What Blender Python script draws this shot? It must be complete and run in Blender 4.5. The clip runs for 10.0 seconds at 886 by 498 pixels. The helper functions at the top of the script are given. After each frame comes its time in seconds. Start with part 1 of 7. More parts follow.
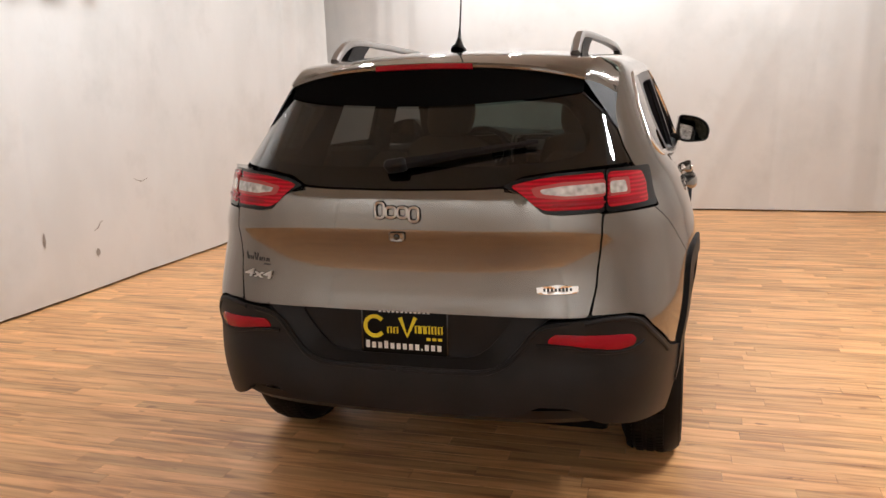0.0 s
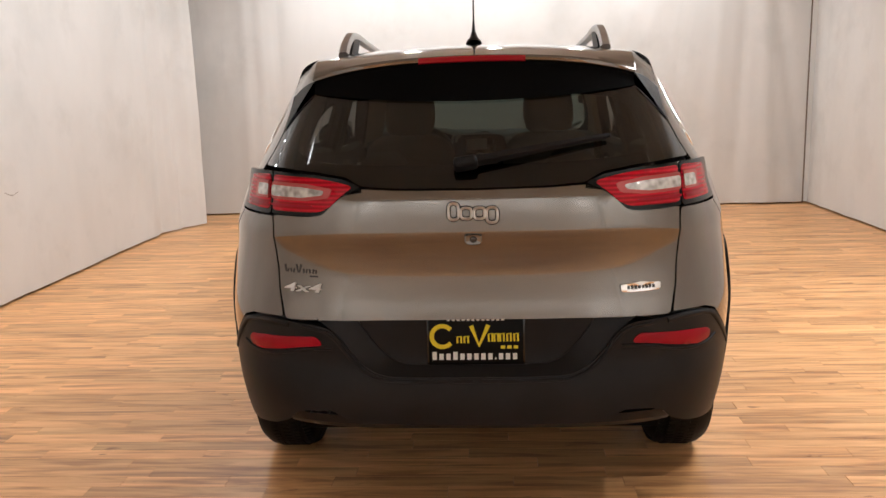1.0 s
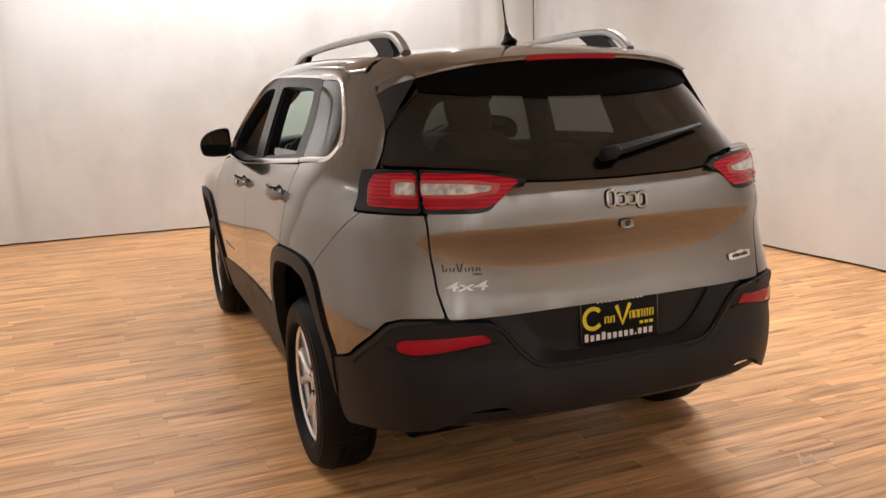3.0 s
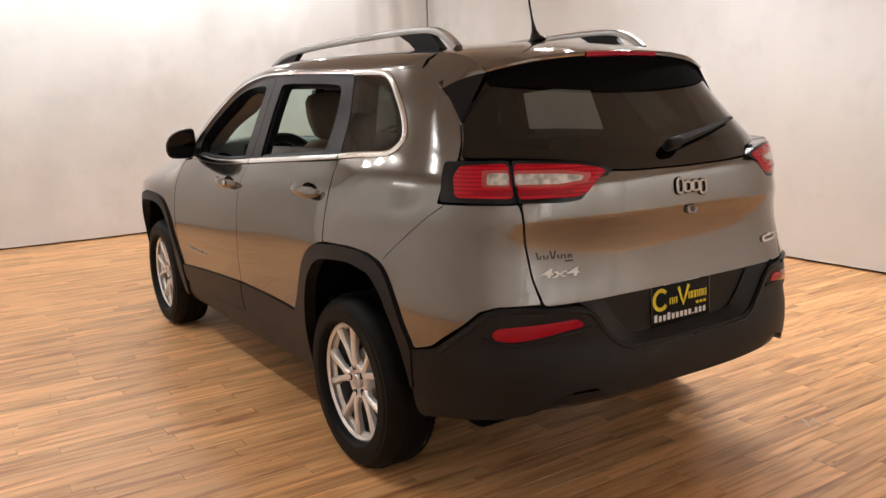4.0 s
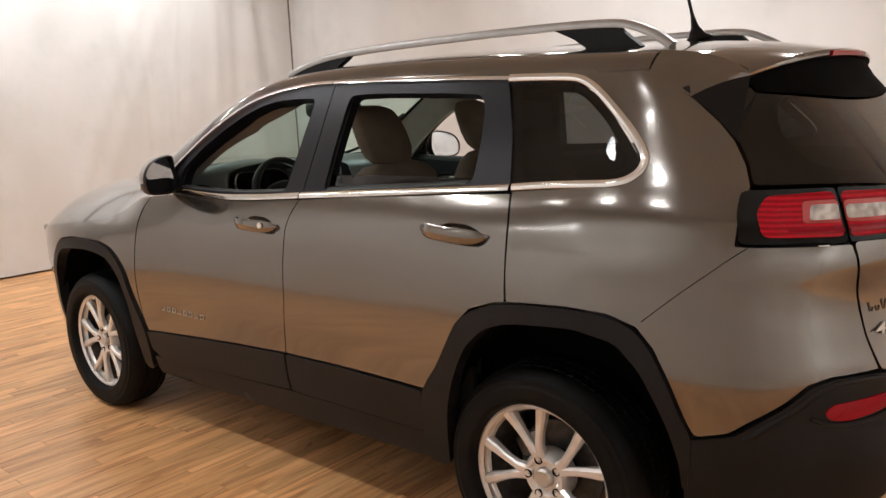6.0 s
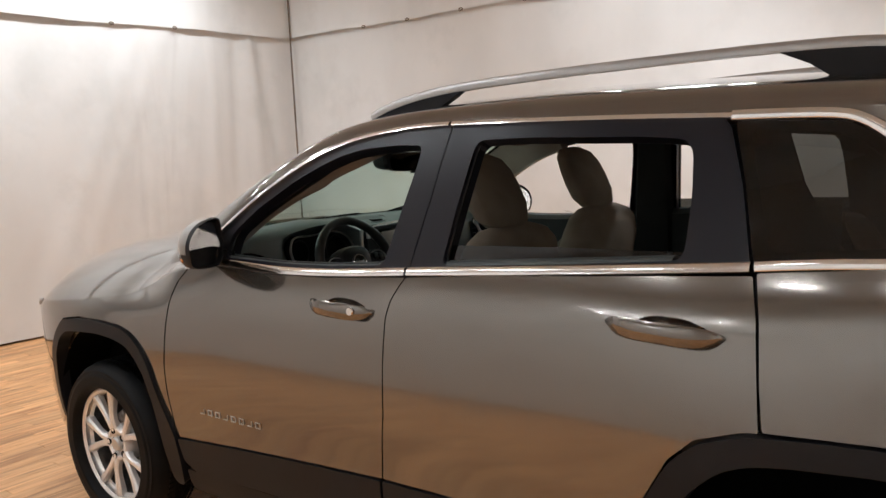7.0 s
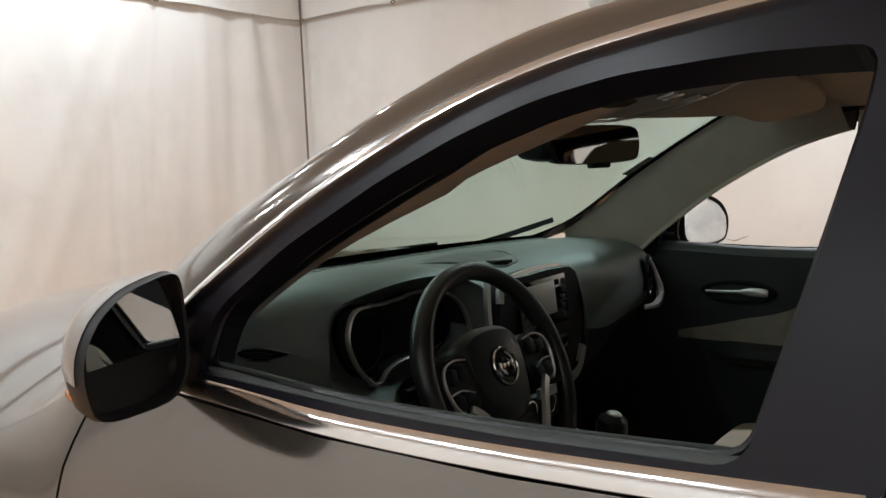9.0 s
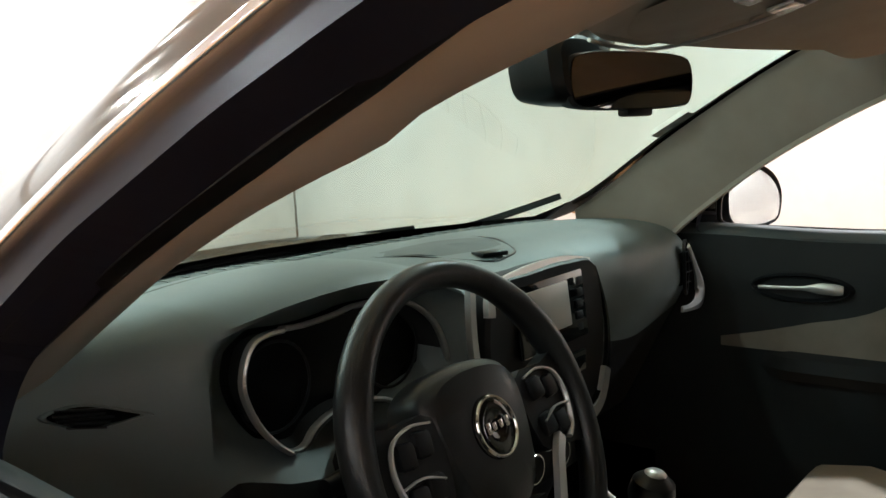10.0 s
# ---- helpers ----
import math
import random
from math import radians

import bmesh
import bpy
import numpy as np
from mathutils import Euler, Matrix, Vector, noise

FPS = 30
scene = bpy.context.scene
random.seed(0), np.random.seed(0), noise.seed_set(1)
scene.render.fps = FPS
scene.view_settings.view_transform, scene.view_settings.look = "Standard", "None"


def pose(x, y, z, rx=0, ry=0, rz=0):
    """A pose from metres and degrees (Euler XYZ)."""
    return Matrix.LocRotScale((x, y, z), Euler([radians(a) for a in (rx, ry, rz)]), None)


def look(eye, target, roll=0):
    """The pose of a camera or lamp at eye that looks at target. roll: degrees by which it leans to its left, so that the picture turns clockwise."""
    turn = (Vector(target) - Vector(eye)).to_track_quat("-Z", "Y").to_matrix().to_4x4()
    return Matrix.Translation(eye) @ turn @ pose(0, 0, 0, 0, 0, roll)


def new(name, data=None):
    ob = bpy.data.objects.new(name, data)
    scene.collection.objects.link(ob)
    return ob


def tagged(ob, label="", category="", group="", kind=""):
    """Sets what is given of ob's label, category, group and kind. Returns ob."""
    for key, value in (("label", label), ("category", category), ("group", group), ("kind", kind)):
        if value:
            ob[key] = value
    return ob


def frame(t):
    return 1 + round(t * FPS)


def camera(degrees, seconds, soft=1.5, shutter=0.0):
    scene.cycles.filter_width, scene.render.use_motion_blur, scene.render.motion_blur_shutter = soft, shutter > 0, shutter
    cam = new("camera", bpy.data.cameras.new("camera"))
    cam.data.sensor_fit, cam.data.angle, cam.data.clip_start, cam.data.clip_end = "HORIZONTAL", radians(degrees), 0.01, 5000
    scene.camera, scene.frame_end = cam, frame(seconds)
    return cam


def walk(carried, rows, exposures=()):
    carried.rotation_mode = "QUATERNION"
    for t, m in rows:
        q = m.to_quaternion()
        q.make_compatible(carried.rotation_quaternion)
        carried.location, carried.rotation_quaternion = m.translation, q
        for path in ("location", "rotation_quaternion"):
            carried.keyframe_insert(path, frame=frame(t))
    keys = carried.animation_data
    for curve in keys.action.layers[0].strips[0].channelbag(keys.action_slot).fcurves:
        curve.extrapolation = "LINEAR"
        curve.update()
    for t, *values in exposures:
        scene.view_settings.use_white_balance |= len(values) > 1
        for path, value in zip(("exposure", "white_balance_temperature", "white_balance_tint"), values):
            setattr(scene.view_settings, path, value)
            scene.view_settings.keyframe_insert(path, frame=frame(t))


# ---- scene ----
cam = camera(56.3, 10.0)
PATH = [
    (0, (0.885, -3.418, 1.519), (0.330, -1.527, 1.13), -1.5),
    (0.5, (0.471, -3.393, 1.508), (0.105, -1.464, 1.112), -1.8),
    (1, (0.057, -3.389, 1.498), (-0.062, -1.43, 1.113), -1.7),
    (1.5, (-0.336, -3.421, 1.507), (-0.224, -1.462, 1.122), -1.8),
    (2, (-0.752, -3.359, 1.494), (-0.423, -1.424, 1.114), -1.9),
    (3.5, (-1.914, -3.022, 1.49), (-1.006, -1.281, 1.11), -2.0),
    (4, (-2.27, -2.832, 1.472), (-1.199, -1.185, 1.096), -1.9),
    (4.5, (-2.544, -2.561, 1.467), (-1.324, -1.023, 1.084), -2.1),
    (5, (-2.75, -2.194, 1.475), (-1.407, -0.762, 1.094), -2.1),
    (5.5, (-2.857, -1.769, 1.489), (-1.431, -0.421, 1.102), -2.2),
    (5.7, (-2.85, -1.599, 1.499), (-1.399, -0.279, 1.109), -2.3),
    (6.8, (-2.643, -0.62, 1.528), (-1.096, 0.619, 1.261), -2.8),
    (7, (-2.577, -0.45, 1.524), (-1.027, 0.787, 1.268), -2.7),
    (7.5, (-2.327, -0.029, 1.519), (-0.769, 1.202, 1.278), -2.6),
    (8, (-2.078, 0.381, 1.488), (-0.518, 1.611, 1.252), -2.6),
    (8.5, (-1.795, 0.721, 1.455), (-0.237, 1.954, 1.23), -2.8),
    (9, (-1.479, 0.955, 1.437), (0.08, 2.189, 1.221), -2.5),
    (9.5, (-1.225, 1.122, 1.395), (0.328, 2.361, 1.166), -2.4),
    (10, (-1.04, 1.241, 1.388), (0.516, 2.47, 1.126), -2.8),
]
walk(cam, [(t, look(eye, target, roll)) for t, eye, target, roll in PATH], [(0, -0.03, 6350, 9), (5.5, 0.0, 6350, 9), (7.0, -0.12, 6100, 7), (8.5, -0.02, 6000, 5), (9.5, 0.28, 6000, 3), (10.0, 0.93, 6050, 4)])

# ---- light ----
world = bpy.data.worlds.new("room_dark")
world.use_nodes = True
world.node_tree.nodes["Background"].inputs[0].default_value = (0.9, 0.85, 0.8, 1)
world.node_tree.nodes["Background"].inputs[1].default_value = 0.02
scene.world = world
scene.view_settings.exposure = 0.0

XL, XR, YF, YB, ZC = -3.54, 3.84, 6.70, -7.2, 3.75


def lamp(name, x, y, z, target, watts, size=0.11, spread=178, col=(1.0, 0.99, 1.0)):
    d = bpy.data.lights.new(name, "AREA")
    d.shape, d.size, d.energy, d.color, d.spread = "DISK", size, watts, col, radians(spread)
    ob = new(name, d)
    ob.matrix_world = look((x, y, z), target)
    return ob


# ---- materials ----
def mat(name, col, rough=0.5, metal=0.0, coat=0.0, spec=0.5, alpha=None):
    m = bpy.data.materials.new(name)
    m.use_nodes = True
    b = m.node_tree.nodes["Principled BSDF"]
    b.inputs["Base Color"].default_value = (*col, 1)
    b.inputs["Roughness"].default_value = rough
    b.inputs["Metallic"].default_value = metal
    b.inputs["Coat Weight"].default_value = coat
    b.inputs["Coat Roughness"].default_value = 0.03
    b.inputs["Specular IOR Level"].default_value = spec
    return m


def nod(m, kind, **sets):
    n = m.node_tree.nodes.new(kind)
    for k, v in sets.items():
        if k in n.inputs:
            n.inputs[k].default_value = v
    return n


def wire(m, a, b):
    m.node_tree.links.new(a, b)


def bsdf(m):
    return m.node_tree.nodes["Principled BSDF"]


def mottle(m, dark, light, scale, detail=4.0, lo=0.35, hi=0.65, stretch=(1, 1, 1), rough=None, bump=0.0, bscale=None, bdist=0.002):
    """Two-colour noise on the base colour, with a finer bump."""
    co = nod(m, "ShaderNodeNewGeometry")
    mp = nod(m, "ShaderNodeMapping")
    mp.inputs["Scale"].default_value = stretch
    wire(m, co.outputs["Position"], mp.inputs["Vector"])
    nz = nod(m, "ShaderNodeTexNoise", Scale=scale, Detail=detail)
    wire(m, mp.outputs[0], nz.inputs["Vector"])
    ramp = nod(m, "ShaderNodeValToRGB")
    ramp.color_ramp.elements[0].position, ramp.color_ramp.elements[1].position = lo, hi
    ramp.color_ramp.elements[0].color, ramp.color_ramp.elements[1].color = (*dark, 1), (*light, 1)
    wire(m, nz.outputs["Fac"], ramp.inputs[0])
    wire(m, ramp.outputs[0], bsdf(m).inputs["Base Color"])
    if rough:
        mr = nod(m, "ShaderNodeMapRange")
        mr.inputs[3].default_value, mr.inputs[4].default_value = rough
        wire(m, nz.outputs["Fac"], mr.inputs[0])
        wire(m, mr.outputs[0], bsdf(m).inputs["Roughness"])
    if bump:
        n2 = nod(m, "ShaderNodeTexNoise", Scale=bscale or scale * 6, Detail=3.0)
        wire(m, mp.outputs[0], n2.inputs["Vector"])
        bp = nod(m, "ShaderNodeBump", Strength=bump, Distance=bdist)
        wire(m, n2.outputs["Fac"], bp.inputs["Height"])
        wire(m, bp.outputs[0], bsdf(m).inputs["Normal"])
    return m


PAINT = mat("car_paint", (0.20, 0.18, 0.16), 0.145, 0.85, 1.0)
PAINT.node_tree.nodes["Principled BSDF"].inputs["Coat Roughness"].default_value = 0.05
PAINT.node_tree.nodes["Principled BSDF"].inputs["Specular Tint"].default_value = (0.55, 0.53, 0.51, 1)
mottle(PAINT, (0.188, 0.173, 0.155), (0.208, 0.192, 0.172), 900.0, 2.0, 0.3, 0.7)
PLASTIC = mottle(mat("grained_black_plastic", (0.012, 0.012, 0.0125), 0.5, spec=0.22), (0.009, 0.009, 0.010), (0.014, 0.014, 0.0155), 6.0, rough=(0.40, 0.54), bump=0.25, bscale=900.0, bdist=0.0006)
GLOSSBLACK = mat("gloss_black_trim", (0.005, 0.005, 0.006), 0.12, 0.0, 0.08, spec=0.22)
FRAMEBLK = mat("glossy_black_frame", (0.009, 0.009, 0.0145), 0.30, spec=0.28)
RUBBER = mat("black_rubber", (0.006, 0.006, 0.0062), 0.28, spec=0.2)
TYRE = mottle(mat("tyre_rubber", (0.010, 0.010, 0.010), 0.6, spec=0.14), (0.004, 0.004, 0.004), (0.008, 0.0078, 0.0075), 14.0, rough=(0.45, 0.7), bump=0.2, bscale=160.0)
CHROME = mat("bright_chrome", (0.86, 0.85, 0.83), 0.13, 1.0)
MIRROR = mat("mirror_silver", (0.80, 0.80, 0.79), 0.015, 1.0)
SATIN = mat("satin_silver", (0.60, 0.59, 0.57), 0.36, 0.75)
RAILM = mottle(mat("satin_rail", (0.45, 0.44, 0.43), 0.38, 0.8), (0.43, 0.42, 0.41), (0.48, 0.47, 0.46), 20.0, rough=(0.3, 0.4))
ALLOY = mottle(mat("silver_alloy", (0.80, 0.77, 0.74), 0.36, 0.42, 0.4), (0.77, 0.74, 0.71), (0.84, 0.81, 0.78), 30.0, rough=(0.25, 0.36))
RED = mat("red_lens", (0.66, 0.004, 0.022), 0.06, 0.0, 0.03, spec=0.25)
RED.node_tree.nodes["Principled BSDF"].inputs["Transmission Weight"].default_value = 0.0
REDDARK = mat("red_reflector", (0.36, 0.003, 0.018), 0.07, 0.0, 0.05, spec=0.25)
PINK = mat("pale_red_rim", (0.46, 0.07, 0.07), 0.2, 0.2, 0.1)
DIMGLASS = mat("dimming_mirror_glass", (0.34, 0.33, 0.30), 0.03, 1.0)
CLEAR = mottle(mat("clear_lens", (0.5, 0.49, 0.48), 0.12, 0.35, 0.8), (0.34, 0.33, 0.32), (0.78, 0.77, 0.76), 40.0, 1.0, lo=0.3, hi=0.7)
# Near-black with the shade of hollows in its colour; matte black under the spoiler.
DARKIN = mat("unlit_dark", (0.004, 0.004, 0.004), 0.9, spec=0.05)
# Dark copy of the wheel alloy, with the shade behind the spokes in its colour.
SHADEDALLOY = mottle(mat("shaded_alloy", (0.10, 0.098, 0.095), 0.45, 0.7), (0.07, 0.068, 0.066), (0.13, 0.128, 0.124), 30.0)
STEEL = mottle(mat("brake_steel", (0.3, 0.29, 0.28), 0.4, 0.9), (0.18, 0.17, 0.16), (0.38, 0.37, 0.36), 40.0)
CHALK = mat("worn_floor_mark", (0.60, 0.43, 0.31), 0.7)


def ribbed(m, scale, dist):
    """Fine moulded ribs, as inside lamp lenses."""
    geo = nod(m, "ShaderNodeNewGeometry")
    wv = nod(m, "ShaderNodeTexWave", Scale=scale)
    wv.bands_direction = "DIAGONAL"
    wire(m, geo.outputs["Position"], wv.inputs["Vector"])
    bp = nod(m, "ShaderNodeBump", Strength=0.6, Distance=dist)
    wire(m, wv.outputs["Fac"], bp.inputs["Height"])
    wire(m, bp.outputs[0], bsdf(m).inputs["Normal"])


ribbed(RED, 150.0, 0.0003)
# Bright and dark bands that the inner optics give, painted into the red.
geo_ = nod(RED, "ShaderNodeNewGeometry")
rows_ = nod(RED, "ShaderNodeTexWave", Scale=24.0, Distortion=0.6, Detail=1.0)
rows_.bands_direction = "Z"
wire(RED, geo_.outputs["Position"], rows_.inputs["Vector"])
reds = nod(RED, "ShaderNodeValToRGB")
reds.color_ramp.elements[0].color, reds.color_ramp.elements[1].color = (0.30, 0.002, 0.010, 1), (0.62, 0.005, 0.022, 1)
wire(RED, rows_.outputs["Fac"], reds.inputs[0])
wire(RED, reds.outputs[0], bsdf(RED).inputs["Base Color"])
ribbed(CLEAR, 120.0, 0.0006)
YELLOW = mat("yellow_print", (0.80, 0.66, 0.02), 0.5)
WHITEP = mat("white_print", (0.82, 0.82, 0.80), 0.5)
PLATEBLK = mat("black_plate_card", (0.004, 0.004, 0.004), 0.45, spec=0.12)


def glass(name, tint, rough=0.0):
    m = bpy.data.materials.new(name)
    m.use_nodes = True
    nt = m.node_tree
    nt.nodes.clear()
    out = nt.nodes.new("ShaderNodeOutputMaterial")
    tr = nt.nodes.new("ShaderNodeBsdfTransparent")
    gl = nt.nodes.new("ShaderNodeBsdfGlossy")
    mix = nt.nodes.new("ShaderNodeMixShader")
    fr = nt.nodes.new("ShaderNodeLayerWeight")
    fr.inputs[0].default_value = 0.5
    pw = nt.nodes.new("ShaderNodeMath")
    pw.operation = "POWER"
    pw.inputs[1].default_value = 4.0
    ma = nt.nodes.new("ShaderNodeMath")
    ma.operation = "MULTIPLY_ADD"
    ma.inputs[1].default_value, ma.inputs[2].default_value = 0.9, 0.045
    nt.links.new(fr.outputs["Facing"], pw.inputs[0])
    nt.links.new(pw.outputs[0], ma.inputs[0])
    tr.inputs[0].default_value = (*tint, 1)
    gl.inputs["Roughness"].default_value = rough
    gl.inputs["Color"].default_value = (1, 1, 1, 1)
    nt.links.new(ma.outputs[0], mix.inputs[0])
    nt.links.new(tr.outputs[0], mix.inputs[1])
    nt.links.new(gl.outputs[0], mix.inputs[2])
    nt.links.new(mix.outputs[0], out.inputs[0])
    return m


TINT = glass("privacy_glass", (0.090, 0.097, 0.093))
SCREENGLASS = glass("windscreen_glass", (0.67, 0.86, 0.80))


# ---- geometry helpers ----
from mathutils.geometry import delaunay_2d_cdt


def mesh(name, verts, faces, material, parent=None, label="", smooth=True, normals=None):
    me = bpy.data.meshes.new(name)
    me.from_pydata([tuple(v) for v in verts], [], faces)
    if material:
        me.materials.append(material)
    if smooth:
        me.polygons.foreach_set("use_smooth", [True] * len(me.polygons))
    me.update()
    if normals:
        me.normals_split_custom_set_from_vertices([tuple(n) for n in normals])
    ob = new(name, me)
    ob.parent = parent
    if label:
        tagged(ob, label=label)
    return ob


def part(name, bm, material, parent, label="", smooth=True, angle=35):
    me = bpy.data.meshes.new(name)
    bmesh.ops.recalc_face_normals(bm, faces=bm.faces[:])
    bm.to_mesh(me)
    bm.free()
    me.materials.append(material)
    if smooth:
        me.polygons.foreach_set("use_smooth", [True] * len(me.polygons))
        me.set_sharp_from_angle(angle=radians(angle))
    ob = new(name, me)
    ob.parent = parent
    if label:
        tagged(ob, label=label)
    return ob


def rbox(bm, size, m=None, r=0.01, seg=2):
    """A box with rounded edges, added to bm."""
    made = bmesh.ops.create_cube(bm, size=1.0, matrix=(m or Matrix.Identity(4)) @ Matrix.Diagonal((*size, 1)))
    vs = made["verts"]
    es = list({e for v in vs for e in v.link_edges})
    if r > 0:
        bmesh.ops.bevel(bm, geom=es, offset=min(r, min(size) * 0.49), segments=seg, affect="EDGES", profile=0.5)
    return bm


def loft(bm, rows, close_u=False, close_v=False, caps=False):
    """Quads through rows of points of equal length."""
    vv = [[bm.verts.new(p) for p in row] for row in rows]
    n, k = len(vv), len(vv[0])
    for i in range(n if close_v else n - 1):
        a, b = vv[i], vv[(i + 1) % n]
        for j in range(k if close_u else k - 1):
            q = (a[j], a[(j + 1) % k], b[(j + 1) % k], b[j])
            if len(set(q)) == 4:
                bm.faces.new(q)
    if caps:
        bm.faces.new(vv[0][::-1])
        bm.faces.new(vv[-1])
    return bm


def sweep(bm, pts, prof, closed=False, up=(0, 0, 1), scale=None):
    """Sweeps a closed 2D profile (side, up) along pts."""
    pts = [Vector(p) for p in pts]
    n = len(pts)
    rows = []
    for i, p in enumerate(pts):
        a = pts[(i - 1) % n] if closed or i else p
        b = pts[(i + 1) % n] if closed or i < n - 1 else p
        t = (b - a).normalized()
        s = t.cross(Vector(up))
        s = s.normalized() if s.length > 1e-5 else Vector((1, 0, 0))
        u = s.cross(t)
        k = scale(i / (n - 1)) if scale else 1.0
        rows.append([p + s * (x * k) + u * (y * k) for x, y in prof])
    return loft(bm, rows, close_u=True, close_v=closed, caps=not closed)


def ring(rx, ry=None, n=10):
    ry = ry or rx
    return [(rx * math.cos(2 * math.pi * i / n), ry * math.sin(2 * math.pi * i / n)) for i in range(n)]


def lathe(bm, prof, m, n=48):
    """Turns (along, radius) pairs round the local z axis."""
    rows = [[m @ Vector((r * math.cos(2 * math.pi * i / n), r * math.sin(2 * math.pi * i / n), h)) for i in range(n)] for h, r in prof]
    return loft(bm, rows, close_u=True)


def rounded(pts, r=0.02, n=5):
    """A closed outline with its corners rounded; a point may carry its own radius."""
    out = []
    k = len(pts)
    for i in range(k):
        p = Vector(pts[i][:2])
        a, b = Vector(pts[i - 1][:2]), Vector(pts[(i + 1) % k][:2])
        rr = pts[i][2] if len(pts[i]) > 2 else r
        da, db = (a - p), (b - p)
        c = min(rr, da.length * 0.48, db.length * 0.48)
        if c < 1e-4:
            out.append(p)
            continue
        p0, p1 = p + da.normalized() * c, p + db.normalized() * c
        for j in range(n + 1):
            t = j / n
            out.append(p0 * (1 - t) ** 2 + p * 2 * t * (1 - t) + p1 * t * t)
    return out


def dense(loop_, step):
    out = []
    k = len(loop_)
    for i in range(k):
        a, b = loop_[i], loop_[(i + 1) % k]
        m = max(1, math.ceil((b - a).length / step))
        out += [a.lerp(b, j / m) for j in range(m)]
    clean = []
    for p in out:
        if not clean or (p - clean[-1]).length > 1e-4:
            clean.append(p)
    return clean


def inside(p, poly):
    hit, j = False, len(poly) - 1
    for i in range(len(poly)):
        a, b = poly[i], poly[j]
        if (a.y > p.y) != (b.y > p.y) and p.x < (b.x - a.x) * (p.y - a.y) / (b.y - a.y) + a.x:
            hit = not hit
        j = i
    return hit


def panel(name, outline, chart, material, parent, holes=(), step=0.035, depth=0.016, off=0.0, label="", core=(0, 0.9, 0.9), dome=0.0):
    """A sheet over an outline in chart coordinates, bent to the chart's surface, with edges turned inwards by depth."""
    loops = [dense(list(l), step) for l in (outline, *holes)]
    pts, edges = [], []
    for l in loops:
        n0 = len(pts)
        pts += l
        edges += [(n0 + i, n0 + (i + 1) % len(l)) for i in range(len(l))]
    lo = Vector((min(p.x for p in loops[0]), min(p.y for p in loops[0])))
    hi = Vector((max(p.x for p in loops[0]), max(p.y for p in loops[0])))
    rim = list(pts)
    for i in range(int((hi.x - lo.x) / step) + 1):
        for j in range(int((hi.y - lo.y) / step) + 1):
            p = lo + Vector(((i + 0.5) * step, (j + 0.5) * step))
            if inside(p, loops[0]) and not any(inside(p, h) for h in loops[1:]) and min((p - q).length_squared for q in rim) > (0.45 * step) ** 2:
                pts.append(p)
    vs, es, fs, *_ = delaunay_2d_cdt(pts, edges, [], 1, 1e-6, False)
    mids = [(vs[f[0]] + vs[f[1]] + vs[f[2]]) / 3 for f in fs]
    fs = [f for f, q in zip(fs, mids) if inside(q, loops[0]) and not any(inside(q, h) for h in loops[1:])]
    core = Vector(core)
    verts, norms = [], []
    e = 0.002
    for p in vs:
        c = chart(p.x, p.y)
        nrm = (chart(p.x + e, p.y) - chart(p.x - e, p.y)).cross(chart(p.x, p.y + e) - chart(p.x, p.y - e))
        nrm = nrm.normalized() if nrm.length > 1e-12 else Vector((0, 0, 1))
        if nrm.dot(c - core) < 0:
            nrm = -nrm
        verts.append(c + nrm * off)
        norms.append(nrm)
    faces, count = [], {}
    for f in fs:
        a, b, c = (verts[k] for k in f[:3])
        f = list(f) if (b - a).cross(c - a).dot(norms[f[0]]) > 0 else list(f)[::-1]
        faces.append(f)
        for i in range(len(f)):
            count[(f[i], f[(i + 1) % len(f)])] = 1
    if dome:
        rimset = [vs[i] for i in {k for (a, b) in count if (b, a) not in count for k in (a, b)}]
        for i, p in enumerate(vs):
            d = min((p - q).length for q in rimset)
            verts[i] = verts[i] + norms[i] * dome * (1 - math.exp(-d / 0.012))
    nv = list(norms)
    for (a, b) in [k for k in count if (k[1], k[0]) not in count]:
        i = len(verts)
        da, db = verts[a] - norms[a] * depth, verts[b] - norms[b] * depth
        verts += [verts[a], verts[b], db, da]
        nv += [Vector((0, 0, 0))] * 4
        faces.append([i + 1, i, i + 3, i + 2])
    return mesh(name, verts, faces, material, parent, label, True, None if dome else nv)


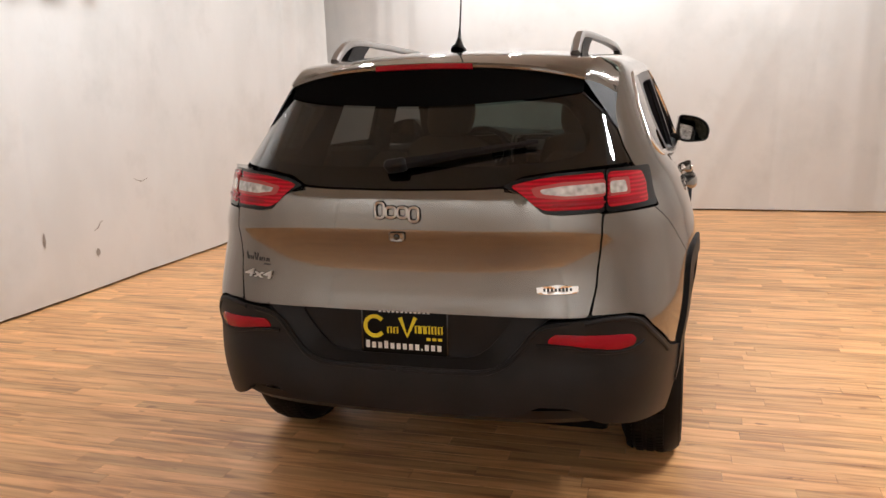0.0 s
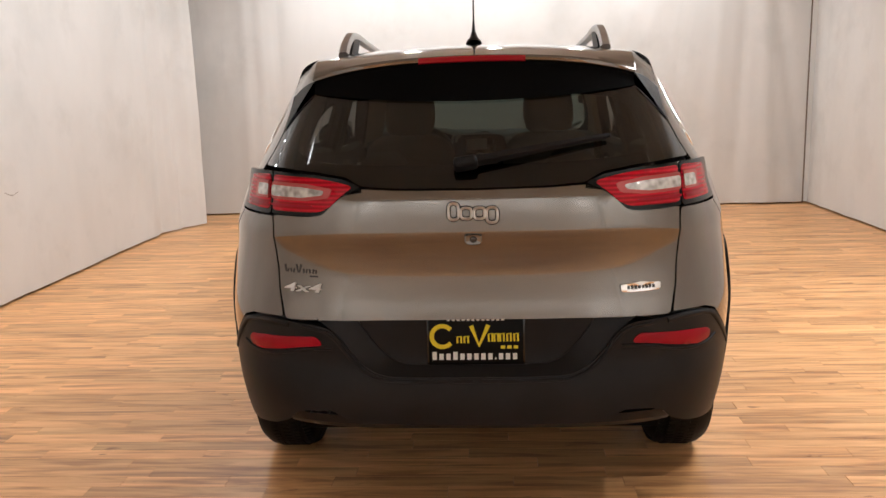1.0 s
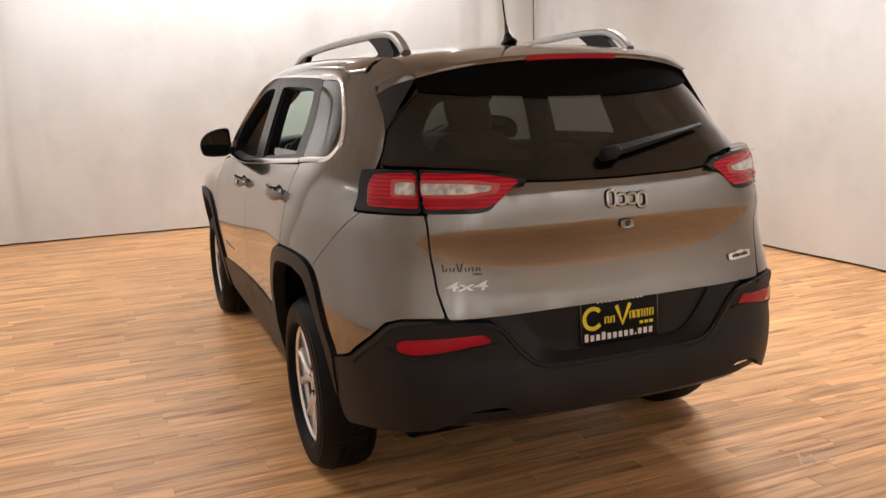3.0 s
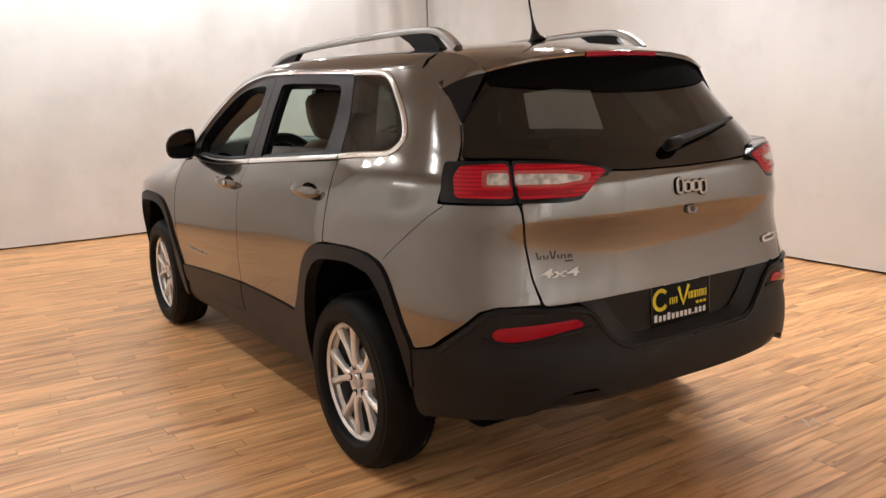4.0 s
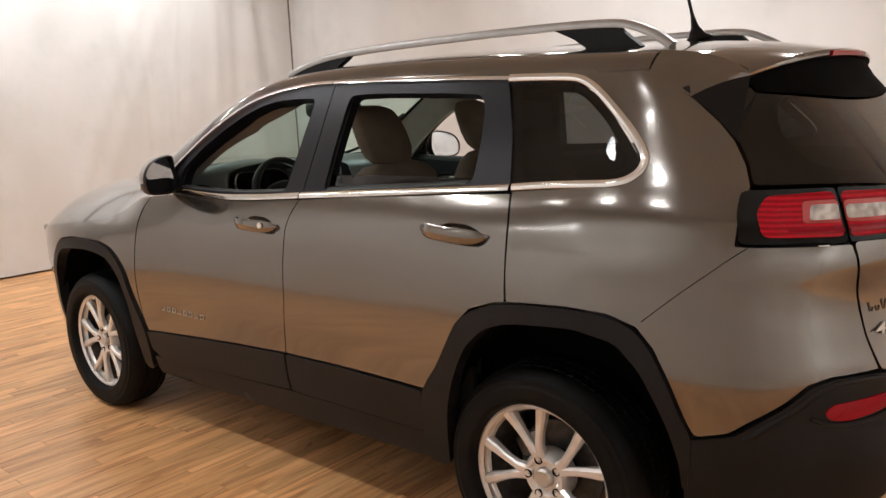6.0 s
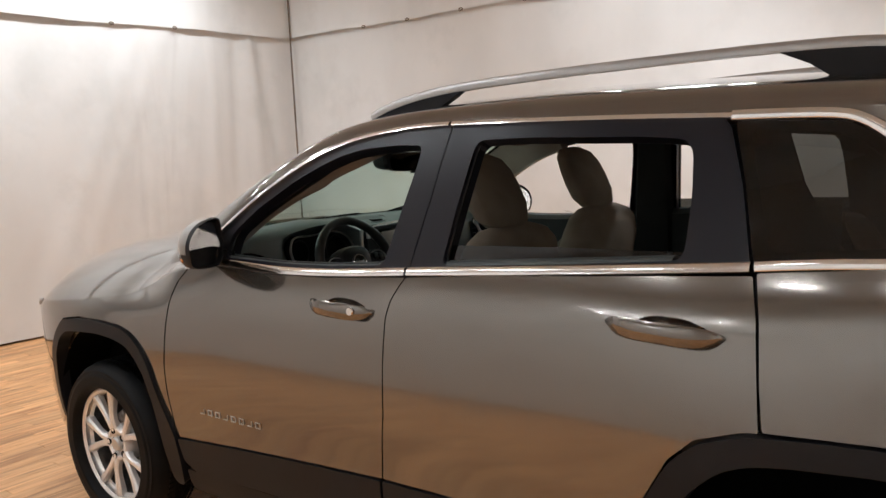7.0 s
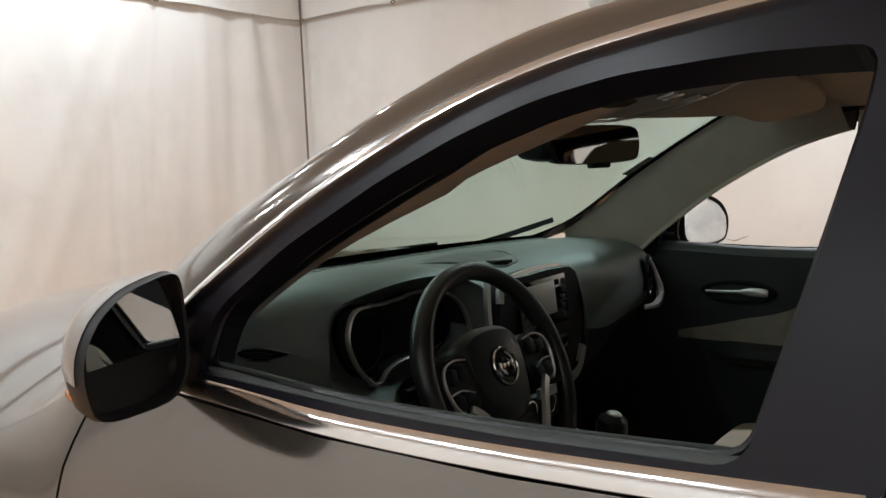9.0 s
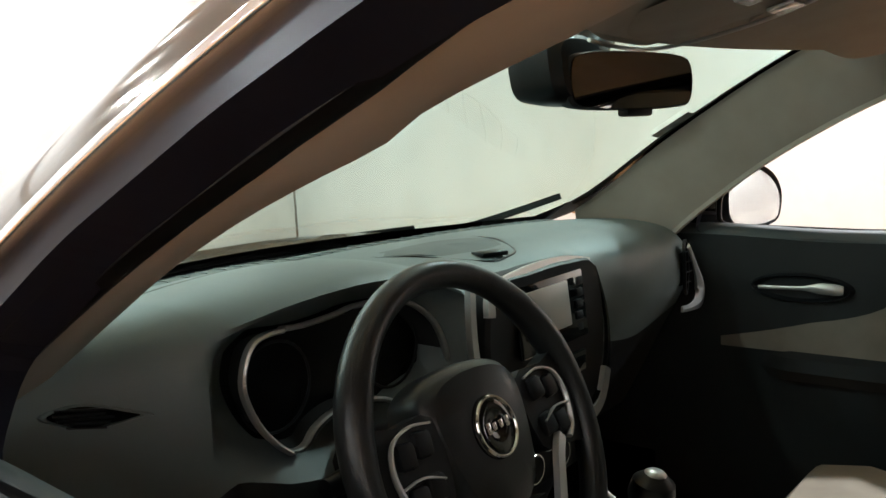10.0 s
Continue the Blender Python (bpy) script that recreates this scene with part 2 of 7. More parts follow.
def strip(bm, line, chart, width, height, core=(0, 0.9, 0.9), off=0.0, closed=False, ramp=False):
    """A low moulding of half-round section that follows chart points."""
    core = Vector(core)
    line = [Vector(p) for p in line]
    n = len(line)
    rows = []
    for i, p in enumerate(line):
        a = line[(i - 1) % n] if closed or i else p
        b = line[(i + 1) % n] if closed or i < n - 1 else p
        c = chart(p.x, p.y)
        t = (chart(b.x, b.y) - chart(a.x, a.y)).normalized()
        e = 0.002
        nrm = (chart(p.x + e, p.y) - chart(p.x - e, p.y)).cross(chart(p.x, p.y + e) - chart(p.x, p.y - e)).normalized()
        if nrm.dot(c - core) < 0:
            nrm = -nrm
        s = nrm.cross(t).normalized()
        if ramp:
            g = 1 if s.z >= 0 else -1
            rows.append([c + s * (g * width / 2 * a_) + nrm * (off + height * h_) for a_, h_ in ((1, .1), (.8, .42), (.45, .72), (0, .92), (-.5, 1.0), (-.9, 1.0), (-1, .75), (-1, -.6), (1, -.6))])
            continue
        rows.append([c + s * (width / 2 * math.cos(k)) + nrm * (off + height * max(0.0, math.sin(k)) ** 0.7) for k in (0.0, 0.35, 0.8, 1.571, 2.34, 2.79, 3.1416)] + [c - s * width / 2 - nrm * 0.006, c + s * width / 2 - nrm * 0.006])
    return loft(bm, rows, close_u=True, close_v=closed, caps=not closed)


def smoothline(pts, n=6, closed=False):
    """Catmull-Rom through points."""
    P = [Vector(p) for p in pts]
    k = len(P)
    out = []
    for i in range(k if closed else k - 1):
        p0, p1, p2, p3 = (P[(i + d) % k] if closed else P[min(max(i + d, 0), k - 1)] for d in (-1, 0, 1, 2))
        for j in range(n):
            t = j / n
            out.append(0.5 * (2 * p1 + (p2 - p0) * t + (2 * p0 - 5 * p1 + 4 * p2 - p3) * t * t + (3 * p1 - p0 - 3 * p2 + p3) * t ** 3))
    if not closed:
        out.append(P[-1])
    return out


def text_part(name, words, size, m, material, parent, label="", depth=0.002, shear=0.0, bold=0.0, width=None):
    """Raised lettering in the built-in font; m places its lower middle."""
    cu = bpy.data.curves.new(name, "FONT")
    cu.body, cu.size, cu.extrude, cu.shear, cu.offset, cu.align_x = words, size, depth / 2, shear, bold, "CENTER"
    tmp = bpy.data.objects.new(name, cu)
    scene.collection.objects.link(tmp)
    dg = bpy.context.evaluated_depsgraph_get()
    me = bpy.data.meshes.new_from_object(tmp.evaluated_get(dg))
    bpy.data.objects.remove(tmp)
    bpy.data.curves.remove(cu)
    if width:
        xs = [v.co.x for v in me.vertices]
        k = width / (max(xs) - min(xs))
        me.transform(Matrix.Diagonal((k, 1, 1, 1)))
    me.transform(m)
    me.materials.clear()
    me.materials.append(material)
    ob = new(name, me)
    ob.parent = parent
    if label:
        tagged(ob, label=label)
    return ob


# ---- the car's surfaces ----
def spline(pts):
    n=len(pts); xs=[p[0] for p in pts]; ys=[p[1] for p in pts]
    m=[]
    for i in range(n):
        a=max(i-1,0); b=min(i+1,n-1)
        m.append((ys[b]-ys[a])/(xs[b]-xs[a]))
    def f(x):
        if x<=xs[0]: return ys[0]+m[0]*(x-xs[0])
        if x>=xs[-1]: return ys[-1]+m[-1]*(x-xs[-1])
        i=0
        while x>xs[i+1]: i+=1
        h=xs[i+1]-xs[i]; t=(x-xs[i])/h
        return (ys[i]*(1+2*t)*(1-t)**2+h*m[i]*t*(1-t)**2+ys[i+1]*t*t*(3-2*t)+h*m[i+1]*t*t*(t-1))
    return f
def smooth(a,b,x):
    t=min(1,max(0,(x-a)/(b-a))); return t*t*(3-2*t)
BELT=spline([(-.9,1.30),(-.3,1.262),(.12,1.227),(1.07,1.162),(1.4,1.14),(1.66,1.134),(1.93,1.144),(2.6,1.13),(3.6,1.12)])
PROF=spline([(.15,.76),(.22,.82),(.30,.865),(.40,.885),(.50,.897),(.60,.905),(.70,.915),(.82,.916),(.95,.908),(1.05,.890),(1.12,.866),(1.18,.838)])
YREAR=spline([(.2,-.80),(.28,-.87),(.38,-.93),(.48,-.95),(.58,-.945),(.66,-.925),(.78,-.925),(.84,-.914),(.93,-.905),(.98,-.908),(1.02,-.916),(1.045,-.925),(1.055,-.925),(1.13,-.919),(1.18,-.909),(1.21,-.880),(1.41,-.685),(1.60,-.52)])
NEXP=3.5; Y0=.3
DROP=spline([(-.6,.11),(1.4,.11),(1.66,.13),(1.87,.17),(2.0,.20),(2.2,.27),(2.7,.28)])
def flank(y,z):
    zb=BELT(y)
    if z<=zb:
        w=PROF(z-(zb-1.18)*smooth(.75,1.1,z))
    else:
        d=z-zb; w=.838-.30*d-.12*d*d
    w-=.045*smooth(1.0,-.1,y)*smooth(zb-.12,zb+.2,z)
    w+=(.032*math.exp(-((y+.05)/.50)**2)+.03*math.exp(-((y-2.70)/.40)**2))*smooth(.3,.6,z)*smooth(1.16,.88,z)
    w-=.10*smooth(.88,1.12,z)**2*smooth(2.15,2.5,y)
    w+=.010*math.exp(-((z-1.05)/.045)**2)*smooth(.05,-.45,y)
    return w
def half(y,z):
    if y<Y0:
        a=flank(Y0,z)+ (flank(y,z)-flank(Y0,z))*smooth(-.9,.0,y); b=Y0-YREAR(z); k=(Y0-y)/b
        if k>=1: return 0
        n=NEXP+.45*smooth(1.0,.7,z)
        return a*(1-k**n)**(1/n)
    if y>2.2:
        b=1.52-.35*max(0,z-1.0)
        k=(y-2.2)/b
        if k>=1: return 0
        return flank(y,z)*(1-k**3.5)**(1/3.5)
    return flank(y,z)
CENT=spline([(-.6,1.608),(-.3,1.642),(0,1.66),(.6,1.675),(1.0,1.672),(1.3,1.655),(1.52,1.622),(1.75,1.545),(2.2,1.36),(2.62,1.17),(2.75,1.115)])
def top(x,y): return CENT(y)-DROP(y)*x*x


# ---- the room ----
WATT = 17.2
CLOTH = mottle(mat("white_canvas", (0.72, 0.69, 0.64), 0.9), (0.69, 0.688, 0.670), (0.75, 0.750, 0.735), 1.4, 7.0, 0.32, 0.6, stretch=(1, 1, 0.6), bump=0.15, bscale=350.0, bdist=0.001)


def creases(m):
    """Thin wandering wrinkles over the cloth's weave."""
    geo = nod(m, "ShaderNodeNewGeometry")
    last = bsdf(m).inputs["Normal"].links[0].from_socket
    mp = nod(m, "ShaderNodeMapping")
    mp.inputs["Rotation"].default_value = (0.2, 0.3, 0)
    mp.inputs["Scale"].default_value = (1.5, 1.5, 0.4)
    wire(m, geo.outputs["Position"], mp.inputs["Vector"])
    for scale, width, dist in ((0.6, 0.11, 0.009), (1.5, 0.13, 0.002)):
        nz = nod(m, "ShaderNodeTexNoise", Scale=scale, Detail=2.5, Distortion=0.7)
        wire(m, mp.outputs[0], nz.inputs["Vector"])
        sb = nod(m, "ShaderNodeMath")
        sb.operation = "SUBTRACT"
        sb.inputs[1].default_value = 0.5
        wire(m, nz.outputs["Fac"], sb.inputs[0])
        ab = nod(m, "ShaderNodeMath")
        ab.operation = "ABSOLUTE"
        wire(m, sb.outputs[0], ab.inputs[0])
        mr = nod(m, "ShaderNodeMapRange")
        mr.interpolation_type = "SMOOTHSTEP"
        mr.inputs[2].default_value = width
        wire(m, ab.outputs[0], mr.inputs[0])
        bp = nod(m, "ShaderNodeBump", Strength=0.5, Distance=dist)
        wire(m, mr.outputs[0], bp.inputs["Height"])
        wire(m, last, bp.inputs["Normal"])
        last = bp.outputs[0]
    wire(m, last, bsdf(m).inputs["Normal"])
    base = bsdf(m).inputs["Base Color"].links[0].from_socket
    for scale, lo, hi, col in ((0.8, 0.30, 0.46, (0.90, 0.905, 0.90, 1)), (2.2, 0.26, 0.42, (0.93, 0.93, 0.925, 1))):
        nz = nod(m, "ShaderNodeTexNoise", Scale=scale, Detail=5.0, Roughness=0.6)
        wire(m, geo.outputs["Position"], nz.inputs["Vector"])
        rp = nod(m, "ShaderNodeValToRGB")
        rp.color_ramp.elements[0].position, rp.color_ramp.elements[0].color = lo, col
        rp.color_ramp.elements[1].position, rp.color_ramp.elements[1].color = hi, (1, 1, 1, 1)
        wire(m, nz.outputs["Fac"], rp.inputs[0])
        mx = nod(m, "ShaderNodeMix")
        mx.data_type, mx.blend_type = "RGBA", "MULTIPLY"
        mx.inputs[0].default_value = 1.0
        wire(m, base, mx.inputs[6])
        wire(m, rp.outputs[0], mx.inputs[7])
        base = mx.outputs[2]
    wire(m, base, bsdf(m).inputs["Base Color"])


creases(CLOTH)
CEIL = mottle(mat("pale_ceiling_paint", (0.42, 0.41, 0.395), 0.9), (0.58, 0.57, 0.555), (0.64, 0.63, 0.615), 2.0)
CONCRETE = mottle(mat("subfloor", (0.16, 0.13, 0.1), 0.8), (0.12, 0.09, 0.07), (0.18, 0.15, 0.12), 3.0)
TRACK = mat("white_lamp_metal", (0.7, 0.7, 0.68), 0.4, 0.2)
SCUFF = mat("dark_scuff", (0.33, 0.30, 0.27), 0.9)


def slab(name, lo, hi, material, label, category):
    bm = bmesh.new()
    size = [b - a for a, b in zip(lo, hi)]
    rbox(bm, size, pose(*[(a + b) / 2 for a, b in zip(lo, hi)]), 0)
    ob = part(name, bm, material, None)
    return tagged(ob, label, category, kind="structure")


slab("wall_west", (XL - 0.35, YB - 0.2, 0), (XL - 0.15, YF + 0.5, ZC), CLOTH, "plain white wall behind the hung canvas", "wall")
slab("wall_east", (XR + 0.15, YB - 0.2, 0), (XR + 0.35, YF + 0.5, ZC), CLOTH, "plain white wall behind the hung canvas", "wall")
slab("wall_north", (XL - 0.35, YF + 0.3, 0), (XR + 0.35, YF + 0.5, ZC), CLOTH, "plain white wall behind the hung canvas", "wall")
slab("wall_south", (XL - 0.35, YB - 0.2, 0), (XR + 0.35, YB, ZC), CLOTH, "plain white wall closing the studio", "wall")
slab("ceiling", (XL - 0.35, YB - 0.2, ZC), (XR + 0.35, YF + 0.5, ZC + 0.15), CEIL, "plain pale grey studio ceiling", "ceiling")


CLOTHS = []


def drape(name, a, b, z0, z1, folds, amp, inward, label, seed, du=0.05, sag=0.0):
    """A hung sheet of canvas between two floor points, with soft folds and creases."""
    a, b, inward = Vector(a), Vector(b), Vector(inward)
    length = (b - a).length
    n, k = max(2, int(length / du)), max(6, int((z1 - z0) / 0.09))
    verts, faces = [], []
    for j in range(k + 1):
        v = j / k
        for i in range(n + 1):
            u = i / n
            s = u * length
            z = z0 + (z1 - z0) * v
            d = 0.0
            for pos, w, depth, lean in folds:
                d += (depth if depth > 0.1 else depth * 0.55) * math.exp(-((s - pos - lean * (z - 1.2)) / w) ** 2)
            d += amp * (noise.noise((s * 0.9 + seed, z * 0.45, seed)) + 0.35 * noise.noise((s * 2.6 + z * 0.9, z * 1.1, seed + 7)) + 0.12 * noise.noise((s * 9.0 - z * 2.0, z * 1.6, seed + 5)))
            d += amp * 0.5 * math.exp(-z / 0.18) * noise.noise((s * 6, z * 3, seed + 3)) if z0 < 0.2 else 0
            zz = z + (sag * math.sin(s * 3.1 + seed) * (1 - v) + 0.007 * noise.noise((s * 3, 0, seed)) * (1 - v) if z0 > 1 else 0)
            p = a.lerp(b, u) + inward * d
            verts.append((p.x, p.y, zz))
    for j in range(k):
        for i in range(n):
            q = j * (n + 1) + i
            faces.append((q, q + 1, q + n + 2, q + n + 1))
    ob = mesh(name, verts, faces, CLOTH)

    def at(s, z):
        """The point of the sheet's front nearest to s along it and height z."""
        i, j = min(n, max(0, round(s / length * n))), min(k, max(0, round((z - z0) / (z1 - z0) * k)))
        return Vector(verts[j * (n + 1) + i])

    CLOTHS.append((tagged(ob, label, "curtain"), at))
    return ob


drape("canvas_curtain", (XL, YB + 0.05), (XL, 5.96), 0.018, ZC - 0.01,
      [(8.2, 0.10, 0.02, 0.25), (8.5, 0.07, -0.015, 0.3), (9.4, 0.3, 0.02, 0.1), (10.4, 0.2, -0.015, 0.0), (11.9, 0.10, 0.015, 0.0), (12.30, 0.09, 0.045, 0.04), (12.52, 0.06, -0.045, 0.03), (12.70, 0.05, 0.05, -0.02), (12.84, 0.05, -0.05, 0.02), (12.96, 0.03, 0.03, 0.0), (13.3, 0.5, 0.33, 0.0)], 0.025, (1, 0),
      "wrinkled white canvas curtain with grey scuffs, hung to the floor", 3.0, du=0.035)
drape("canvas_curtain", (XL - 0.1, YF), (XR, YF), 0.018, 2.95,
      [(0.75, 0.06, -0.03, 0.02), (0.95, 0.05, -0.025, 0.02), (1.15, 0.05, 0.03, 0.02), (2.3, 0.35, 0.02, 0.3), (3.6, 0.3, -0.03, 0.4), (4.9, 0.12, -0.03, 0.45), (5.15, 0.12, -0.03, 0.45), (6.35, 0.08, -0.03, 0.02), (6.64, 0.07, 0.04, 0.04), (6.95, 0.07, -0.04, -0.05), (7.24, 0.06, 0.04, -0.16)], 0.028, (0, 1),
      "wrinkled white canvas backdrop curtain hung to the floor", 9.0)
drape("canvas_curtain", (XR, YF), (XR, YB + 0.05), 0.018, 2.95,
      [(0.2, 0.06, 0.014, 0.02), (0.45, 0.07, 0.018, 0.02), (0.8, 0.06, -0.015, 0.03), (1.3, 0.08, 0.02, 0.15), (2.6, 0.3, 0.025, 0.1), (4.4, 0.4, 0.02, -0.1)], 0.025, (-1, 0),
      "wrinkled white canvas curtain hung to the floor", 14.0)
drape("canvas_curtain", (XR, YB + 0.06), (XL, YB + 0.06), 0.018, ZC - 0.01, [(2, 0.3, 0.03, 0.1)], 0.03, (0, 1), "white canvas curtain closing the studio behind", 21.0, du=0.1)
for a, b, inw, seed in (((XL, YF - 0.07), (XR - 0.03, YF - 0.07), (0, 1), 2.0), ((XR - 0.07, YF - 0.03), (XR - 0.07, YB + 0.1), (-1, 0), 6.0)):
    drape("canvas_valance", a, b, 2.735, ZC - 0.005, [(1.2, 0.2, 0.02, 0.5), (3.0, 0.25, -0.02, -0.6), (5.0, 0.2, 0.02, 0.5)], 0.03, inw, "cream canvas valance hung over the top of the curtain", seed, sag=0.006)

# scuffs on the canvas, each with its own shape
for which, y, z, ln, hgt, tilt in ((0, 1.42, 0.49, 0.03, 0.16, 0), (0, 1.97, 0.30, 0.05, 0.10, 5), (0, 2.0, 0.51, 0.14, 0.016, 32), (0, 2.59, 0.81, 0.20, 0.010, 6), (2, 2.75, 0.85, 0.16, 0.009, -3), (2, 3.23, 0.86, 0.10, 0.007, 4)):
    cloth, at = CLOTHS[which]
    sgn = 1 if which == 0 else -1
    bm = bmesh.new()
    k = 9
    rows = []
    c, s = math.cos(radians(tilt)), math.sin(radians(tilt))
    for i in range(k):
        u = i / (k - 1) - 0.5
        w = hgt / 2 * max(0.0, 1 - (2 * u) ** 2) ** 0.5 * (0.7 + 0.5 * noise.noise((i * 1.3, which, y)))
        cx, cz = u * ln, 0.25 * ln * noise.noise((i * 0.3, y, z))
        row = []
        for e in (w, -w):
            py, pz = y + cx * c - (cz + e) * s, z + cx * s + (cz + e) * c
            row.append((at((py - YB - 0.05) if which == 0 else YF - py, pz).x + sgn * 0.004, py, pz))
        rows.append(row)
    loft(bm, rows)
    part("scuff_mark", bm, SCUFF, cloth, "dark grey rub mark")

# ceiling lamps in short tracks


def track(fixed, start, end, n, axis, z, lean, watts, spread=178, size=0.18):
    """A hung rail of spots along an axis; lean is how far each spot's aim is moved sideways at the floor."""
    root = new("track_light")
    root.location = (fixed, start, z) if axis == "y" else (start, fixed, z)
    tagged(root, "white ceiling track with small warm spotlights", "track light", "ceiling tracks")
    ln, mid = abs(end - start) + 0.4, (end - start) / 2
    bm = bmesh.new()
    rbox(bm, (0.035, ln, 0.03) if axis == "y" else (ln, 0.035, 0.03), pose(0, mid, 0.16) if axis == "y" else pose(mid, 0, 0.16), 0.004)
    part("rail", bm, TRACK, root)
    bm = bmesh.new()
    rbox(bm, (0.02, 0.02, ZC - z - 0.175), pose(0, mid, 0.175 + (ZC - z - 0.175) / 2) if axis == "y" else pose(mid, 0, 0.175 + (ZC - z - 0.175) / 2), 0.002)
    part("hanger", bm, TRACK, root)
    for i in range(n):
        o = (end - start) * i / max(1, n - 1)
        loc = Vector((0, o, 0)) if axis == "y" else Vector((o, 0, 0))
        w = root.location + loc
        aim = Vector((w.x + lean, w.y, 0)) if axis == "y" else Vector((w.x, w.y + lean, 0))
        m = Matrix.Translation(-root.location) @ look(w, aim) @ pose(0, 0, 0.008)
        bm = bmesh.new()
        lathe(bm, [(0.0, 0.062), (0.03, 0.06), (0.10, 0.045), (0.14, 0.02), (0.145, 0.0005)], m, 20)
        part("spot_housing", bm, TRACK, root)
        lamp("spot", *w, aim, watts, size, spread)


for fixed, lean in ((XL + 1.15, 0.1), (XR - 1.15, -0.1)):
    if fixed > 0:
        track(fixed, 1.4, 2.9, 4, "y", 3.35, lean, WATT * 0.6)
    else:
        track(XL + 0.4, 1.25, 2.0, 4, "y", 2.58, 1.3, WATT * 0.022, 125, 0.016)
        track(fixed, 2.6, 4.4, 3, "y", 3.35, -0.2, WATT * 0.72)
    back = -1.3 if fixed < 0 else lean
    track(fixed, 0.0, 1.7, 3, "y", 3.35, back if fixed < 0 else -0.8, WATT * (0.6 if fixed < 0 else 1.0), 130)
    track(fixed, -6.5, -2.9, 5, "y", 3.35, back if fixed < 0 else 1.7, WATT * (0.42 if fixed < 0 else 0.75), 120)
track(YF - 0.9, -1.9, 2.2, 5, "x", 3.4, 0.5, WATT * 0.98)
track(YB + 1.0, -2.6, 2.6, 4, "x", 3.35, -1.6, WATT * 1.3, 125)

# cords and eyelets on the hung cloth
CORD = mat("grey_brown_cord", (0.16, 0.12, 0.09), 0.8)
bm = bmesh.new()
sweep(bm, [(XR - .095, YF - .10, .03), (XR - .10, YF - .095, 1.4), (XR - .105, YF - .11, ZC - .01)], ring(.009, .009, 8), up=(0, 1, 0))
part("corner_cord", bm, CORD, CLOTHS[1][0], "grey-brown cord in the corner of the curtains")
bm = bmesh.new()
sweep(bm, smoothline([(-3.50, 6.29, ZC - .01), (-3.51, 6.30, 2.9), (-3.525, 6.30, 2.36), (-3.512, 6.30, 2.325), (-3.492, 6.30, 2.345), (-3.49, 6.30, 2.5)], 5), ring(.012, .012, 8), up=(0, 1, 0))
part("hanging_cord", bm, CORD, CLOTHS[1][0], "grey cord loop hanging in the corner")
for which, s_ in ((5, 1.17), (5, 1.75), (5, 2.40), (5, 3.1), (4, 5.2), (4, 5.85)):
    cloth, at = CLOTHS[which]
    q = at(s_, 2.76)
    bm = bmesh.new()
    sweep(bm, [q + (Vector((-.012, .022 * math.cos(k), .011 * math.sin(k))) if which == 5 else Vector((.022 * math.cos(k), -.012, .011 * math.sin(k)))) for k in [2 * math.pi * i / 14 for i in range(14)]], ring(.005, .005, 6), closed=True, up=(1, 0, 0) if which == 5 else (0, 1, 0))
    part("eyelet", bm, CORD, cloth)

# ---- floor ----
WOOD = mat("honey_laminate", (0.4, 0.2, 0.09), 0.33, 0.0, 0.0, spec=0.48)


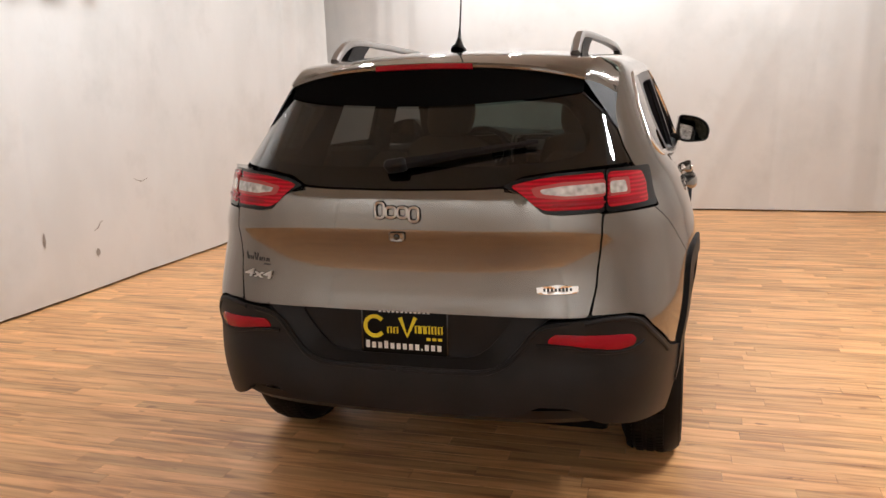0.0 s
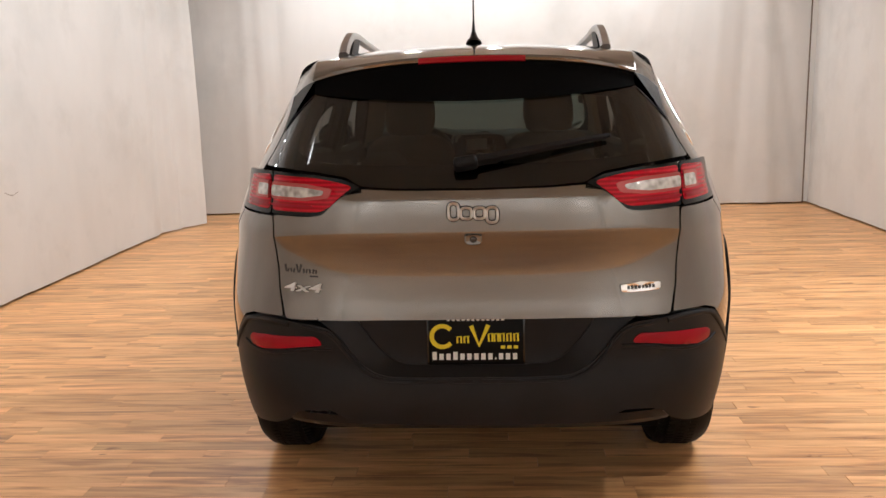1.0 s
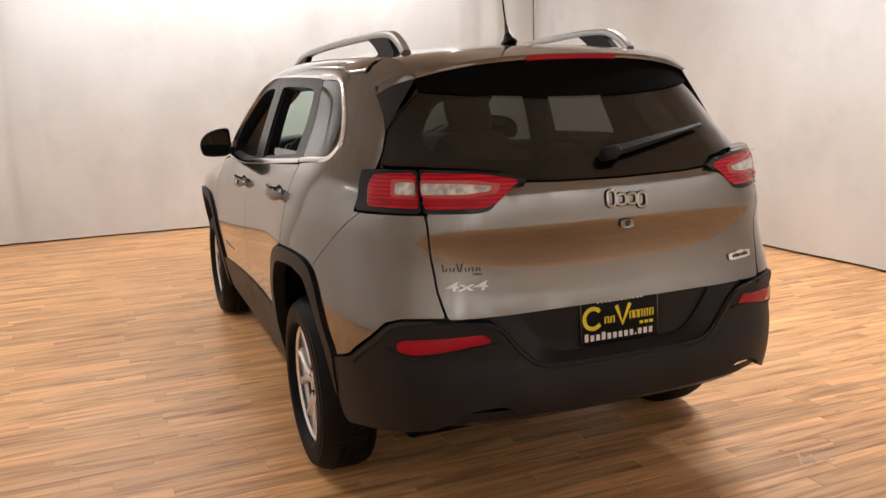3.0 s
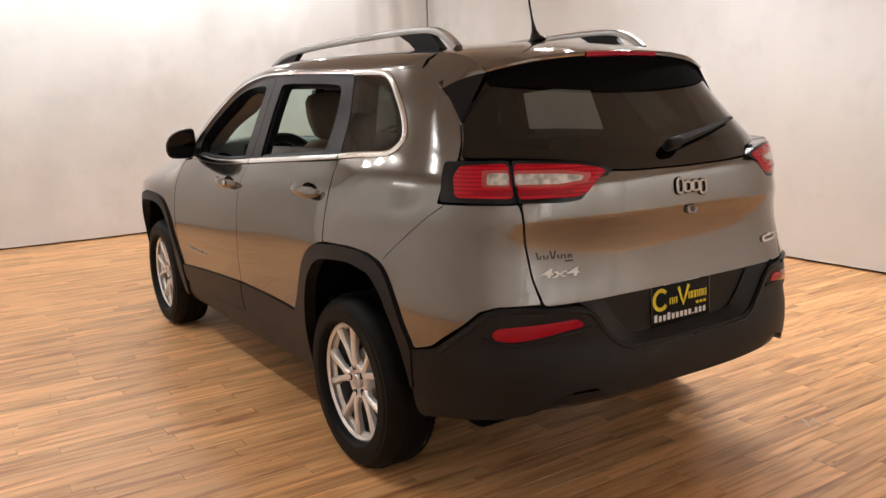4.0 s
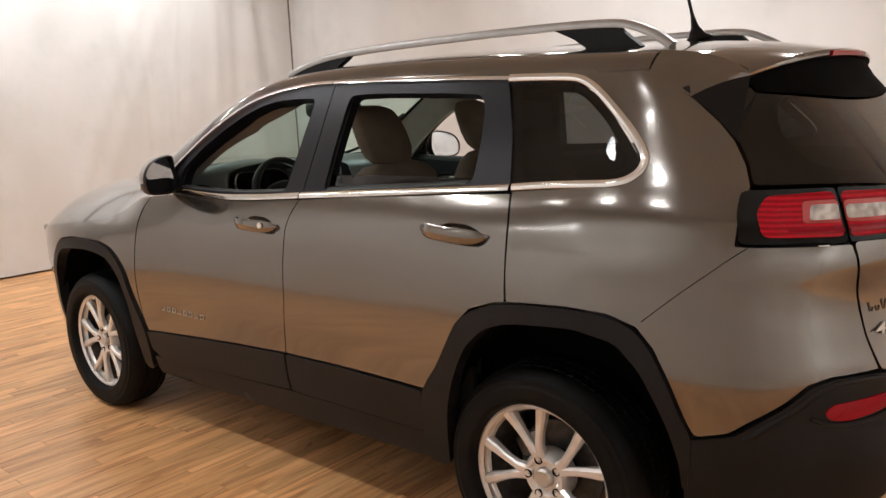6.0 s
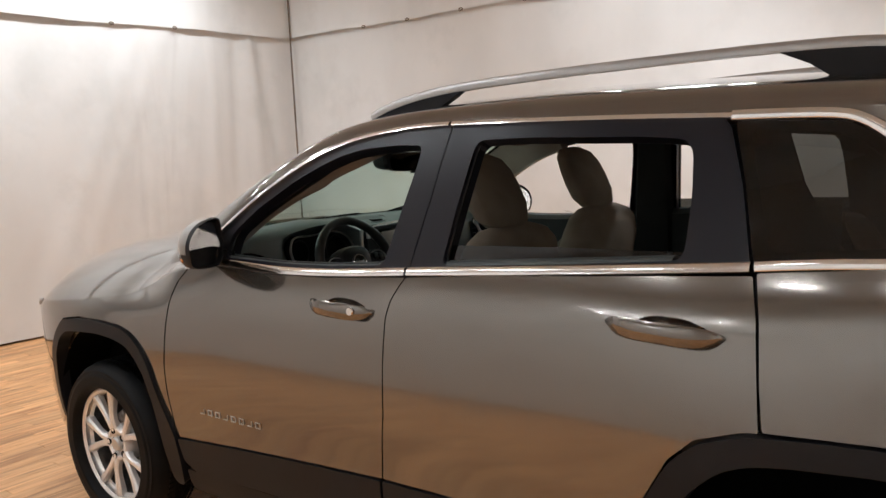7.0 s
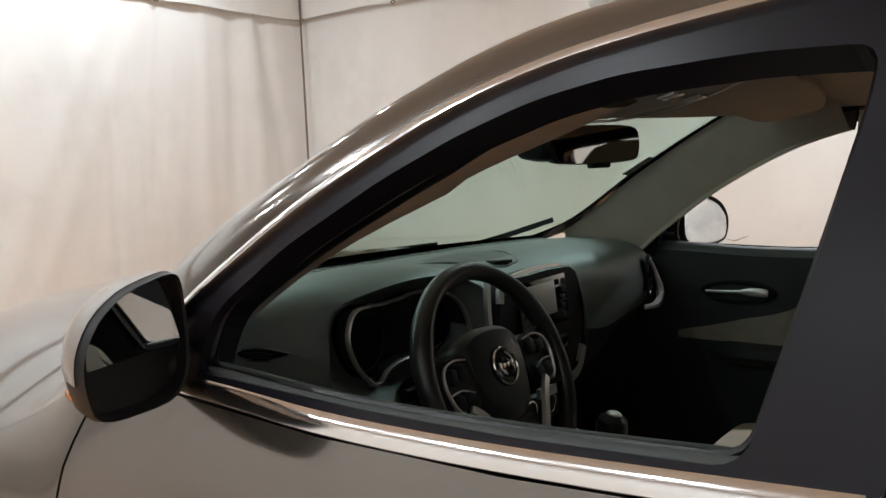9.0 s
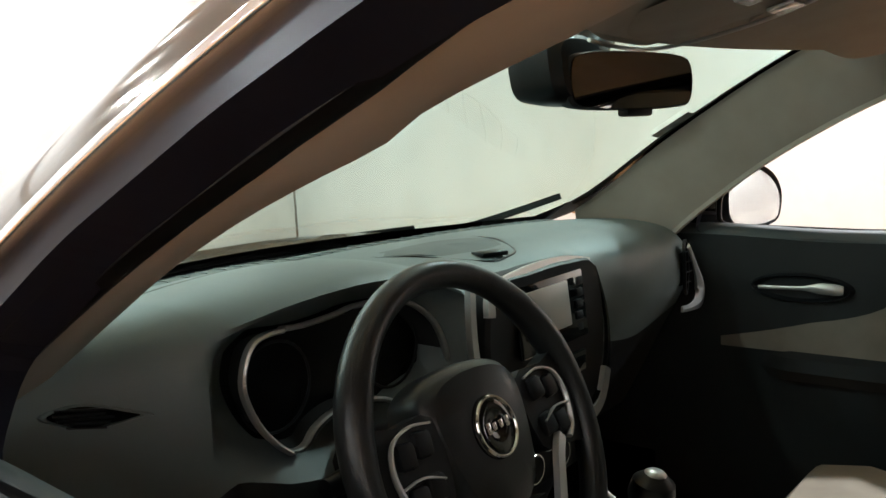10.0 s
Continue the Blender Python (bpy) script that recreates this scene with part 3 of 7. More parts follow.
def wood_nodes(m):
    geo, info = nod(m, "ShaderNodeNewGeometry"), nod(m, "ShaderNodeObjectInfo")
    add = nod(m, "ShaderNodeMath")
    add.operation = "ADD"
    wire(m, info.outputs["Random"], add.inputs[0])
    wire(m, geo.outputs["Random Per Island"], add.inputs[1])
    fr = nod(m, "ShaderNodeMath")
    fr.operation = "FRACT"
    wire(m, add.outputs[0], fr.inputs[0])
    sh = nod(m, "ShaderNodeVectorMath")
    sh.operation = "MULTIPLY_ADD"
    comb = nod(m, "ShaderNodeCombineXYZ")
    for i in range(3):
        wire(m, fr.outputs[0], comb.inputs[i])
    wire(m, comb.outputs[0], sh.inputs[0])
    sh.inputs[1].default_value = (37, 53, 11)
    wire(m, geo.outputs["Position"], sh.inputs[2])
    mp = nod(m, "ShaderNodeMapping")
    mp.inputs["Scale"].default_value = (0.9, 11.0, 1.0)
    wire(m, sh.outputs[0], mp.inputs["Vector"])
    grain = nod(m, "ShaderNodeTexNoise", Scale=2.2, Detail=5.0, Roughness=0.55, Distortion=0.7)
    wire(m, mp.outputs[0], grain.inputs["Vector"])
    ramp = nod(m, "ShaderNodeValToRGB")
    cr = ramp.color_ramp
    cr.elements[0].position, cr.elements[0].color = 0.28, (0.36, 0.150, 0.056, 1)
    cr.elements[1].position, cr.elements[1].color = 0.66, (0.88, 0.505, 0.225, 1)
    mid = cr.elements.new(0.46)
    mid.color = (0.675, 0.347, 0.142, 1)
    wire(m, grain.outputs["Fac"], ramp.inputs[0])
    hsv = nod(m, "ShaderNodeHueSaturation")
    mr = nod(m, "ShaderNodeMapRange")
    mr.inputs[3].default_value, mr.inputs[4].default_value = 0.82, 1.12
    wire(m, fr.outputs[0], mr.inputs[0])
    wire(m, mr.outputs[0], hsv.inputs["Value"])
    wire(m, ramp.outputs[0], hsv.inputs["Color"])
    last = hsv.outputs[0]
    # dark streaks along the grain, and small knots
    for scale, stretch, lo, hi, col in ((2.0, (1.0, 9.0, 1.0), 0.30, 0.40, (0.66, 0.56, 0.50, 1)), (6.5, (1.0, 2.6, 1.0), 0.245, 0.30, (0.42, 0.30, 0.24, 1))):
        mp2 = nod(m, "ShaderNodeMapping")
        mp2.inputs["Scale"].default_value = stretch
        wire(m, sh.outputs[0], mp2.inputs["Vector"])
        kn = nod(m, "ShaderNodeTexNoise", Scale=scale, Detail=3.0, Distortion=0.4)
        wire(m, mp2.outputs[0], kn.inputs["Vector"])
        kr = nod(m, "ShaderNodeValToRGB")
        kr.color_ramp.elements[0].position, kr.color_ramp.elements[0].color = lo, col
        kr.color_ramp.elements[1].position, kr.color_ramp.elements[1].color = hi, (1, 1, 1, 1)
        wire(m, kn.outputs["Fac"], kr.inputs[0])
        mul = nod(m, "ShaderNodeMix")
        mul.data_type, mul.blend_type = "RGBA", "MULTIPLY"
        mul.inputs[0].default_value = 0.85
        wire(m, last, mul.inputs[6])
        wire(m, kr.outputs[0], mul.inputs[7])
        last = mul.outputs[2]
    wire(m, last, bsdf(m).inputs["Base Color"])
    rr = nod(m, "ShaderNodeMapRange")
    rr.inputs[3].default_value, rr.inputs[4].default_value = 0.30, 0.44
    wire(m, grain.outputs["Fac"], rr.inputs[0])
    wire(m, rr.outputs[0], bsdf(m).inputs["Roughness"])
    bp = nod(m, "ShaderNodeBump", Strength=0.12, Distance=0.0015)
    wire(m, grain.outputs["Fac"], bp.inputs["Height"])
    wire(m, bp.outputs[0], bsdf(m).inputs["Normal"])


wood_nodes(WOOD)
floor = slab("floor", (XL - 0.2, YB - 0.2, -0.2), (XR + 0.2, YF + 0.35, -0.008), CONCRETE, "honey-brown laminate plank floor with uneven strips", "floor")


# ---- the car ----
car = new("car")
tagged(car, "taupe metallic SUV with black cladding and lowered side windows", "car")

ZE = spline([(-.60, 1.545), (-.25, 1.556), (0, 1.556), (.2, 1.559), (.5, 1.570), (1.0, 1.580), (1.17, 1.576), (1.34, 1.556), (1.44, 1.535), (1.54, 1.503), (1.65, 1.452), (1.77, 1.385), (1.89, 1.303), (1.95, 1.258), (2.02, 1.20), (2.12, 1.15), (2.34, 1.105)])


def side(sx):
    return lambda y, z: Vector((sx * half(y, z), y, z))


def rear(u, z):
    s, c = math.sin(abs(u)), math.cos(abs(u))
    lo, hi = 0.0, 2.0
    for _ in range(36):
        m = (lo + hi) / 2
        y = Y0 - m * c
        if y > YREAR(z) and half(y, z) > m * s:
            lo = m
        else:
            hi = m
    return Vector((math.copysign(lo * s, u), Y0 - lo * c, z))


def nose(u, z):
    s, c = math.sin(abs(u)), math.cos(abs(u))
    lo, hi = 0.0, 2.0
    for _ in range(36):
        m = (lo + hi) / 2
        y = 2.2 + m * c
        if half(y, z) > m * s:
            lo = m
        else:
            hi = m
    return Vector((math.copysign(lo * s, u), 2.2 + lo * c, z))


def sy(y, z):
    return (math.atan2(half(y, z), Y0 - y), z)


def rx(x, z):
    lo, hi = YREAR(z), Y0
    for _ in range(36):
        m = (lo + hi) / 2
        if half(m, z) < x:
            lo = m
        else:
            hi = m
    return (math.atan2(x, Y0 - hi), z)


def nx(y, z):
    return (math.atan2(half(y, z), y - 2.2), z)


def flip(pts, sx):
    return [Vector((p[0] * sx, p[1])) for p in pts]


def both(pts):
    """A loop over both halves of the tail from its right half, bottom middle to top middle."""
    return [Vector(p) for p in pts] + [Vector((-p[0], p[1])) for p in pts[::-1] if p[0] > 1e-6]


def R(pts):
    return [rx(*p) for p in pts]


HANDLES = ((1.302, 1.052, .268, -.07), (.29, 1.094, .28, -.08))


def cup(yc, zc):
    """Outline of the finger recess behind a door handle."""
    return rounded([(yc + .075, zc + .010), (yc + .03, zc + .027), (yc - .05, zc + .025), (yc - .105, zc + .008), (yc - .085, zc - .018), (yc - .02, zc - .030), (yc + .05, zc - .022)], .02, 4)


# tail: gate, glass, bumper
gate_pts = [(0, .790)] + R([(.30, .790), (.607, .784), (.626, .872), (.635, .982), (.640, 1.075), (.642, 1.112), (.516, 1.110), (.468, 1.117), (.435, 1.148), (.40, 1.176), (.345, 1.196), (.235, 1.191)]) + [(0, 1.188)]
tailgate = panel("tailgate", dense(rounded(both(gate_pts), 0.012, 3), 0.03), rear, PAINT, car, step=0.03, label="taupe painted tailgate with a crease below the lamps")
glass_edge = [sy(-.566, 1.252), sy(-.545, 1.30), sy(-.505, 1.36), sy(-.458, 1.408), sy(-.39, 1.465), sy(-.335, 1.505)]
hatch_pts = [(0, 1.194)] + R([(.235, 1.197), (.342, 1.203), (.398, 1.230), (.50, 1.243), (.62, 1.250)]) + glass_edge + R([(.45, 1.535), (.25, 1.545)]) + [(0, 1.548)]
panel("rear_window", dense(rounded(both(hatch_pts), 0.012, 3), 0.03), rear, TINT, tailgate, step=0.04, depth=0.004, label="dark tinted rear window")
hole_pts = [(0, 1.262)] + R([(.30, 1.264), (.50, 1.275), (.585, 1.30), (.585, 1.36), (.55, 1.42), (.50, 1.47)]) + R([(.25, 1.495)]) + [(0, 1.50)]
panel("window_border", dense(rounded(both(hatch_pts), 0.012, 3), 0.03), rear, GLOSSBLACK, tailgate, holes=[dense(rounded(both(hole_pts), 0.05, 4), 0.03)], step=0.04, depth=0.03, off=-0.006)

notch = R([(.565, .774), (.50, .771), (.464, .762), (.431, .738), (.395, .688), (.350, .640), (.315, .620), (.272, .610), (.14, .607)])
bump_pts = [(0, .607)] + notch[::-1] + R([(.61, .778), (.655, .783), (.73, .780), (.771, .763), (.804, .716), (.838, .660), (.854, .626)]) + [sy(-.50, .606), sy(-.478, .602), sy(-.468, .55), sy(-.458, .46), sy(-.452, .38), sy(-.47, .352)] + R([(.815, .376), (.741, .400), (.66, .425), (.605, .452), (.585, .480), (.545, .493), (.46, .499), (.425, .482), (.40, .466), (.2, .458)]) + [(0, .456)]
bumper = panel("rear_bumper", dense(rounded(both(bump_pts), 0.012, 3), 0.03), rear, PLASTIC, car, step=0.032, depth=0.03, off=0.006, label="textured black plastic rear bumper")
inner = R([(.372, .790), (.368, .775), (.362, .762), (.343, .735), (.322, .706), (.29, .672), (.258, .648), (.22, .637), (.14, .634)])
outer = R([(.50, .790), (.47, .768), (.464, .762), (.431, .738), (.395, .688), (.350, .640), (.315, .620), (.272, .610), (.14, .607)])


def inset(uv, d):
    p = rear(*uv)
    return p + Vector((0, d, 0))


bm = bmesh.new()
o_full = [(u, z) for u, z in outer] + [(-u, z) for u, z in outer[::-1]]
i_full = [(u, z) for u, z in inner] + [(-u, z) for u, z in inner[::-1]]
loft(bm, [[inset(p, -0.006) for p in o_full], [inset(p, 0.004) for p in o_full], [inset(p, 0.034) for p in i_full], [inset(p, 0.044) for p in i_full]])
part("plate_recess_slope", bm, PLASTIC, bumper, angle=25)
bm = bmesh.new()
rows = []
for (u, z), (u2, z2) in zip(inner, inner):
    rows.append([inset((u * (1 - 2 * i / 16), z), 0.04) for i in range(17)])
loft(bm, rows)
part("plate_recess", bm, PLASTIC, bumper)
# lower lip and exhaust
bm = bmesh.new()
rows = []
for i in range(33):
    x = 0.62 * (i / 16 - 1)
    u = math.copysign(rx(abs(x), 0.44)[0], x) if abs(x) > 0.01 else 0
    rows.append([inset((u, z), d) for z, d in ((.475, 0.02), (.445, 0.025), (.415, 0.06), (.40, 0.16), (.40, 0.4))])
loft(bm, rows)
part("lower_lip", bm, PLASTIC, bumper)
bm = bmesh.new()
lathe(bm, [(0.0, 0.031), (0.0, 0.028), (0.25, 0.028), (0.25, 0.031), (0.0, 0.031)], pose(-.52, -.86, .455, -90, 0, 0), 20)
part("exhaust_tip", bm, STEEL, car)

ZL = 1.165


def lamp_face(u, z):
    """The lamps' own face: it leaves the tail at ZL and stands nearly upright over it."""
    p = rear(u, min(z, ZL))
    k = max(0.0, z - ZL)
    return Vector((p.x * (1 - .10 * k), p.y + .22 * k, z))


def RL(pts):
    return [(rx(x, min(z, ZL))[0], z) for x, z in pts]


lens_gate = RL([(.645, 1.236), (.50, 1.231), (.42, 1.219), (.366, 1.205), (.41, 1.172), (.445, 1.140), (.478, 1.126), (.645, 1.124)])
clear_gate = RL([(.643, 1.203), (.53, 1.200), (.455, 1.191), (.462, 1.177), (.53, 1.168), (.643, 1.169)])
rim_gate = RL([(.645, 1.214), (.52, 1.211), (.428, 1.197), (.442, 1.168), (.52, 1.158), (.645, 1.159)])
bezel_gate = RL([(.649, 1.246), (.50, 1.240), (.40, 1.227), (.342, 1.204), (.40, 1.178), (.435, 1.150), (.468, 1.119), (.516, 1.1135), (.649, 1.1135)])
bezel_out = RL([(.653, 1.246)]) + [sy(-.575, 1.16), sy(-.560, 1.15), sy(-.564, 1.112)] + RL([(.653, 1.112)])
bezel_out[1], bezel_out[2] = (bezel_out[1][0], 1.244), (bezel_out[2][0], 1.19)
lens_out = RL([(.657, 1.237)]) + [sy(-.625, 1.16), sy(-.602, 1.15), sy(-.612, 1.128)] + RL([(.657, 1.126)])
lens_out[1], lens_out[2] = (lens_out[1][0], 1.230), (lens_out[2][0], 1.19)
clear_out = RL([(.657, 1.206), (.700, 1.205), (.705, 1.168), (.657, 1.168)])
rim_out = RL([(.657, 1.216), (.711, 1.214), (.716, 1.159), (.657, 1.158)])
bar_out = RL([(.657, 1.146), (.742, 1.146), (.742, 1.140), (.657, 1.139)])
bar_gate = RL([(.645, 1.146), (.50, 1.146), (.49, 1.140), (.645, 1.139)])
for sx in (-1, 1):
    lampu = panel("tail_lamp", rounded(flip(bezel_gate, sx), 0.008, 3), lamp_face, GLOSSBLACK, tailgate, step=0.03, depth=0.06, off=0.001, label="tail lamp with red lens, clear reverse bar and black rim")
    panel("red_lens", rounded(flip(lens_gate, sx), 0.014, 4), lamp_face, RED, lampu, step=0.02, depth=0.004, off=0.003, dome=0.006)
    panel("inner_rim", rounded(flip(rim_gate, sx), 0.01, 4), lamp_face, PINK, lampu, step=0.014, depth=0.006, off=0.0103)
    panel("reverse_lens", rounded(flip(clear_gate, sx), 0.01, 4), lamp_face, CLEAR, lampu, step=0.012, depth=0.006, off=0.0115, dome=0.002)
    panel("light_bar", rounded(flip(bar_gate, sx), 0.003, 2), lamp_face, REDDARK, lampu, step=0.02, depth=0.004, off=0.0103)
    lampo = panel("tail_lamp", rounded(flip(bezel_out, sx), 0.014, 3), lamp_face, GLOSSBLACK, car, step=0.03, depth=0.06, off=0.002, label="wrap-round outer tail lamp with red lens")
    panel("red_lens", rounded(flip(lens_out, sx), 0.016, 4), lamp_face, RED, lampo, step=0.02, depth=0.004, off=0.004, dome=0.006)
    panel("inner_rim", rounded(flip(rim_out, sx), 0.008, 4), lamp_face, PINK, lampo, step=0.014, depth=0.006, off=0.0113)
    panel("clear_lens", rounded(flip(clear_out, sx), 0.008, 4), lamp_face, CLEAR, lampo, step=0.012, depth=0.006, off=0.0125, dome=0.002)
    panel("light_bar", rounded(flip(bar_out, sx), 0.003, 2), lamp_face, REDDARK, lampo, step=0.02, depth=0.004, off=0.0113)
    refl = R([(.750, .700), (.735, .718), (.70, .722), (.60, .729), (.508, .735), (.49, .722), (.483, .706), (.551, .698), (.637, .682), (.70, .672), (.742, .679)])
    panel("rear_reflector", rounded(flip(refl, sx), 0.008, 3), rear, REDDARK, bumper, step=0.02, depth=0.008, off=0.009, dome=0.005, label="red rear reflector")
    bm = bmesh.new()
    strip(bm, smoothline(flip(R([(.772, .684), (.735, .666), (.66, .666), (.60, .677), (.545, .690), (.48, .697), (.45, .697)]), sx), 4), rear, 0.012, 0.006, off=0.006)
    part("reflector_ledge", bm, PLASTIC, bumper)
    bm = bmesh.new()
    strip(bm, smoothline(flip(R([(.595, .766), (.655, .772), (.725, .769), (.762, .752), (.795, .708), (.828, .655), (.846, .618)]), sx), 4), rear, 0.016, 0.006, off=0.006)
    part("bumper_shoulder", bm, PLASTIC, bumper)
    bm = bmesh.new()
    strip(bm, smoothline(flip(R([(.55, .764), (.475, .752), (.44, .728), (.402, .678), (.356, .630), (.315, .609), (.272, .599), (.14, .596), (.01, .596)]), sx), 4), rear, 0.012, 0.005, off=0.006)
    part("recess_edge", bm, PLASTIC, bumper)
    # side panels
    ch = side(sx)
    quarter = [sy(.106, 1.220), sy(.085, 1.129), sy(.071, 1.0), sy(.060, .915), sy(-.034, .921), sy(-.146, .925), sy(-.258, .918), sy(-.338, .891), sy(-.386, .836), sy(-.432, .747), sy(-.464, .664), sy(-.486, .616), sy(-.50, .613)] + R([(.859, .633), (.844, .667), (.809, .722), (.776, .769), (.735, .786), (.655, .790), (.618, .790), (.632, .872), (.641, .982), (.646, 1.075), (.649, 1.106)]) + [sy(-.60, 1.104), sy(-.555, 1.106), sy(-.549, 1.19), sy(-.56, 1.246), sy(-.536, 1.30), sy(-.495, 1.36), sy(-.449, 1.408), sy(-.38, 1.467), sy(-.30, 1.52), sy(-.244, 1.555), sy(-.1, 1.556), sy(.02, 1.557), sy(-.045, 1.542), sy(-.108, 1.507), sy(-.17, 1.450), sy(-.231, 1.392), sy(-.281, 1.337), sy(-.293, 1.295), sy(-.260, 1.254), sy(-.137, 1.240)]
    panel("quarter_panel", rounded(flip(quarter, sx), 0.006, 2), rear, PAINT, car, step=0.032, label="taupe painted rear quarter panel")
    gapf = [(2.095, 1.118), (2.133, 1.075), (2.159, 1.002), (2.171, .906), (2.190, .772), (2.193, .635), (2.178, .492)]
    gapm = [(1.155, .560), (1.124, .764), (1.119, .972), (1.121, 1.04), (1.112, 1.088), (1.090, 1.13), (1.076, 1.150)]
    fd = gapf + [(1.80, .521), (1.50, .541)] + gapm + [(1.4, 1.128), (1.66, 1.122), (1.93, 1.132)]
    door = panel("front_door", rounded(fd, 0.005, 2), ch, PAINT, car, holes=[cup(*HANDLES[0][:2])], step=0.035, label="taupe front door with the window lowered")
    gr = [(.113, 1.214), (.092, 1.129), (.077, 1.009), (.068, .912)]
    rd = [(y - 0.005, z) for y, z in gapm[::-1]] + [(.788, .566), (.428, .567), (.405, .603), (.360, .656), (.320, .718), (.264, .816), (.202, .873), (.10, .909)] + gr[::-1] + [(.5, 1.190), (.8, 1.172)]
    rdoor = panel("rear_door", rounded(rd, 0.005, 2), ch, PAINT, car, holes=[cup(*HANDLES[1][:2])], step=0.035, label="taupe rear door with the window half lowered")
    fender = [(y + 0.007, z) for y, z in gapf] + [(2.206, .545), (2.236, .615), (2.287, .768), (2.335, .828), (2.40, .875), (2.47, .893), (2.60, .90), (2.76, .896), (2.92, .872), (3.02, .80), (3.09, .72), (3.13, .64), (3.22, .66), (3.30, .80), (3.33, .86), (3.30, .885), (3.1, .918), (2.8, .956), (2.5, .989), (2.4, 1.012), (2.3, 1.053), (2.2, 1.096)]
    panel("front_wing", rounded(fender, 0.006, 2), ch, PAINT, car, step=0.035, label="taupe front wing")
    # cladding
    panel("door_cladding", rounded([(2.180, .486), (1.80, .515), (1.50, .535), (1.160, .553), (1.163, .47), (1.155, .405), (1.7, .38), (2.10, .365), (2.165, .40)], 0.008, 3), ch, PLASTIC, door, off=0.006, label="black plastic lower door cladding")
    panel("door_cladding", rounded([(1.150, .554), (.788, .559), (.436, .556), (.45, .48), (.455, .405), (1.145, .404), (1.153, .47)], 0.008, 3), ch, PLASTIC, rdoor, off=0.006, label="black plastic lower door cladding")
    panel("rocker_panel", rounded([(2.17, .36), (1.7, .373), (1.15, .397), (.455, .398), (.44, .30), (1.2, .28), (2.17, .27)], 0.008, 3), ch, PLASTIC, car, depth=0.06, label="black plastic rocker panel")
    arch_r = [(.425, .563), (.40, .597), (.356, .650), (.316, .712), (.260, .810), (.198, .866), (.098, .902), (-.034, .915), (-.146, .919), (-.258, .912), (-.334, .885), (-.381, .830), (-.427, .742), (-.459, .658), (-.484, .606), (-.478, .55), (-.468, .46)]
    open_r = [(-.455, .46), (-.452, .53), (-.43, .61), (-.405, .675), (-.355, .772), (-.285, .843), (-.16, .868), (-.005, .858), (.08, .845), (.145, .818), (.215, .753), (.275, .645), (.316, .53), (.335, .44), (.345, .38), (.355, .30), (.445, .30), (.448, .40), (.446, .48)]
    panel("arch_trim", rounded(arch_r + open_r, 0.03, 4), ch, PLASTIC, car, step=0.03, off=0.012, depth=0.05, label="black plastic wheel arch trim")
    arch_f = [(2.186, .486), (2.206, .545), (2.236, .608), (2.287, .762), (2.335, .822), (2.40, .868), (2.47, .887), (2.60, .894), (2.76, .890), (2.91, .866), (3.01, .795), (3.08, .715), (3.12, .63), (3.14, .50), (3.13, .40)]
    open_f = [(3.09, .40), (3.09, .50), (3.07, .60), (3.02, .71), (2.95, .785), (2.87, .825), (2.75, .838), (2.60, .846), (2.50, .838), (2.41, .817), (2.355, .770), (2.314, .713), (2.29, .62), (2.277, .529), (2.27, .40), (2.26, .29), (2.20, .29), (2.185, .38)]
    panel("arch_trim", rounded(arch_f + open_f, 0.03, 4), ch, PLASTIC, car, step=0.03, off=0.012, depth=0.05, label="black plastic wheel arch trim")
    # window surrounds
    fopen = [(1.905, 1.166), (1.890, 1.246), (1.775, 1.335), (1.640, 1.412), (1.532, 1.462), (1.430, 1.497), (1.334, 1.515), (1.20, 1.522), (1.095, 1.518), (1.100, 1.47), (1.135, 1.322), (1.172, 1.178), (1.40, 1.164), (1.60, 1.160)]
    fframe = [(2.03, 1.150), (2.02, 1.185), (1.95, 1.247), (1.89, 1.291), (1.77, 1.373), (1.65, 1.440), (1.54, 1.491), (1.44, 1.523), (1.34, 1.544), (1.17, 1.564), (.998, 1.568), (1.03, 1.37), (1.072, 1.166), (1.4, 1.144), (1.66, 1.138), (1.93, 1.148)]
    panel("window_frame", rounded(fframe, 0.006, 2), ch, FRAMEBLK, door, holes=[rounded(fopen if sx < 0 else [(1.948, 1.166), (1.925, 1.240)] + fopen[2:], 0.03, 4)], step=0.03, depth=0.055, off=-0.004, label="black front window frame with sail panel and pillar trim")
    ropen = [(.900, 1.525), (.76, 1.527), (.42, 1.516), (.310, 1.507), (.286, 1.48), (.275, 1.37), (.272, 1.238), (.60, 1.212), (.955, 1.188), (.93, 1.35)]
    rframe = [(.994, 1.568), (.5, 1.558), (.22, 1.547), (.205, 1.53), (.165, 1.40), (.124, 1.234), (.5, 1.203), (.8, 1.184), (1.068, 1.168), (1.026, 1.37)]
    panel("window_frame", rounded(rframe, 0.006, 2), ch, FRAMEBLK, rdoor, holes=[rounded(ropen, 0.03, 4)], step=0.03, depth=0.05, off=-0.004, label="black rear window frame with pillar trim")
    for owner, loop_ in ((door, fopen), (rdoor, ropen)):
        bm = bmesh.new()
        sweep(bm, [Vector((sx * (half(q.x, q.y) - .024), q.x, q.y)) for q in dense(rounded(loop_, .03, 4), .03)], ring(.006, .006, 7), closed=True, up=(1, 0, 0))
        part("window_seal", bm, RUBBER, owner, "black rubber window seal")
    panel("door_glass", [Vector(p) for p in ((.262, 1.205), (.262, 1.262), (.6, 1.258), (.965, 1.248), (.985, 1.17), (.6, 1.19))], ch, TINT, rdoor, step=0.05, depth=0.004, off=-0.028, label="tinted glass wound most of the way down")
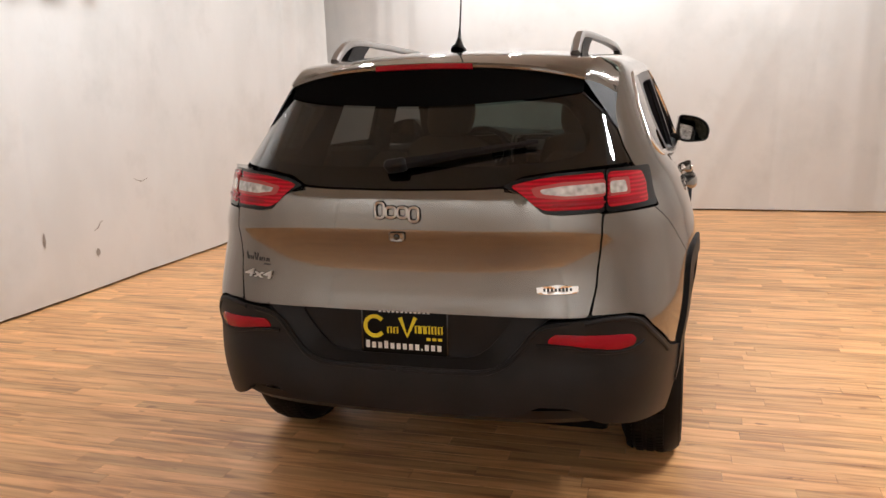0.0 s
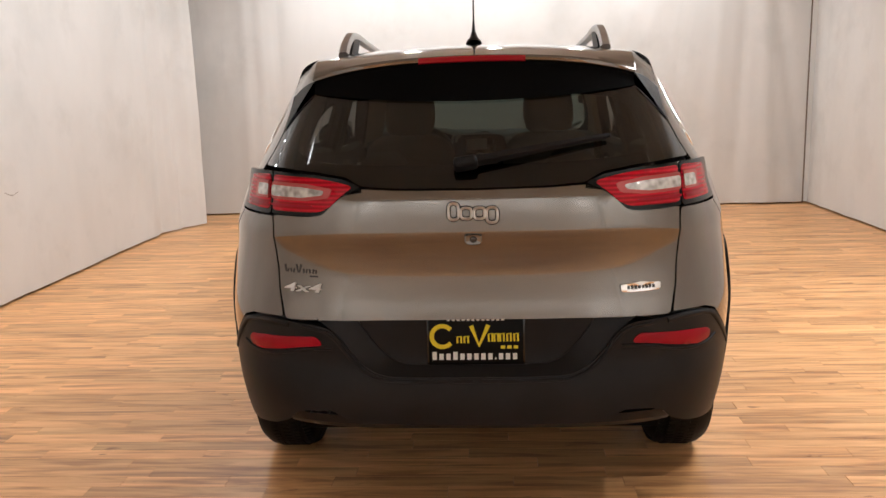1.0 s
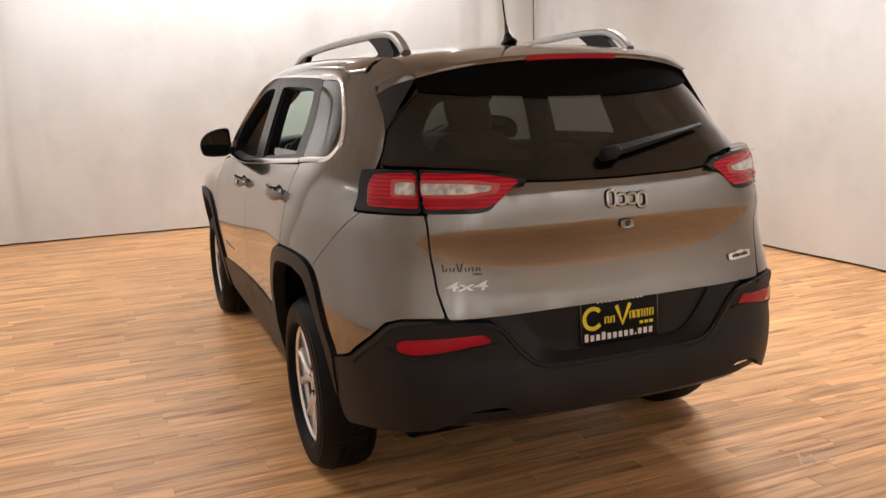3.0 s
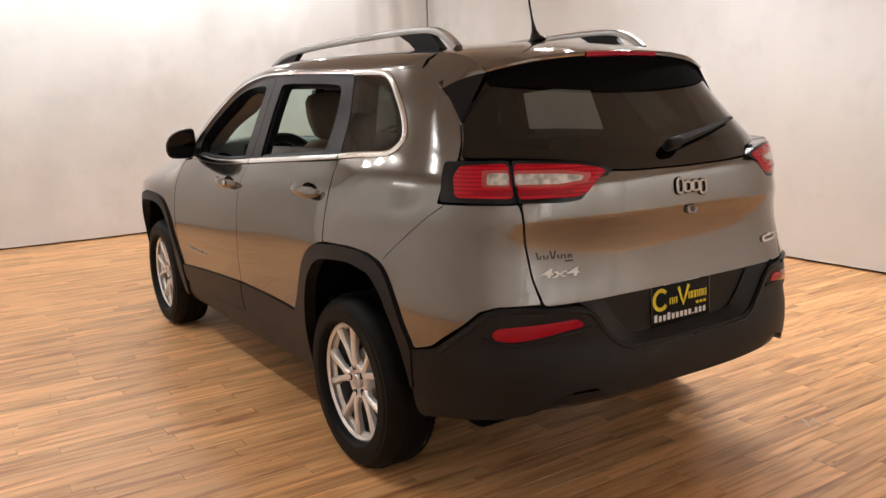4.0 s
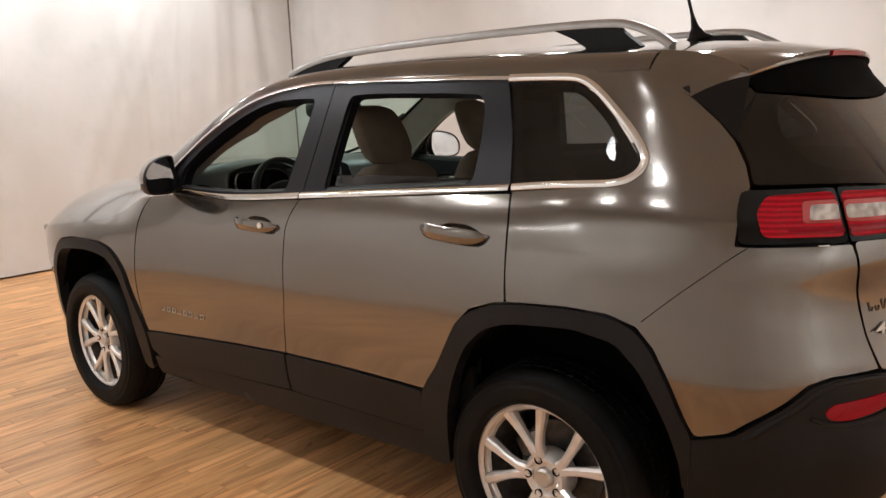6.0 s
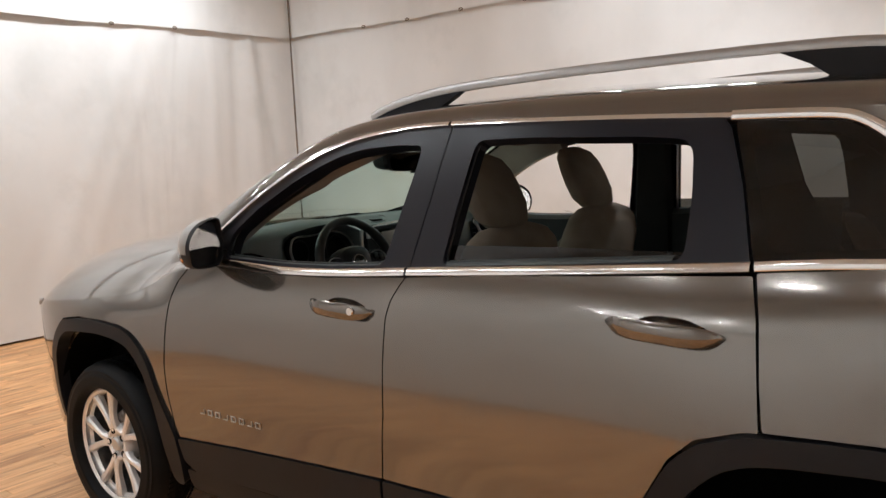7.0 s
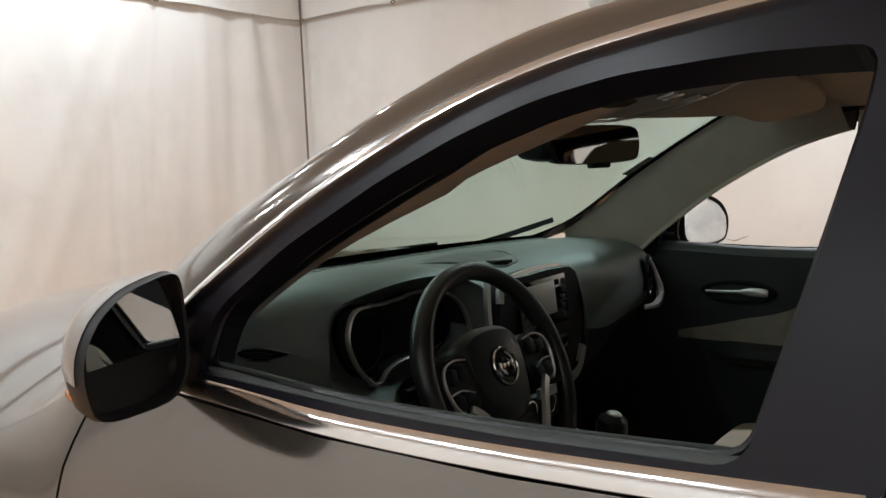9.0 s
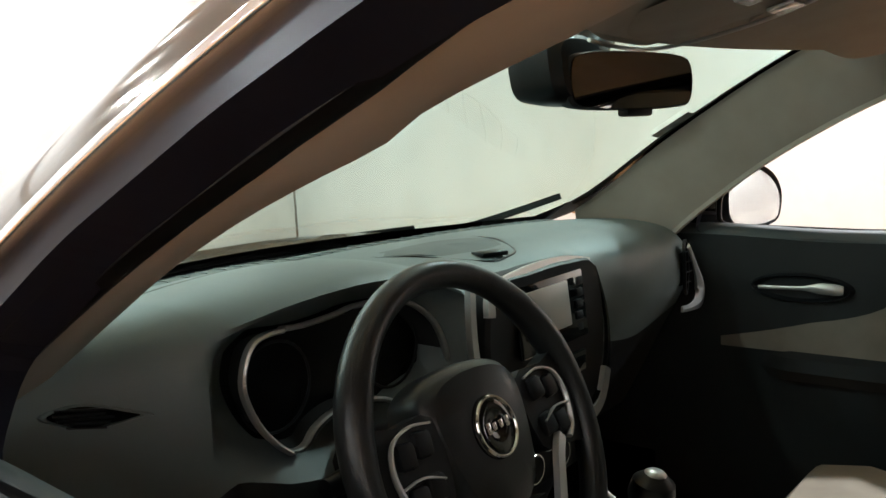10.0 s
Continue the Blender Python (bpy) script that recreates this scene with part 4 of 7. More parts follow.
    qg = [sy(.198, 1.545), sy(-.035, 1.531), sy(-.096, 1.501), sy(-.165, 1.437), sy(-.222, 1.378), sy(-.268, 1.325), sy(-.275, 1.29), sy(-.235, 1.268), sy(-.10, 1.254), sy(.118, 1.238), sy(.158, 1.40)]
    panel("quarter_window", rounded(flip(qg, sx), 0.02, 3), rear, TINT, car, step=0.04, depth=0.004, off=-0.004, label="dark tinted fixed quarter window")
    qh = [sy(.165, 1.525), sy(-.035, 1.508), sy(-.08, 1.48), sy(-.15, 1.42), sy(-.235, 1.325), sy(-.235, 1.295), sy(-.10, 1.278), sy(.09, 1.262), sy(.13, 1.40)]
    panel("quarter_border", rounded(flip(qg, sx), 0.02, 3), rear, GLOSSBLACK, car, holes=[rounded(flip(qh, sx), 0.03, 4)], step=0.04, depth=0.02, off=-0.009)
    # thin black strip that draws the shade along the body crease
    bm = bmesh.new()
    strip(bm, smoothline(flip([sy(-.585, 1.104), sy(-.53, 1.06), sy(-.44, .985), sy(-.35, .905)], sx), 4), rear, 0.0026, 0.0006)
    part("crease_shade", bm, RUBBER, car)
    # bright mouldings
    low = [(y, BELT(y) + .004) for y in (2.03, 1.93, 1.8, 1.66, 1.5, 1.35, 1.2, 1.079)]
    bm = bmesh.new()
    strip(bm, smoothline(low, 3), ch, 0.026, 0.009, ramp=True)
    part("belt_moulding", bm, CHROME, door, "polished chrome belt moulding")
    low = [(y, BELT(y) + .004) for y in (1.070, .9, .7, .5, .3, .121)]
    bm = bmesh.new()
    strip(bm, smoothline(low, 3), ch, 0.026, 0.009, ramp=True)
    part("belt_moulding", bm, CHROME, rdoor, "polished chrome belt moulding")
    bm = bmesh.new()
    q = [sy(.112, 1.232), sy(-.02, 1.243), sy(-.13, 1.249), sy(-.215, 1.254), sy(-.262, 1.268), sy(-.287, 1.295), sy(-.284, 1.330), sy(-.236, 1.388), sy(-.175, 1.446), sy(-.112, 1.502), sy(-.062, 1.533), sy(-.01, 1.546), sy(.1, 1.551), sy(.205, 1.553)]
    strip(bm, smoothline(flip(q, sx), 3), rear, 0.024, 0.008)
    part("window_moulding", bm, CHROME, car, "polished chrome quarter window moulding")
    bm = bmesh.new()
    q = [(y, ZE(y) - .006) for y in (.205, .4, .6, .8, .994)]
    strip(bm, smoothline(q, 3), ch, 0.016, 0.008, ramp=True)
    part("window_moulding", bm, CHROME, rdoor, "thin chrome upper window moulding")
    bm = bmesh.new()
    q = [(y, ZE(y) - .006) for y in (1.003, 1.1, 1.2, 1.34, 1.44, 1.54, 1.65, 1.77, 1.89, 1.95, 2.02)]
    strip(bm, smoothline(q, 3), ch, 0.016, 0.008, ramp=True)
    part("window_moulding", bm, CHROME, door, "thin chrome upper window moulding")

# roof with its rolled edges, pillars and screen


def shoulder(y, sx, n=9):
    """From the top of the side windows over the rolled roof edge to the roof's flat."""
    xe, ze = half(y, ZE(y)), ZE(y)
    xi = xe - 0.105
    p0, p2 = Vector((xe, ze)), Vector((xi, top(xi, y)))
    sl = Vector((-0.32, 1.0)).normalized()
    h = max(0.02, (p2.y - p0.y) * 0.85)
    p1 = p0 + sl * h
    out = []
    for i in range(n):
        t = i / (n - 1)
        q = p0 * (1 - t) ** 2 + p1 * 2 * t * (1 - t) + p2 * t * t
        out.append(Vector((sx * q.x, y, q.y)))
    return out


def roof_row(y, n=15):
    a = shoulder(y, -1)
    b = shoulder(y, 1)
    xi = b[-1].x
    mid = [Vector((-xi + 2 * xi * i / (n + 1), y, top(-xi + 2 * xi * i / (n + 1), y))) for i in range(1, n + 1)]
    return a, mid, b[::-1]


ys = [-.245 + (1.50 + .245) * i / 44 for i in range(45)]
bm = bmesh.new()
loft(bm, [sum(roof_row(y), []) for y in ys])
roof = part("roof", bm, PAINT, car, "taupe painted roof", angle=60)
for sx in (-1, 1):
    bm = bmesh.new()
    loft(bm, [shoulder(1.50 + (2.24 - 1.50) * i / 28, sx) for i in range(29)])
    part("screen_pillar", bm, PAINT, car, "taupe painted windscreen pillar", angle=60)


def screen_base(x):
    return 2.66 - 0.72 * x * x


def screen_pt(u, v, inset_=0.0):
    """u from -1 to 1 across, v from 0 at the top to 1 at the cowl."""
    y = 1.5
    x = 0
    for _ in range(12):
        yy = 1.5 + (screen_base(x) - 1.5) * v
        yk = min(yy, 2.30)
        xi = half(yk, ZE(yk)) - 0.105
        x = u * xi
        y = yy
    return Vector((x, y, top(x, y) - inset_))


bm = bmesh.new()
loft(bm, [[screen_pt(i / 14 - 1, j / 20) for i in range(29)] for j in range(21)])
part("windscreen", bm, SCREENGLASS, car, "clear green-tinted windscreen")
bm = bmesh.new()
edge = [screen_pt(-1, j / 20, 0.004) for j in range(21)] + [screen_pt(i / 14 - 1, 1, 0.004) for i in range(1, 29)] + [screen_pt(1, 1 - j / 20, 0.004) for j in range(1, 21)]
mid = [screen_pt(-0.92, 0.02 + 0.91 * j / 20, 0.005) for j in range(21)] + [screen_pt((i / 14 - 1) * 0.92, 0.93, 0.005) for i in range(1, 29)] + [screen_pt(0.92, 0.93 - 0.91 * j / 20, 0.005) for j in range(1, 21)]
loft(bm, [edge, mid])
part("screen_border", bm, GLOSSBLACK, car)

# bonnet
HC = spline([(2.1, 1.215), (2.25, 1.21), (2.45, 1.20), (2.66, 1.188), (3.0, 1.160), (3.3, 1.112), (3.5, 1.05), (3.66, .965)])
ZF = spline([(2.1, 1.122), (2.3, 1.102), (2.5, 1.080), (2.8, 1.047), (3.1, 1.009), (3.3, .975), (3.45, .93), (3.62, .85)])


def bonnet_row(y, n=52):
    ze = ZF(y) - .09 * smooth(2.12, 2.5, y)
    xe = half(y, ze)
    zc = HC(y)
    row = []
    for i in range(n + 1):
        k = math.sin((i / n - .5) * math.pi)
        a = abs(k)
        z = ze + (zc - 0.06 * (a * xe) ** 2 - ze) * max(0.0, 1 - a ** 4) ** 0.9
        if y < screen_base(k * xe) - .01:
            z -= .045 * min(1, (screen_base(k * xe) - .01 - y) / .04) * smooth(.85, .6, a)
        row.append(Vector((k * xe, y, z)))
    low = Vector((half(y, ze - .03) - .004, y, ze - .03))
    return [Vector((-low.x, low.y, low.z))] + row + [low]


bm = bmesh.new()
loft(bm, [bonnet_row(2.12 + (3.62 - 2.12) * i / 34) for i in range(35)])
part("bonnet", bm, PAINT, car, "taupe painted bonnet", angle=60)
fb = [(0, .30)] + [nx(3.5, .30), nx(3.2, .30), nx(3.14, .40), nx(3.14, .52), nx(3.13, .62), nx(3.23, .655), nx(3.31, .80), nx(3.335, .855), nx(3.44, .865), nx(3.6, .83)] + [(0, .83)]
panel("front_bumper", rounded(both(fb), 0.01, 2), nose, PAINT, car, step=0.05, core=(0, 2.2, .6), label="taupe front bumper")
for sx in (-1, 1):
    hl = [nx(3.335, .894), nx(3.43, .888), nx(3.50, .865), nx(3.47, .862), nx(3.355, .868)]
    panel("headlamp", rounded(flip(hl, sx), 0.006, 2), nose, CLEAR, car, step=0.03, off=0.006, core=(0, 2.2, .6), label="slim clear headlamp")

# spoiler over the rear window


def sp_row(x):
    a = abs(x) / 0.575
    y0, y1 = -.243, -.585 + 0.10 * a ** 3
    ztip = top(x, y1) - 0.012 - 0.03 * a ** 4
    rows = []
    for i in range(9):
        t = i / 8
        y = y0 + (y1 - y0) * t
        z = top(x, y) - (0.012 + 0.03 * a ** 4) * t ** 3
        rows.append(Vector((x * (1 - 0.045 * t * a), y, z)))
    rows.append(Vector((x * 0.955, y1 - 0.006, ztip - 0.008)))
    rows.append(Vector((x * 0.955, y1 - 0.004, ztip - 0.016)))
    return rows


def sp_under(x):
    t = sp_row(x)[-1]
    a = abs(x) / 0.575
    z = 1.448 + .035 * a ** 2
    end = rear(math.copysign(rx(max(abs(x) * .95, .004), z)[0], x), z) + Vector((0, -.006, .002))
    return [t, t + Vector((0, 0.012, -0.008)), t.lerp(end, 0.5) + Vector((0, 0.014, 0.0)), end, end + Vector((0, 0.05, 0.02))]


xs = [-.575 + 1.15 * i / 40 for i in range(41)]
bm = bmesh.new()
loft(bm, [sp_row(x) for x in xs])
spoiler = part("roof_spoiler", bm, PAINT, tailgate, "taupe roof spoiler over the rear window", angle=40)
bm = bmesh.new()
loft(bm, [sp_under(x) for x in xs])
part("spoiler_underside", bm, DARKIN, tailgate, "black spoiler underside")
bm = bmesh.new()
rows = [sp_row(x)[-2:] for x in [-.185 + .37 * i / 20 for i in range(21)]]
loft(bm, [[a + Vector((0, .002, .006)), a + Vector((0, -.005, .003)), b + Vector((0, -.005, -.003)), b + Vector((0, .002, -.006))] for a, b in rows], caps=True)
part("brake_light", bm, REDDARK, tailgate, "red high brake light bar in the spoiler edge")
for sx in (-1, 1):
    # painted flank of the spoiler and its black ear
    a = sp_row(sx * .575)
    low = [rear(sx * u, z) for u, z in (sy(-.244, 1.551), sy(-.275, 1.534), sy(-.305, 1.515), sy(-.335, 1.497), sy(-.365, 1.479))]
    tipb = a[10]
    low += [low[4].lerp(tipb, k) + Vector((0, 0, .03 * k * (1 - k))) for k in (.25, .5, .75, 1.0)]
    up = a[:8] + [a[9]]
    bm = bmesh.new()
    loft(bm, [up, [p.lerp(q, 0.5) + Vector((sx * 0.008, 0, 0.003)) for p, q in zip(up, low)], low])
    part("spoiler_flank", bm, PAINT, tailgate, angle=60)
    low2 = [rear(sx * u, z) + Vector((sx * 0.003, -0.003, 0)) for u, z in (sy(-.365, 1.479), sy(-.41, 1.445), sy(-.447, 1.412), sy(-.475, 1.385), sy(-.50, 1.36))]
    und = sp_under(sx * .575)[3]
    bm = bmesh.new()
    loft(bm, [low[4:], low2])
    loft(bm, [low2, [p.lerp(und, .35) for p in low2[:-1]] + [und]])
    part("spoiler_ear", bm, PLASTIC, tailgate)

# roof rails
for sx in (-1, 1):
    rxx = spline([(-.25, sx * .485), (0, sx * .485), (.5, sx * .515), (1.0, sx * .53), (1.5, sx * .525)])
    line = smoothline([(rxx(y), y, z) for y, z in ((1.45, 1.618), (1.36, 1.646), (1.22, 1.672), (1.0, 1.690), (.6, 1.702), (.2, 1.708), (-.03, 1.704), (-.12, 1.688), (-.19, 1.656), (-.235, 1.624))], 5)
    bm = bmesh.new()
    sweep(bm, line, [(-.017, -.012), (.017, -.012), (.020, .0), (.012, .013), (-.012, .013), (-.020, 0)])
    rail = part("roof_rail", bm, RAILM, car, "satin silver roof rail on black feet", angle=50)
    for foot in ([(1.44, 1.606), (1.36, 1.634), (1.22, 1.660), (1.06, 1.680), (1.10, 1.655), (1.16, 1.625), (1.30, 1.605)], [(.16, 1.692), (-.06, 1.690), (-.10, 1.655), (-.14, 1.625), (-.02, 1.615), (.04, 1.625), (.09, 1.66)]):
        bm = bmesh.new()
        loft(bm, [[Vector((rxx(y) + d, y, z + .005)) for y, z in foot] for d in (-.014, .014)], close_u=True, caps=True)
        part("rail_foot", bm, PLASTIC, rail)
bm = bmesh.new()
lathe(bm, [(0, .052), (.008, .048), (.02, .030), (.05, .013), (.085, .007), (.10, .0055), (.30, .0045), (.301, 0.0005)], pose(0, -.10, 1.655, -14, 0, 0) @ Matrix.Diagonal((.6, 1.1, 1, 1)), 16)
part("roof_aerial", bm, RUBBER, car, "black stubby roof aerial")

# wheels


def wheel(sx, y):
    root = new("wheel")
    root.parent = car
    tagged(root, label="silver ten-spoke alloy wheel with a black tyre")
    root.matrix_world = pose(0, y, .347) @ (Matrix.Identity(4) if sx > 0 else pose(0, 0, 0, 0, 0, 180))
    m = pose(0, 0, 0, 0, 90, 0)
    R0 = .349
    bm = bmesh.new()
    lathe(bm, [(.675, .212), (.678, .225), (.672, .27), (.685, .30), (.70, .325), (.725, R0 - .006), (.745, R0), (.850, R0), (.872, R0 - .006), (.890, .330), (.897, .322), (.9005, .3205), (.9015, .307), (.904, .304), (.9065, .296), (.906, .292), (.9075, .275), (.906, .258), (.908, .260), (.906, .254), (.900, .248), (.888, .245), (.872, .240), (.866, .222)], m, 72)
    part("tyre", bm, TYRE, root)
    bm = bmesh.new()
    tread = [(.705, .7), (.745, .9), (.785, 1), (.825, 1), (.863, .9)]
    for k in range(88):
        a = 2 * math.pi * k / 88
        for j, (xx, w) in enumerate(tread):
            b = a + (j % 2) * math.pi / 88
            mm = pose(0, 0, 0, math.degrees(b), 0, 0) @ pose(xx + .002, 0, R0 + (.0005 if 0 < j < 4 else -.011), 0, (-28 if j == 0 else 28 if j == 4 else 0), 12 if j % 2 else -12)
            made = bmesh.ops.create_cube(bm, size=1.0, matrix=mm @ Matrix.Diagonal((.025, .017, .006, 1)))
    part("tread", bm, TYRE, root, smooth=False)
    bm = bmesh.new()
    lathe(bm, [(.868, .222), (.877, .234), (.873, .243), (.862, .240), (.852, .219), (.84, .213)], m, 72)
    part("rim", bm, ALLOY, root)
    bm = bmesh.new()
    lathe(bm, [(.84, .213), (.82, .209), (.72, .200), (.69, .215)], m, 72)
    part("rim_barrel", bm, SHADEDALLOY, root)
    bm = bmesh.new()
    lathe(bm, [(.80, .0005), (.835, .02), (.838, .03), (.846, .032), (.846, .047), (.858, .056), (.858, .066), (.84, .078), (.79, .08)], m, 40)
    part("hub", bm, ALLOY, root)
    bm = bmesh.new()
    lathe(bm, [(.864, .0005), (.866, .024), (.860, .030), (.84, .030)], m, 24)
    part("centre_cap", bm, SATIN, root)
    for k in range(5):
        base = 2 * math.pi * (k + 0.25) / 5 + .30
        for q in (-1, 1):
            line = [(.850, .044, base + q * .10), (.858, .072, base + q * .115), (.862, .10, base + q * .145), (.863, .135, base + q * .205), (.864, .175, base + q * .255), (.867, .208, base + q * .285), (.866, .230, base + q * .300)]
            pts = [Vector((xx, r * math.cos(a), r * math.sin(a))) for xx, r, a in line]
            bm = bmesh.new()
            sweep(bm, pts, [(-.017, -.030), (.017, -.030), (.0185, -.006), (.010, .004), (-.010, .004), (-.0185, -.006)], up=(1, 0, 0), scale=lambda t: 1.02 - .32 * math.sin(math.pi * min(1, t * 1.1)) ** 2)
            part("spoke", bm, ALLOY, root, angle=28)
        c_, s_ = math.cos(base), math.sin(base)
        bm = bmesh.new()
        lathe(bm, [(.850, .0135), (.8605, .0135), (.8605, .0105), (.846, .0100), (.846, .0005)], m @ Matrix.Translation((-.0575 * s_, .0575 * c_, 0)), 14)
        part("lug_seat", bm, DARKIN, root)
        bm = bmesh.new()
        lathe(bm, [(.857, .0005), (.857, .006), (.853, .0075), (.845, .0075)], m @ Matrix.Translation((-.0575 * s_, .0575 * c_, 0)), 6)
        part("lug_nut", bm, STEEL, root)
    bm = bmesh.new()
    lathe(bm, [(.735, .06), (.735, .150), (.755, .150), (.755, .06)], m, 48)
    part("brake_disc", bm, SHADEDALLOY, root)
    bm = bmesh.new()
    rbox(bm, (.07, .11, .07), pose(.745, -.10, .06, 30, 0, 0), .012)
    part("brake_caliper", bm, STEEL, root)
    # dark liner inside the arch
    bm = bmesh.new()
    rows = []
    for xx in (.655, .875 if y < 1 else .868):
        rows.append([Vector((xx, .435 * math.cos(a) + sx * (-.055 if y < 1 else -.02), max(-.05 if xx < .7 else .16, .50 * math.sin(a)) + .02)) for a in [math.pi * (-.12 + 1.24 * i / 24) for i in range(25)]])
    loft(bm, rows)
    loft(bm, [[Vector((.655, 0, .0))] * 25, rows[0]])
    ln = part("arch_liner", bm, DARKIN, car)
    ln.matrix_world = root.matrix_world
    return root


for y in (0.0, 2.70):
    for sx in (-1, 1):
        wheel(sx, y)

# underbody
bm = bmesh.new()
rbox(bm, (1.30, 3.7, .06), pose(0, 1.3, .30), .02)
rbox(bm, (.45, .3, .10), pose(.1, -.55, .44), .04)
rbox(bm, (1.1, .12, .1), pose(0, 0, .33), .04)
part("underbody", bm, DARKIN, car)

# handles
for sx in (-1, 1):
    for yc, zc, ln, slope in HANDLES:
        bm = bmesh.new()
        rows = []
        for i in range(17):
            t = i / 16 * 2 - 1
            y = yc - t * ln / 2
            z = zc + slope * -t * -0.06
            lift = .042 * max(0.0, 1 - abs(t) ** 3.2) + 0.002
            h = .020 * max(0.0, 1 - abs(t) ** 6) + .004
            x0 = half(y, z)
            rows.append([Vector((sx * (x0 + lift + dx * (1 - .5 * abs(t))), y, z + dz * h / .017)) for dx, dz in ((.0, .017), (.008, .010), (.010, 0), (.007, -.011), (-.002, -.017), (-.010, -.008), (-.010, .009))])
        loft(bm, rows, close_u=True, caps=True)
        handle = part("door_handle", bm, PAINT, car, "taupe pull door handle with chrome button", angle=60)
        ol, cc = dense(cup(yc, zc), .012), Vector((yc - .015, zc))
        bm = bmesh.new()
        loft(bm, [[side(sx)(q.x, q.y) - Vector((sx * dd, 0, 0)) for q in [cc + (p - cc) * kk for p in ol]] for kk, dd in ((1.01, .004), (.94, .014), (.8, .022), (.5, .026), (.02, .027))], close_u=True)
        part("handle_cup", bm, PAINT, handle)
        if yc > 1:
            bm = bmesh.new()
            lathe(bm, [(0, .0005), (0, .011), (-.004, .013)], pose(sx * (half(yc - .075, zc) + .049), yc - .082, zc + .003, 0, sx * 90, 0), 16)
            part("lock_button", bm, CHROME, handle)

# door mirrors
AMBERL = mat("amber_lens", (0.45, 0.13, 0.015), 0.2)
for sx in (-1, 1):
    out = smoothline([(.842, 1.20), (.845, 1.295), (.858, 1.322), (.90, 1.322), (.955, 1.311), (1.002, 1.285), (1.028, 1.245), (1.028, 1.200), (1.008, 1.166), (.94, 1.155), (.87, 1.158)], 3, True)
    c = Vector((.93, 1.238))
    secs = [(1.836, .97), (1.832, 1.0), (1.85, 1.02), (1.89, 1.01), (1.93, .93), (1.965, .76), (1.985, .50), (1.992, .2)]
    def m_row(y, k, grow=0.0):
        rows = []
        for p in out:
            q = c + (p - c) * (k + grow) * .95
            rows.append(Vector((sx * (q.x + (.0 if y < 1.86 else (y - 1.86) * -.28)), y + .03 + (q.x - c.x) * -.36, q.y - .014)))
        return rows
    bm = bmesh.new()
    loft(bm, [m_row(y, k) for y, k in secs], close_u=True)
    housing = part("door_mirror", bm, PLASTIC, car, "door mirror with black shell and taupe cap", angle=50)
    bm = bmesh.new()
    loft(bm, [m_row(y, k, .012) for y, k in secs[2:]], close_u=True)
    bmesh.ops.delete(bm, geom=[f for f in bm.faces if f.calc_center_median().z < 1.195 + .35 * max(0, 1.90 - f.calc_center_median().y)], context="FACES")
    part("mirror_cap", bm, PAINT, housing, angle=60)
    bm = bmesh.new()
    loft(bm, [m_row(1.8365, .972), m_row(1.858, .93), m_row(1.864, .5), m_row(1.864, .01)], close_u=True)
    part("mirror_shell", bm, PLASTIC, housing)
    gl = [Vector((p.x, max(p.y, 1.222 - .20 * max(0, .90 - p.x)))) for p in out]
    gc = Vector((.935, 1.262))
    if sx > 0:
        gl, gc = out, c
    gl = [gc + (p - gc) * (.83 if sx < 0 else .84) for p in gl]
    bm = bmesh.new()
    f = bm.faces.new([bm.verts.new((sx * p.x, (1.872 - .34 * (p.x - c.x) + .14 * (p.y - c.y)) if sx < 0 else (1.868 - .43 * (p.x - c.x) + .10 * (p.y - c.y)), p.y - .014)) for p in gl])
    bmesh.ops.solidify(bm, geom=[f], thickness=.003)
    part("mirror_glass", bm, MIRROR, housing, "mirror glass", smooth=False)
    bm = bmesh.new()
    rbox(bm, (.11, .07, .045), pose(sx * .85, 1.945, 1.172, 0, 0, sx * 12), .015)
    part("mirror_arm", bm, PLASTIC, housing)
    bm = bmesh.new()
    rbox(bm, (.012, .034, .018), pose(sx * 1.006, 1.892, 1.178, 0, 25 * sx, 12 * sx), .005)
    part("turn_lamp", bm, AMBERL, housing, "amber turn lamp")


# ---- inside the car ----
DASH = mottle(mat("soft_dark_dash", (0.075, 0.088, 0.086), 0.5), (0.112, 0.134, 0.132), (0.140, 0.164, 0.161), 5.0, rough=(0.42, 0.54), bump=0.3, bscale=700.0, bdist=0.0006)
SILL = mottle(mat("dark_sill_skin", (0.028, 0.034, 0.034), 0.5, spec=0.35), (0.066, 0.077, 0.077), (0.080, 0.092, 0.092), 5.0, bump=0.2, bscale=700.0, bdist=0.0005)
BLACKTRIM = mottle(mat("black_door_trim", (0.008, 0.008, 0.008), 0.6, spec=0.25), (0.020, 0.021, 0.0212), (0.029, 0.030, 0.0303), 5.0, bump=0.2, bscale=700.0, bdist=0.0005)
LEATHER = mottle(mat("black_leather", (0.010, 0.010, 0.010), 0.36), (0.012, 0.012, 0.012), (0.018, 0.018, 0.018), 8.0, rough=(0.27, 0.4), bump=0.3, bscale=420.0, bdist=0.0007)
BEIGE = mottle(mat("beige_seat_cloth", (0.26, 0.215, 0.16), 0.9), (0.235, 0.193, 0.145), (0.285, 0.237, 0.178), 12.0, bump=0.4, bscale=500.0, bdist=0.0008)
INSERT = mottle(mat("cream_door_cloth", (0.21, 0.18, 0.145), 0.9), (0.19, 0.163, 0.13), (0.23, 0.198, 0.16), 14.0, bump=0.3, bscale=500.0, bdist=0.0008)
LINER = mottle(mat("beige_headliner", (0.36, 0.31, 0.26), 0.95), (0.34, 0.29, 0.24), (0.38, 0.33, 0.28), 10.0, bump=0.3, bscale=600.0, bdist=0.0006)
